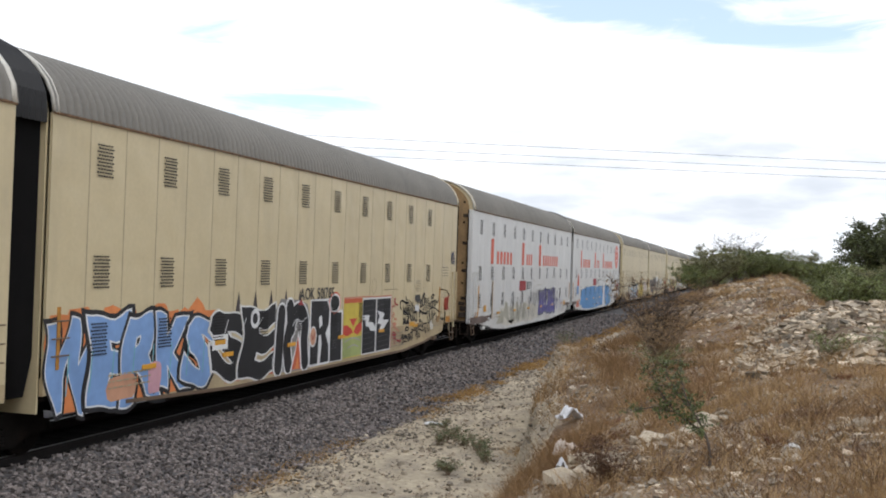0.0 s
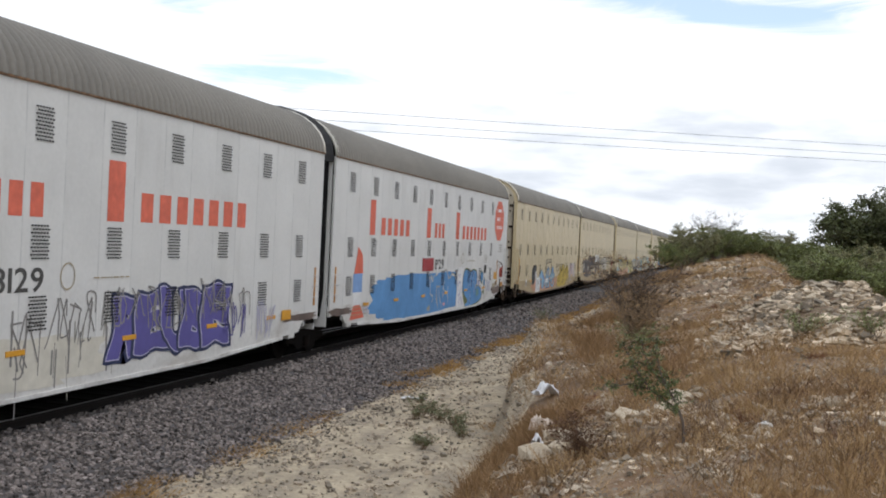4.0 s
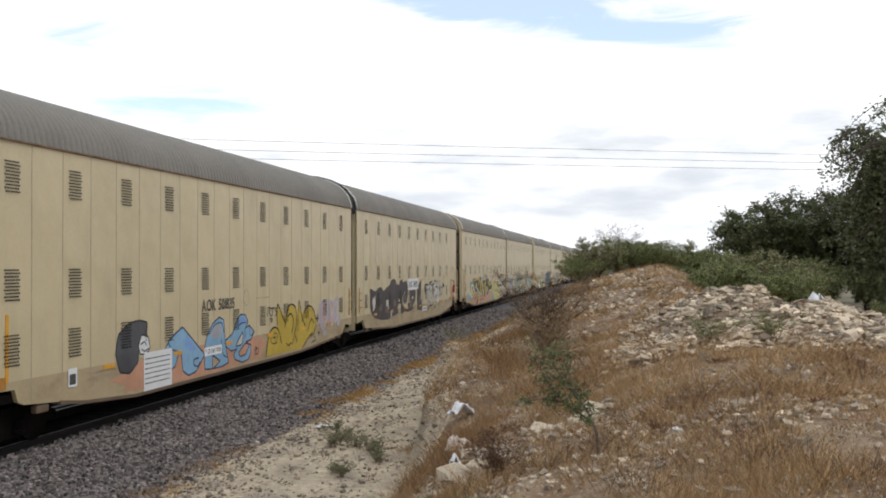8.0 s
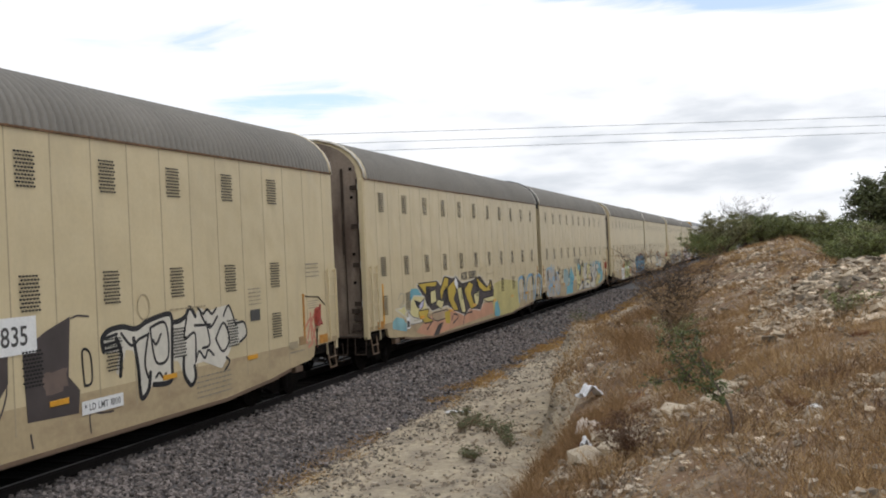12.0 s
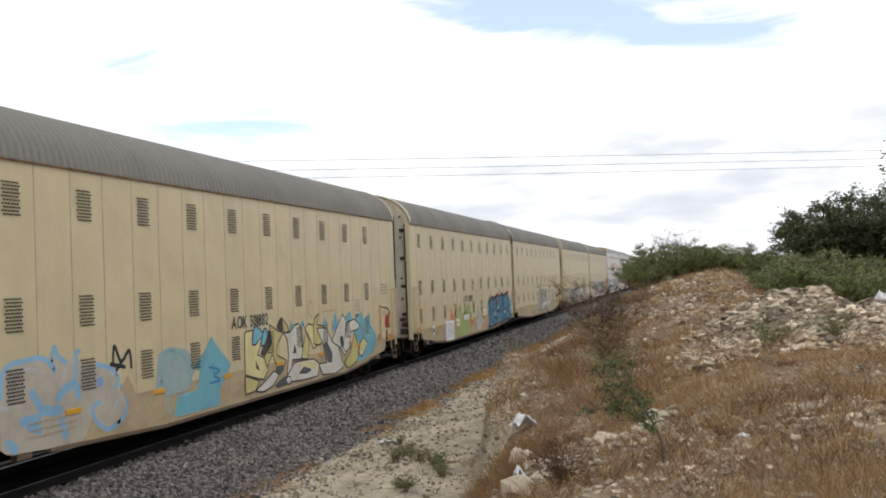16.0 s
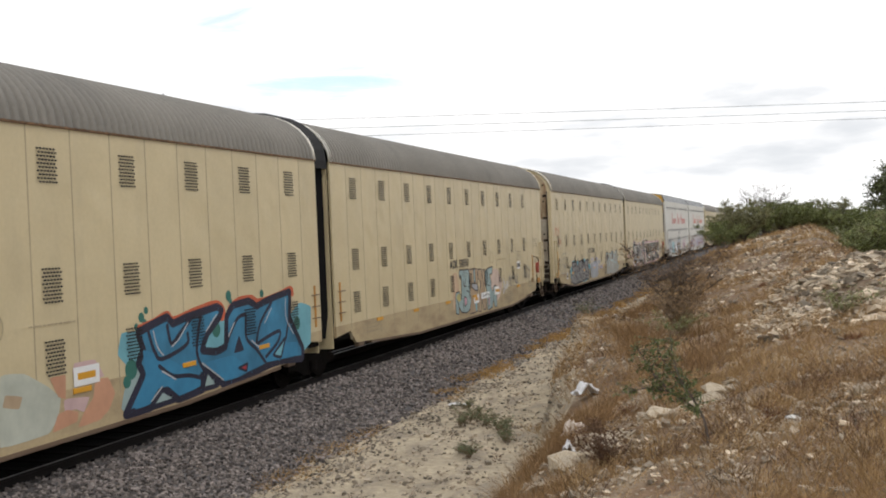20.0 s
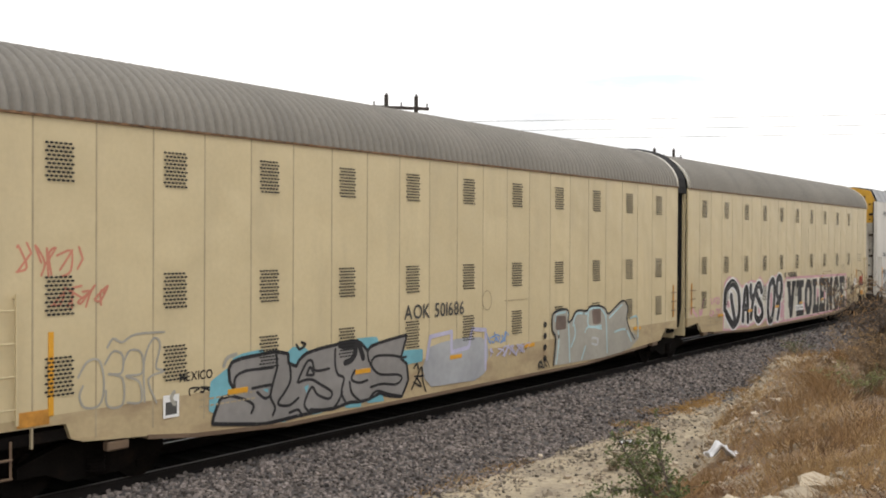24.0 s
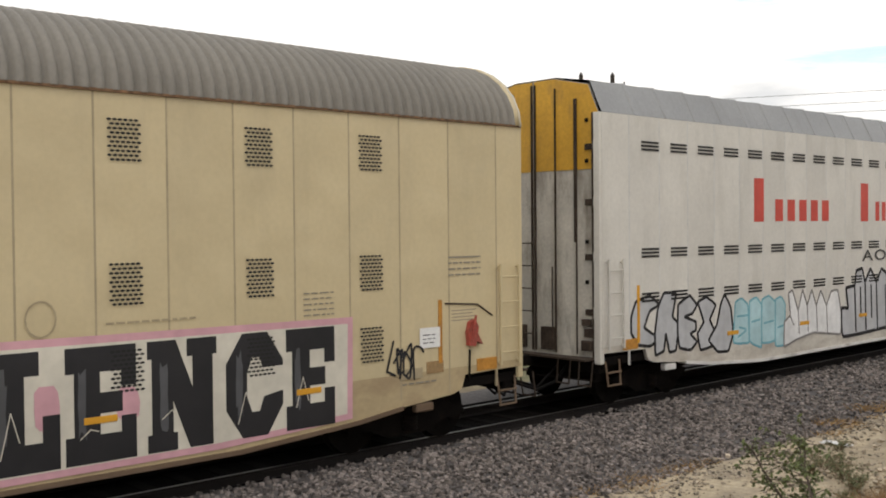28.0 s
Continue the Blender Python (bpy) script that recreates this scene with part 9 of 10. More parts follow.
M["twig_grey"] = material("dead_grey_twig", (0.17, 0.155, 0.135), 0.9, vary=0.2, bump=0.1)
M["rag"] = material("white_cloth", (0.66, 0.65, 0.64), 0.9, vary=0.12, bump=0.4, bump_scale=20)
M["bag"] = material("pale_bag", (0.55, 0.46, 0.37), 0.8, vary=0.15, bump=0.4, bump_scale=20)
M["wood_pole"] = material("pole_wood", (0.045, 0.036, 0.03), 0.9, vary=0.2, bump=0.3)
M["wire"] = material("wire", (0.3, 0.3, 0.305), 0.6, vary=0.05, bump=0)
M["hill"] = material("hazy_hill", (0.30, 0.36, 0.44), 1.0, scale=0.01, vary=0.12, fine=0.05, grain=0.08, bump=0)


class Bits:
    """Many small flat pieces in one mesh."""

    def __init__(self):
        self.v, self.f = [], []

    def leaf(self, c, along, side):
        n = len(self.v)
        self.v += [c, c + along * 0.5 + side, c + along, c + along * 0.5 - side]
        self.f.append((n, n + 1, n + 2, n + 3))

    def blade(self, p, tip, w):
        n = len(self.v)
        d = (tip - p).cross(Vector((0.3, 0.9, 0.1)))
        d = d.normalized() * w if d.length > 1e-6 else Vector((w, 0, 0))
        mid = p.lerp(tip, 0.55) + Vector((0, 0, 0.06 * (tip - p).length))
        self.v += [p - d, p + d, mid + d * 0.7, mid - d * 0.7, tip]
        self.f += [(n, n + 1, n + 2, n + 3), (n + 3, n + 2, n + 4)]

    def stem(self, pts, r0, r1):
        n = len(self.v)
        k = len(pts)
        for i, p in enumerate(pts):
            r = r0 + (r1 - r0) * i / max(1, k - 1)
            t = (pts[min(i + 1, k - 1)] - pts[max(i - 1, 0)]).normalized()
            a = t.cross(Vector((0.21, 0.35, 0.9))).normalized() * r
            b = t.cross(a).normalized() * r
            self.v += [p + a, p - 0.5 * a + 0.87 * b, p - 0.5 * a - 0.87 * b]
        for i in range(k - 1):
            for j in range(3):
                q = (j + 1) % 3
                self.f.append((n + 3 * i + j, n + 3 * i + q, n + 3 * i + 3 + q, n + 3 * i + 3 + j))

    def rock(self, c, r, rnd, flat=0.6):
        """A rough block with uneven corners."""
        n = len(self.v)
        turn = Euler((rnd.uniform(-0.4, 0.4), rnd.uniform(-0.4, 0.4), rnd.uniform(0, 6.28))).to_matrix()
        k = rnd.uniform(0.55, 1.0)
        for z in (-1, 1):
            for x, y in ((-1, -1), (1, -1), (1, 1), (-1, 1)):
                q = Vector((x * rnd.uniform(0.35, 1.0), y * k * rnd.uniform(0.35, 1.0), z * flat * rnd.uniform(0.6, 1.0))) * r
                self.v.append(c + turn @ q)
        for f in ((4, 5, 6, 7), (3, 2, 1, 0), (0, 1, 5, 4), (1, 2, 6, 5), (2, 3, 7, 6), (3, 0, 4, 7)):
            self.f.append(tuple(n + i for i in f))

    def mesh(self, name, mat):
        return from_arrays(name, self.v, self.f, mat)


def on_ground(x, y, lift=0.0):
    return Vector((x, y, ground_z(x, y) + lift))


def rand_dir(rnd):
    while True:
        v = Vector((rnd.uniform(-1, 1), rnd.uniform(-1, 1), rnd.uniform(-1, 1)))
        if 0.05 < v.length < 1:
            return v.normalized()


def ballast_stones():
    rnd = random.Random(11)
    b = Bits()
    for y0, y1, dens, r0, r1 in ((6, 20, 260, 0.018, 0.042), (20, 36, 120, 0.022, 0.05), (36, 70, 35, 0.03, 0.06)):
        for _ in range(int((y1 - y0) * 3.6 * dens)):
            x = rnd.uniform(-9.85, -6.45 + 0.5 * noise.noise((3.3, rnd.random(), 1)))
            if x < -9.5 and rnd.random() < 0.5:           # thinned so the painted shade strip stays dark
                continue
            y = rnd.uniform(y0, y1)
            r = rnd.uniform(r0, r1)
            b.rock(on_ground(x, y, r * 0.3), r, rnd, 0.8)
    tagged(new("ballast_stones", b.mesh("ballast_stones", M["chips"])), "loose grey crushed stones of the ballast bed", "gravel", kind="stuff")
    b = Bits()
    for _ in range(22000):
        y = (5 + 42 * rnd.random() ** 1.5) if rnd.random() < 0.9 else rnd.uniform(-8, 5)
        e = lerp_table(y, EDGE)
        x = rnd.uniform(-6.5, e + 2.0) if rnd.random() < 0.65 else rnd.uniform(e, e + 7)
        if noise.noise((x * 1.1, y * 0.6, 12.0)) < rnd.uniform(-0.5, 0.25):
            continue
        r = 0.012 + 0.05 * rnd.random() ** 4
        b.rock(on_ground(x, y, r * 0.25), r, rnd, 0.65)
    for _ in range(9000):
        x, y = rnd.uniform(-2.4, 4.0), rnd.uniform(-5, 11.7) if rnd.random() < 0.3 else 5.2 + 6.5 * rnd.random()
        r = 0.006 + 0.028 * rnd.random() ** 3
        b.rock(on_ground(x, y, r * 0.2), r, rnd, 0.6)
    grit = Bits()
    for _ in range(15000):
        y = 6 + 34 * rnd.random() ** 1.4
        x = -6.5 + abs(rnd.gauss(0, 0.55)) if rnd.random() < 0.5 else rnd.uniform(-6.3, lerp_table(y, EDGE) + 0.3)
        if noise.noise((x * 1.6, y * 0.8, 33.0)) < rnd.uniform(-0.45, 0.35):
            continue
        r = 0.01 + 0.026 * rnd.random() ** 2
        grit.rock(on_ground(x, y, r * 0.25), r, rnd, 0.6)
    tagged(new("path_grit", grit.mesh("path_grit", M["grit"])), "dark and grey grit scattered over the dirt path", "gravel", kind="stuff")
    tagged(new("pebbles", b.mesh("pebbles", M["pebble"])), "pale pebbles strewn over the dirt", "pebbles", kind="stuff")


def rock_mesh(seed, flat, mat=None):
    rnd = random.Random(seed)
    bm = bmesh.new()
    bmesh.ops.create_icosphere(bm, subdivisions=1, radius=1.0)
    for v in bm.verts:
        v.co *= rnd.uniform(0.72, 1.15)
        v.co.z *= flat
        v.co.x *= 1.25
    return mesh_of(bm, "rock", mat or M["stone"])


def rubble():
    pile = thing("rubble_pile", (0, 0, 0), "heap of broken pale limestone rubble on the bank", "rubble", kind="structure")
    rnd = random.Random(21)
    shapes = [rock_mesh(300 + i, (0.32, 0.45, 0.6)[i % 3]) for i in range(12)]
    spots = []
    for i in range(215):                                  # the heap
        y = 13.4 + 8.4 * rnd.random() ** 0.8
        x = 0.2 + 4.2 * rnd.random() + 0.12 * (y - 12)
        spots.append((x, y, 0.035 + 0.075 * rnd.random() ** 2.2))
    for i in range(45):                                   # slabs down the slope
        t = rnd.random()
        spots.append((-1.7 + 1.5 * t + rnd.gauss(0, 0.16), 9.5 + 1.6 * t + rnd.gauss(0, 0.35), 0.05 + 0.12 * rnd.random() ** 1.6))
    for i in range(36):                                   # the near lip
        x = rnd.uniform(-0.5, 2.6)
        spots.append((x, 8.7 + 0.4 * x + rnd.gauss(0, 0.6), 0.03 + 0.06 * rnd.random() ** 2))
    for x, y, r in spots:
        ob = part("rock", rnd.choice(shapes), None, pile)
        ob.matrix_basis = Matrix.Translation(on_ground(x, y, r * 0.12)) @ Euler((rnd.gauss(0, 0.25), rnd.gauss(0, 0.25), rnd.uniform(0, 6.28))).to_matrix().to_4x4() @ Matrix.Scale(r * 1.3, 4)
    b = Bits()
    for _ in range(21000):                                # flat flakes of the heap
        y = 13.0 + 9.5 * rnd.random()
        x = rnd.uniform(-0.6, 5.4) + 0.06 * (y - 12)
        if noise.noise((x * 0.8, y * 0.5, 15.0)) < rnd.uniform(-0.75, 0.1) or (x < 0.5 and rnd.random() < 0.6) or (y < 14.2 and rnd.random() < 0.5):
            continue
        r = 0.022 + 0.095 * rnd.random() ** 2.6
        b.rock(on_ground(x, y, r * rnd.uniform(0.0, 0.75)), r, rnd, rnd.uniform(0.2, 0.42))
    for _ in range(3600):                                 # pale flakes of the near lip and the slope below it
        x = rnd.gauss(0.4, 1.5)
        y = 8.8 + 0.4 * x + rnd.gauss(0, 1.2)
        if noise.noise((x * 1.3, y * 0.9, 19.0)) < rnd.uniform(-0.3, 0.35):
            continue
        r = 0.012 + 0.045 * rnd.random() ** 2.6
        b.rock(on_ground(x, y, r * 0.15), r, rnd, 0.3)
    for _ in range(5000):                                 # the hump behind
        y = rnd.uniform(22, 44)
        x = lerp_table(y, CREST_X) + rnd.gauss(-0.9, 1.3)
        if noise.noise((x * 0.9, y * 0.3, 23.0)) < rnd.uniform(-0.5, 0.3):
            continue
        r = 0.025 + 0.09 * rnd.random() ** 2.4
        b.rock(on_ground(x, y, r * 0.15), r, rnd, 0.35)
    tagged(part("rubble_chips", b.mesh("rubble_chips", M["chip"]), None, pile), "small broken stones of the heap", kind="stuff")
    for x, y, r, lab in ((0.36, 8.6, 0.057, "single white boulder on the bank"), (0.9, 8.9, 0.08, "rounded pale boulder on the bank")):
        ob = tagged(new("boulder", rock_mesh(int(r * 1000), 0.8, M["white_stone"] if "white" in lab else M["stone"])), lab, "boulder")
        ob.matrix_basis = Matrix.Translation(on_ground(x, y, r * 0.35)) @ Matrix.Scale(r, 4)


def grass_field(name, label, mat, spots, seed, height, blades, spread, lean=0.45):
    rnd = random.Random(seed)
    b = Bits()
    for x, y, k in spots:
        h = height * k
        for _ in range(int(blades * k * (1.7 if y < 12 else 1))):
            a, r = rnd.uniform(0, 6.28), spread * k * rnd.random() ** 0.7
            px, py = x + r * math.cos(a), y + r * math.sin(a)
            p = on_ground(px, py, -0.01)
            l = h * rnd.uniform(0.5, 1.15)
            tip = p + Vector((rnd.gauss(0, lean) * l + 0.25 * r * math.cos(a), rnd.gauss(0, lean) * l + 0.25 * r * math.sin(a), l * rnd.uniform(0.6, 1)))
            b.blade(p, tip, (0.0008 + 0.0018 * y / 14) * rnd.uniform(0.7, 1.3))
    return tagged(new(name, b.mesh(name, mat)), label, "grass", kind="stuff")


def grasses():
    rnd = random.Random(31)
    mound, dark = [], []
    brown = []
    for _ in range(4600):
        y = (6 + 38 * rnd.random() ** 1.35) if rnd.random() < 0.88 else rnd.uniform(-7, 6)
        e = lerp_table(y, EDGE)
        c = lerp_table(y, CREST_X)
        e += 0.7 * noise.noise((0.3, y * 0.55, 3.0)) + 0.15
        x = e - 0.15 + (c - e + 3.0) * rnd.random() ** 1.25
        n = noise.noise((x * 0.75, y * 0.45, 9.0))
        if 14.0 < y < 23 and x > 0.2:                      # hardly anything grows on the heap
            keep = 0.04
        elif 10.4 < y < 14.2 and x > -1.2:                  # thick belt before it
            keep = 0.95 + n
        elif y <= 10.4 and x > -0.9:                        # stony lip in front
            keep = 0.7 + 1.5 * n
        elif 23 < y < 44 and x > -0.8:                      # brown patches on the hump
            keep = 0.5 + 1.4 * n
        else:
            keep = 0.5 + 1.6 * n
        if rnd.random() > keep or (x < e + 0.7 and y > 12.5 and rnd.random() < 0.75) or (x < e + 0.4 and rnd.random() < 0.5) or (abs(x + 0.95) < 0.7 and abs(y - 10.3) < 0.8 and rnd.random() < 0.8):
            continue
        k = rnd.random() + 0.5 * noise.noise((x * 0.5, y * 0.4, 21.0)) + (0.12 if y < 10.4 else 0.0)
        (mound if k < 0.68 else brown if k < 0.92 else dark).append((x, y, rnd.uniform(0.3, 1.2) * (0.55 if x < e + 0.5 else 1)))
    for _ in range(170):
        y = 7 + 17 * rnd.random()
        (mound if rnd.random() < 0.6 else brown).append((lerp_table(y, EDGE) + 0.7 * noise.noise((0.3, y * 0.55, 3.0)) + rnd.gauss(0.15 if y < 12.5 else 0.5, 0.25), y, rnd.uniform(0.45, 1.1)))
    grass_field("dry_grass", "tall dry straw-coloured grass over the bank", M["straw"], mound, 32, 0.24, 34, 0.3, 0.42)
    grass_field("rusty_grass", "rust-brown dry grass over the lower bank", M["straw_rust"], brown, 36, 0.22, 36, 0.3, 0.45)
    grass_field("dead_weeds", "dark brown dead weeds among the grass", M["straw_dark"], dark, 33, 0.26, 34, 0.26, 0.5)
    tall = []
    for _ in range(120):
        y = 13 + 12 * rnd.random()
        e = lerp_table(y, EDGE)
        x = e + 1.1 + 1.7 * rnd.random()
        if noise.noise((x * 0.8, y * 0.4, 31.0)) > 0.05:
            tall.append((x, y, rnd.uniform(0.5, 1.1)))
    for _ in range(150):                                  # thick rusty fringe above the dirt path
        y = 7.6 + 5.2 * rnd.random()
        x = lerp_table(y, EDGE) + 0.25 + 0.9 * rnd.random()
        if noise.noise((x * 0.9, y * 0.7, 33.0)) > -0.12:
            tall.append((x, y, rnd.uniform(0.35, 0.75)))
    grass_field("tall_grass", "tall rust-brown seeding grass on the slope", M["straw_rust"], tall, 37, 0.46, 60, 0.24, 0.4)
    tuft = []
    for _ in range(130):
        y = rnd.uniform(8.5, 26)
        tuft.append((lerp_table(y, CREST_X) + rnd.gauss(0.8, 1.8), y, rnd.uniform(0.5, 1.1)))
    grass_field("dead_tufts", "small reddish dead tufts among the rubble", M["tuft"], tuft, 38, 0.13, 70, 0.12, 0.7)
    low = []
    for _ in range(2600):
        y = (5.2 + 22 * rnd.random() ** 1.6) if rnd.random() < 0.8 else rnd.uniform(-7, 5.2)
        e = lerp_table(y, EDGE)
        low.append((e + 0.3 + (lerp_table(y, CREST_X) - e + 2.6) * rnd.random(), y, rnd.uniform(0.4, 1.1)))
    grass_field("short_grass", "short thin dry grass between the stones", M["straw"], low, 39, 0.11, 16, 0.24, 0.9)
    strip = []
    for _ in range(230):
        y = 7 + 60 * rnd.random() ** 1.4
        if noise.noise((0.5, y * 0.33, 4.0)) < -0.02 and y < 24:
            continue
        strip.append((-6.4 + rnd.gauss(0, 0.16) - 0.006 * max(0, y - 20), y, rnd.uniform(0.4, 1.0)))
    for x, y in ((-6.6, 30.8), (-6.6, 31.7), (-6.5, 33.6), (-6.6, 36.5), (-6.4, 37.9), (-6.4, 40.5), (-6.5, 43.5), (-6.6, 22.5), (-6.5, 23.1), (-6.3, 23.7), (-6.1, 20.2), (-6.6, 51.9), (-6.4, 61.3), (-6.5, 22.3), (-6.2, 22.7), (-6.2, 23.4), (-6.6, 20.7), (-6.4, 21.0), (-6.6, 30.5), (-6.3, 31.6), (-6.3, 32.8)):
        strip += [(x + rnd.gauss(0, 0.1), y + rnd.gauss(0, 0.3), rnd.uniform(0.5, 1.0)) for _ in range(4)]
    grass_field("golden_grass", "low golden grass along the edge of the ballast", M["gold"], strip, 34, 0.17, 60, 0.26, 0.7)
    tufts = [(rnd.uniform(-6.2, -3.2), 8 + 34 * rnd.random() ** 1.3, rnd.uniform(0.25, 0.7)) for _ in range(170)]
    grass_field("path_grass", "thin dry grass on the dirt path", M["straw_dark"], tufts, 35, 0.13, 24, 0.16, 0.7)


def shrub(name, label, seed, height, width, stems, leaves, leaf_size, mat_leaf, mat_stem, category="bush", droop=0.0, twigs=5, thick=0.02, up=0.75, at=None):
    """A bush or small tree: tapered branching stems and a crown of separate leaves."""
    rnd = random.Random(seed)
    wood, crown = Bits(), Bits()
    tips = []
    for _ in range(stems):
        a = rnd.uniform(0, 6.28)
        out = width / 2 * rnd.random() ** 0.6
        end = Vector((out * math.cos(a), out * math.sin(a), height * rnd.uniform(0.55, 0.95)))
        p, pts = Vector((rnd.gauss(0, 0.04), rnd.gauss(0, 0.04), 0)), []
        for i in range(6):
            t = i / 5
            q = Vector((end.x * t ** 1.3, end.y * t ** 1.3, end.z * t ** up)) + Vector((rnd.gauss(0, 0.03), rnd.gauss(0, 0.03), rnd.gauss(0, 0.02))) * height * (0 < t)
            pts.append(p * (1 - t) + q)
        wood.stem(pts, thick * rnd.uniform(0.7, 1.2), thick * 0.3)
        for i in range(2, 6):
            for _ in range(twigs):
                d = rand_dir(rnd)
                d.z = abs(d.z) * 0.6 + 0.15 - droop
                l = height * rnd.uniform(0.1, 0.26)
                s = [pts[i], pts[i] + d * l * 0.5 + Vector((0, 0, 0.02 * l)), pts[i] + d * l + Vector((0, 0, -droop * 0.5 * l))]
                wood.stem(s, thick * 0.28, thick * 0.12)
                tips.append(s)
    for _ in range(leaves):
        s = rnd.choice(tips)
        p = s[1].lerp(s[2], rnd.uniform(-0.4, 1.25)) + rand_dir(rnd) * height * 0.05 * rnd.random()
        if droop:
            p.z -= rnd.random() ** 2 * droop * height * 0.35
        if p.z < 0.03:
            continue
        al = rand_dir(rnd)
        al.z = al.z * 0.6 - 0.6 * droop
        al = al.normalized() * leaf_size * rnd.uniform(0.6, 1.3)
        crown.leaf(p, al, al.cross(rand_dir(rnd)).normalized() * leaf_size * 0.22)
    ob = thing(name, at or Matrix.Identity(4), label, category)
    part("stem" if category == "bush" else "trunk", wood.mesh("stems", mat_stem), None, ob)
    if leaves:
        part("crown", crown.mesh("crown", mat_leaf), None, ob)
    return ob


def plant(ob, x, y, turn=0.0, scale=1.0, sink=0.03):
    m = Matrix.Translation(on_ground(x, y, -sink)) @ Matrix.Rotation(turn, 4, "Z") @ Matrix.Scale(scale, 4)
    return m


def sapling(x, y):
    """A thin stem that forks and leans over, with feathery green sprays."""
    rnd = random.Random(54)
    wood, crown = Bits(), Bits()
    fork = Vector((-0.035, 0, 0.25))
    wood.stem([Vector((0, 0, -0.03)), Vector((0.0, 0.01, 0.1)), Vector((-0.012, 0, 0.19)), fork], 0.013, 0.009)
    arms = [[fork, Vector((-0.11, 0.02, 0.30)), Vector((-0.22, 0.03, 0.37)), Vector((-0.36, 0.05, 0.39)), Vector((-0.5, 0.02, 0.36))],
            [fork, Vector((-0.09, -0.02, 0.36)), Vector((-0.15, -0.03, 0.46)), Vector((-0.19, -0.02, 0.6)), Vector((-0.2, 0.0, 0.74))],
            [Vector((-0.22, 0.03, 0.37)), Vector((-0.3, 0.0, 0.47)), Vector((-0.36, -0.04, 0.58)), Vector((-0.4, -0.05, 0.66))],
            [Vector((-0.09, -0.02, 0.36)), Vector((-0.2, 0.08, 0.47)), Vector((-0.28, 0.12, 0.58)), Vector((-0.3, 0.14, 0.68))]]
    for pts in arms:
        wood.stem(pts, 0.008, 0.002)
        for i in range(1, len(pts)):
            for _ in range(12):
                p = pts[i - 1].lerp(pts[i], rnd.random())
                d = rand_dir(rnd)
                d.z = 0.5 * d.z + 0.1
                q = p + d * rnd.uniform(0.06, 0.17)
                wood.stem([p, p.lerp(q, 0.5) + Vector((0, 0, 0.01)), q], 0.002, 0.001)
                for _ in range(10):
                    al = rand_dir(rnd) * rnd.uniform(0.014, 0.03)
                    crown.leaf(p.lerp(q, rnd.uniform(0.25, 1.1)) + rand_dir(rnd) * 0.012, al, al.cross(rand_dir(rnd)).normalized() * 0.006)
    ob = thing("sapling", Matrix.Translation(on_ground(x, y)) @ Matrix.Scale(1.25, 4), "small leaning green shrub with a thin forked stem", "bush")
    part("stem", wood.mesh("stems", M["bark"]), None, ob)
    part("crown", crown.mesh("crown", M["leaf_sap"]), None, ob)


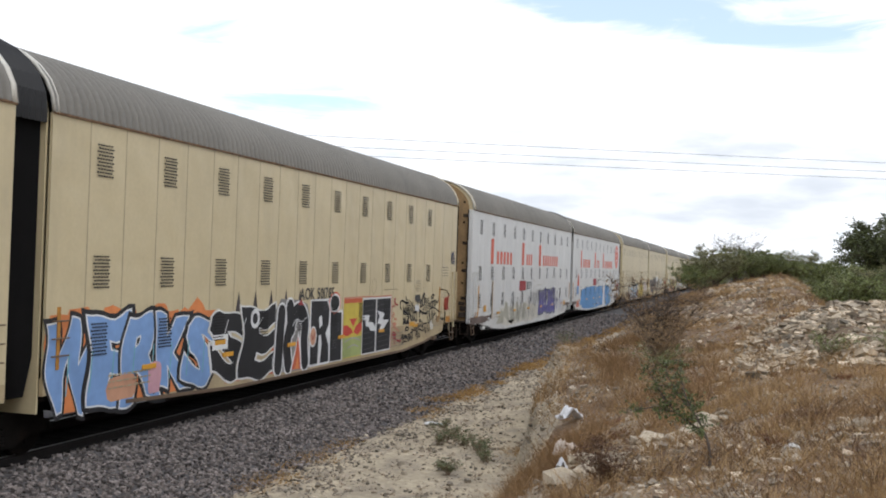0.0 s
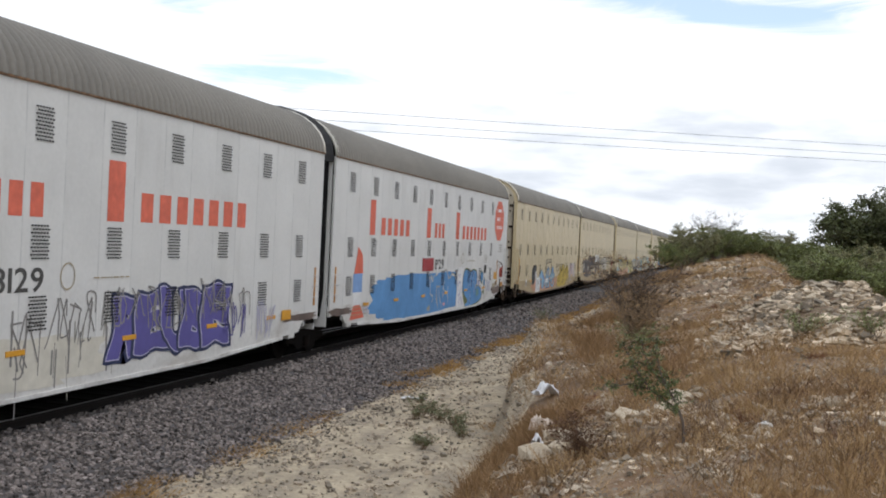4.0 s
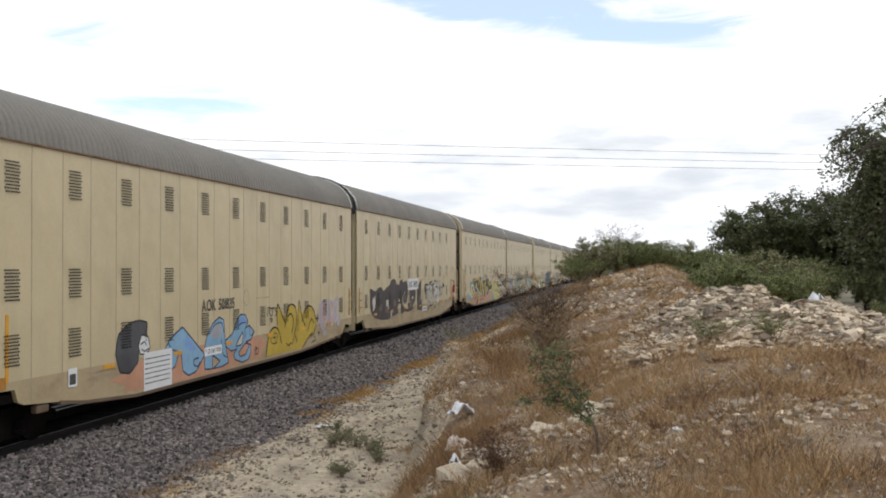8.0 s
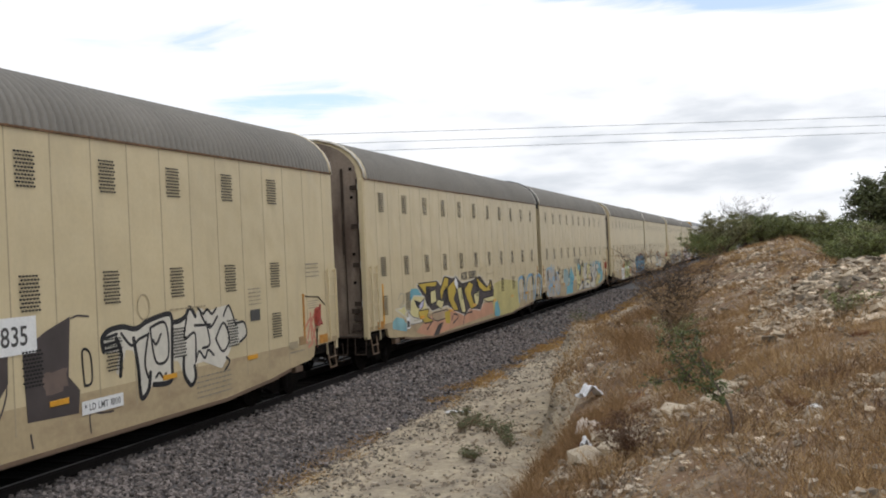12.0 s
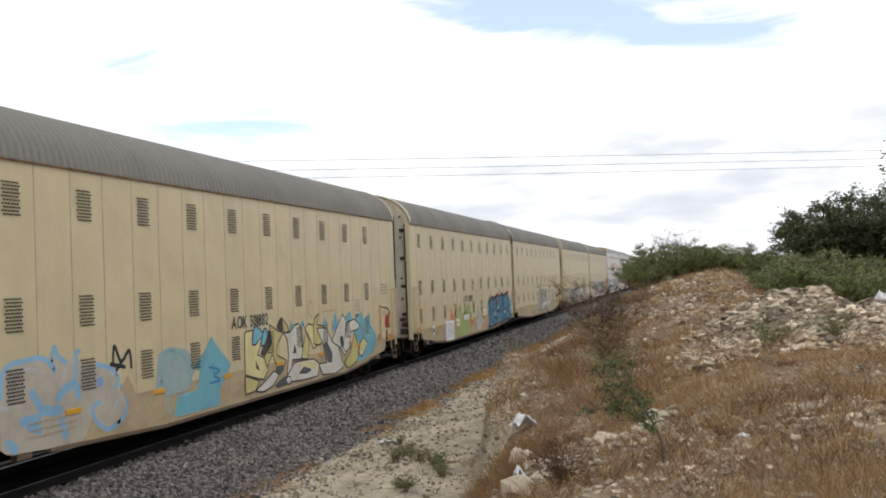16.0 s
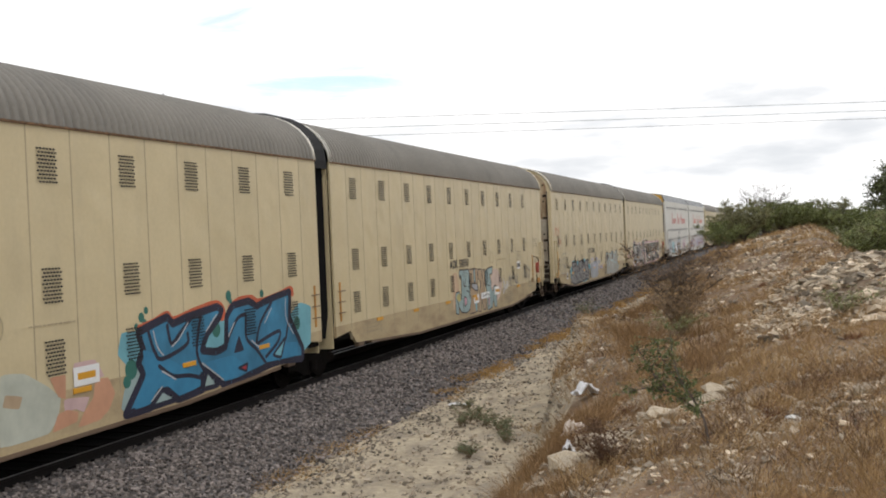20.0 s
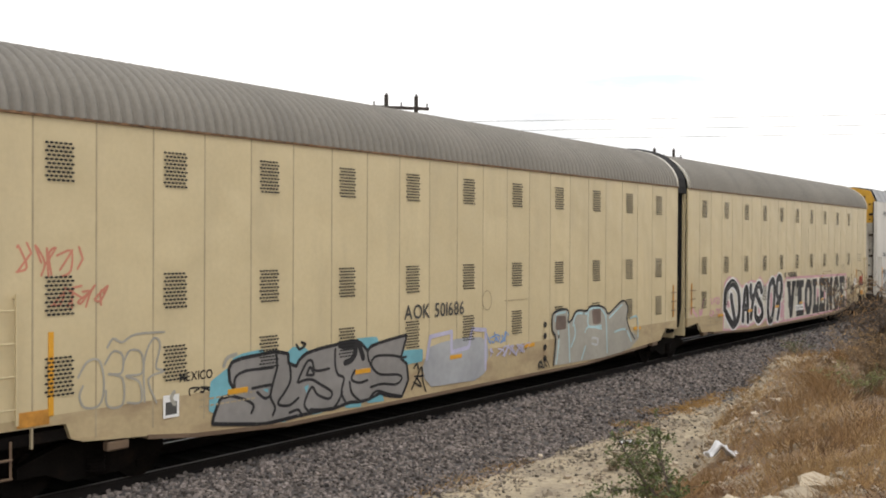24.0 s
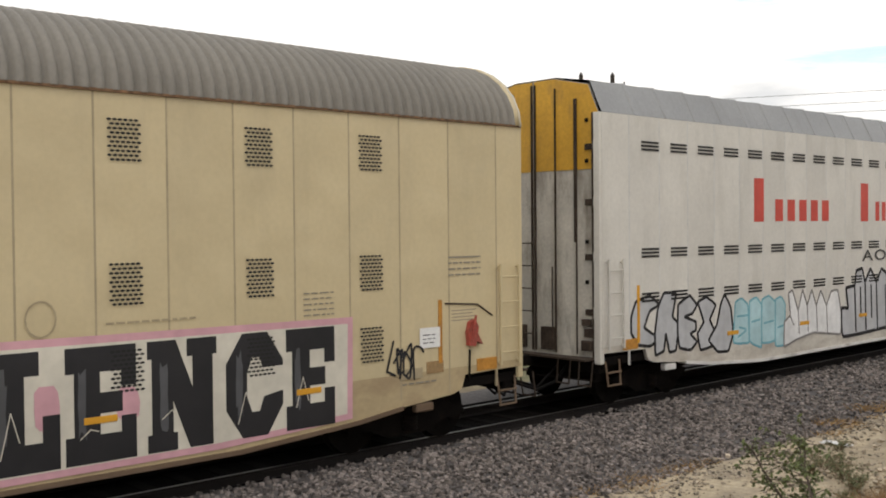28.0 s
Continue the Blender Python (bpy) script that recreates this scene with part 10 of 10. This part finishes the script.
def plants():
    rnd = random.Random(41)
    # brown leafless bush on the slope
    b = shrub("dry_bush", "bare brown twiggy bush on the bank", 51, 1.55, 1.9, 46, 3400, 0.036, M["straw_rust"], M["bark"], twigs=9, thick=0.011, up=0.9)
    b.matrix_basis = plant(b, -1.6, 19.0, 0.0, 1.0)
    b = shrub("dry_bush", "small bare brown bush in the grass", 52, 0.9, 1.3, 30, 1500, 0.03, M["straw"], M["twig"], twigs=8, thick=0.009)
    b.matrix_basis = plant(b, -1.35, 17.3)
    b = shrub("dry_bush", "low dark brown withered bush among grass", 53, 0.5, 0.62, 34, 900, 0.03, M["straw_dark"], M["straw_dark"], twigs=9, thick=0.004)
    b.matrix_basis = plant(b, -1.12, 8.55)
    # small green sapling that leans
    sapling(-0.26, 8.25)
    # weeds on the path
    for x, y, s, t in ((-5.02, 16.76, 0.3, 90), (-4.99, 17.18, 0.36, 91), (-4.9, 17.4, 0.3, 92), (-4.61, 16.92, 0.26, 93), (-4.33, 16.57, 0.3, 94), (-4.13, 16.28, 0.26, 95), (-3.9, 15.64, 0.22, 96), (-4.2, 14.53, 0.24, 97), (-4.35, 14.76, 0.22, 98), (-5.5, 18.6, 0.2, 57), (-3.7, 21.5, 0.4, 59), (-4.0, 25, 0.45, 60)):
        b = shrub("weed", "grey-green weed growing on the dirt path", t, s, 1.9 * s, 14, 260, 0.04, M["leaf_grey"], M["twig"], twigs=5, thick=0.006)
        b.matrix_basis = plant(b, x, y)
    # green shrubs on the bank
    for x, y, s, t in ((1.75, 13.4, 0.42, 61), (0.95, 13.6, 0.45, 62), (-1.35, 16.6, 0.5, 63)):
        b = shrub("low_shrub", "low green shrub among dry grass", t, s, 2.2 * s, 14, 700, 0.035, M["leaf_light"], M["twig"], twigs=6, thick=0.006)
        b.matrix_basis = plant(b, x, y)
    # thicket behind the bank
    kinds = [shrub("thicket_bush", "dense grey-green thorn bush behind the bank", 70 + i, 2.0, 2.6, 18, 13000, 0.075, (M["leaf"], M["leaf_olive"], M["leaf"], M["leaf_light"])[i], M["bark"], twigs=7, thick=0.02) for i in range(4)]
    spots = [(-2.1, 41, 0.72), (-1.3, 42.5, 0.85), (-0.6, 45, 0.8), (0.1, 47, 0.78), (0.6, 49, 0.8), (-1.9, 47, 0.85), (-2.4, 55, 0.8), (-2.6, 63, 0.9), (1.4, 54, 0.95), (2.4, 55, 0.95), (3.6, 55, 1.05), (4.6, 57, 1.1),
             (3.1, 33, 1.05), (4.0, 34, 1.2), (4.6, 31.5, 0.95), (3.5, 37, 1.1), (2.9, 41, 0.95), (5.4, 37, 1.1), (4.6, 43, 1.15), (6.6, 42, 1.1), (8.6, 36, 0.55), (10.4, 37, 0.6), (8.0, 45, 1.0), (9.8, 45.5, 0.95), (12.6, 45, 0.9), (10.0, 58, 1.3), (12.4, 60, 1.3), (15.0, 56, 1.3), (17.5, 54, 1.3),
             (0.2, 62, 0.95), (0.2, 70, 1.1), (2.4, 68, 1.1), (5.0, 66, 1.3), (7.5, 60, 1.4), (-2.6, 76, 1.1), (-3.0, 92, 1.3), (-0.6, 84, 1.2), (-4.4, 120, 1.4)]
    for i, (x, y, s) in enumerate(spots):
        src = kinds[i % 4]
        m = plant(src, x, y, rnd.uniform(0, 6.28), 1.0, 0.05)
        ob = src if i < 4 else copy_thing(src, m)
        ob.matrix_basis = m
        ob.scale = (s, s, s * rnd.uniform(0.85, 1.05))
        tagged(ob, group="thicket bushes")
    b = shrub("dead_shrub", "leafless grey shrub standing above the thicket", 80, 3.0, 3.0, 44, 0, 0.05, M["leaf"], M["twig_grey"], twigs=8, thick=0.014)
    b.matrix_basis = plant(b, -0.5, 46.0, 0.0, 0.8)
    # trees on the right
    for x, y, h, w, t, lf in ((6.2, 50, 5.0, 4.6, 81, 42000), (8.6, 51, 5.4, 5.0, 82, 42000), (11.6, 51, 5.6, 5.2, 87, 36000), (14.0, 49, 6.4, 6.0, 83, 30000)):
        b = shrub("mesquite_tree", "dark green spreading thorn tree", t, h, w, 16, lf, 0.15, M["leaf_dark"], M["bark"], "tree", 0.1, 10, 0.07)
        b.matrix_basis = plant(b, x, y)
    b = shrub("pepper_tree", "tall drooping dark green pepper tree", 84, 8.3, 5.6, 16, 30000, 0.19, M["leaf_dark"], M["bark"], "tree", 0.55, 12, 0.11)
    b.matrix_basis = plant(b, 10.2, 42.0)
    b = shrub("pepper_tree", "drooping dark green pepper tree", 85, 7.4, 5.4, 14, 22000, 0.19, M["leaf_dark"], M["bark"], "tree", 0.55, 11, 0.1)
    b.matrix_basis = plant(b, 14.5, 40.0)


def cloth(name, label, mat, x, y, sx, sy, sz, seed, turn):
    """A crumpled piece of cloth or plastic on the ground."""
    n = 12
    verts, faces = [], []
    for j in range(n + 1):
        for i in range(n + 1):
            u, v = i / n - 0.5, j / n - 0.5
            z = 0.6 * noise.noise((u * 4 + seed, v * 4, seed)) + 0.3 * noise.noise((u * 9, v * 9 + seed, 2.0)) + 0.9 * math.exp(-14 * (u + 0.15) ** 2)
            verts.append((u * sx * (1 + 0.35 * noise.noise((v * 5, seed, 1))), v * sy * (1 + 0.35 * noise.noise((u * 5, seed, 4))), max(0.0, z) * sz))
    for j in range(n):
        for i in range(n):
            a = j * (n + 1) + i
            faces.append((a, a + 1, a + n + 2, a + n + 1))
    ob = tagged(new(name, from_arrays(name, verts, faces, mat, True)), label, "litter")
    mod = ob.modifiers.new("thickness", "SOLIDIFY")
    mod.thickness = 0.006
    ob.matrix_basis = Matrix.Translation(on_ground(x, y, 0.02)) @ Matrix.Rotation(turn, 4, "Z")


def litter():
    cloth("cloth", "crumpled white cloth lying in the grass", M["rag"], -2.3, 14.2, 0.42, 0.28, 0.18, 3.1, 0.5)
    cloth("plastic_bag", "torn pale plastic bag in the grass", M["bag"], -1.85, 11.1, 0.24, 0.3, 0.16, 5.7, 1.1)
    cloth("plastic_bag", "small white plastic bag in the grass", M["rag"], -1.72, 10.1, 0.15, 0.14, 0.12, 8.2, 0.2)
    cloth("sheet_of_paper", "flat white scrap lying by the golden grass", M["rag"], -5.75, 19.0, 0.45, 0.2, 0.03, 9.2, 0.2)
    cloth("plastic_bag", "white bag on top of the rubble", M["rag"], 3.55, 20.8, 0.3, 0.22, 0.18, 4.4, 0.9)


def pole_frame(x, y, top):
    ob = thing("utility_pole", pose(x, y, 0, 0, 0, -38), "dark two-post utility pole with a crossarm", "utility pole", "poles beyond the train")
    for d in (-0.62, 0.62):
        bm = bmesh.new()
        bmesh.ops.create_cone(bm, cap_ends=True, segments=12, radius1=0.13, radius2=0.085, depth=top + 0.6, matrix=Matrix.Translation((0, d, (top - 0.6) / 2)))
        part("post", bm, M["wood_pole"], ob)
        bm = bmesh.new()
        add_rod(bm, (0, d, top), (0, d, top + 0.08), 0.05, 8)
        part("insulator", bm, M["wire"], ob)
    part("crossarm", box((-0.07, -1.2, top - 0.56), (0.07, 1.15, top - 0.44), 0.01), M["wood_pole"], ob)
    for d in (-1.12, 0, 1.08):
        bm = bmesh.new()
        add_rod(bm, (0, d, top - 0.44), (0, d, top - 0.28), 0.04, 8)
        part("insulator", bm, M["wire"], ob)


def power_line():
    az = radians(26.9)
    away, along = Vector((-math.sin(az), math.cos(az), 0)), Vector((math.cos(az), math.sin(az), 0))
    base = away * 80
    for s in (-150, 95):
        p = base + along * s
        ob = thing("line_pole", (p.x, p.y, ground_z(p.x, p.y, False)), "tall dark wooden power line pole", "utility pole", "power line poles")
        bm = bmesh.new()
        bmesh.ops.create_cone(bm, cap_ends=True, segments=12, radius1=0.18, radius2=0.11, depth=14.5, matrix=Matrix.Translation((0, 0, 6.9)))
        part("post", bm, M["wood_pole"], ob)
    for k, z in enumerate((12.9, 12.15, 11.5)):
        w = Bits()
        pts = []
        for i in range(41):
            t = i / 40
            s = -150 + 245 * t
            pts.append(base + along * s + Vector((0, 0, z - 0.9 * 4 * t * (1 - t) + 0.6)))
        w.stem(pts, 0.022, 0.022)
        tagged(new("power_cable", w.mesh("power_cable", M["wire"])), "thin grey overhead power cable", "cable", "power cables")


def far_things():
    # low hills on the skyline
    rnd = random.Random(61)
    verts, faces = [], []
    n = 120
    for i in range(n + 1):
        x = -1500 + 2600 * i / n
        h = 18 + 34 * math.exp(-((x + 330) / 260) ** 2) + 14 * noise.noise((x * 0.006, 0, 0)) + 5 * noise.noise((x * 0.03, 1, 0))
        verts += [(x, 3000, -2), (x, 3080, max(2, h)), (x, 3300, -2)]
    for i in range(n):
        a = 3 * i
        faces += [(a, a + 3, a + 4, a + 1), (a + 1, a + 4, a + 5, a + 2)]
    tagged(new("backdrop_hills", from_arrays("backdrop_hills", verts, faces, M["hill"], True)), "hazy blue hills on the horizon", "hills", kind="structure")
    sign = thing("roadside_sign", (-6.0, 205, ground_z(-6.0, 205, False)), "red board on a post beside the line", "sign")
    part("post", box((-0.06, -0.05, 0), (0.06, 0.05, 3.4)), M["steel"], sign)
    part("board", box((-0.75, -0.09, 3.4), (0.75, -0.055, 4.6), 0.01), M["red"], sign, "plain red board")


ballast_stones()
rubble()
grasses()
plants()
litter()
for px, py, top in ((-23.5, 35.0, 9.25), (-22.2, 58.0, 8.75), (-21.5, 112.0, 8.6)):
    pole_frame(px, py, top)
power_line()
far_things()


# ---- what moves ----
KNOTS = [0, 3, 8, 11, 14, 17, 20, 23, 25.5, 28]


def train_y(t):
    """Where the first wagon's front stands along the track."""
    return S0 - V0 * t - A0 * (t - 14) ** 2 + float(np.interp(t, KNOTS, TRIM))


def motions():
    times = [i / 2 for i in range(57)]
    for k, car in enumerate(CARS):
        walk(car, [(t, pose(TRACK_X, CAR * k + train_y(t), 0)) for t in times])
    turns = [(i * 28 / 400) for i in range(401)]
    for wheel in WHEELS:
        y, z = wheel.location.y, wheel.location.z
        walk(wheel, [(t, pose(0, y, z, math.degrees(-(train_y(0) - train_y(t)) / 0.457) * -1, 0, 0)) for t in turns])


motions()
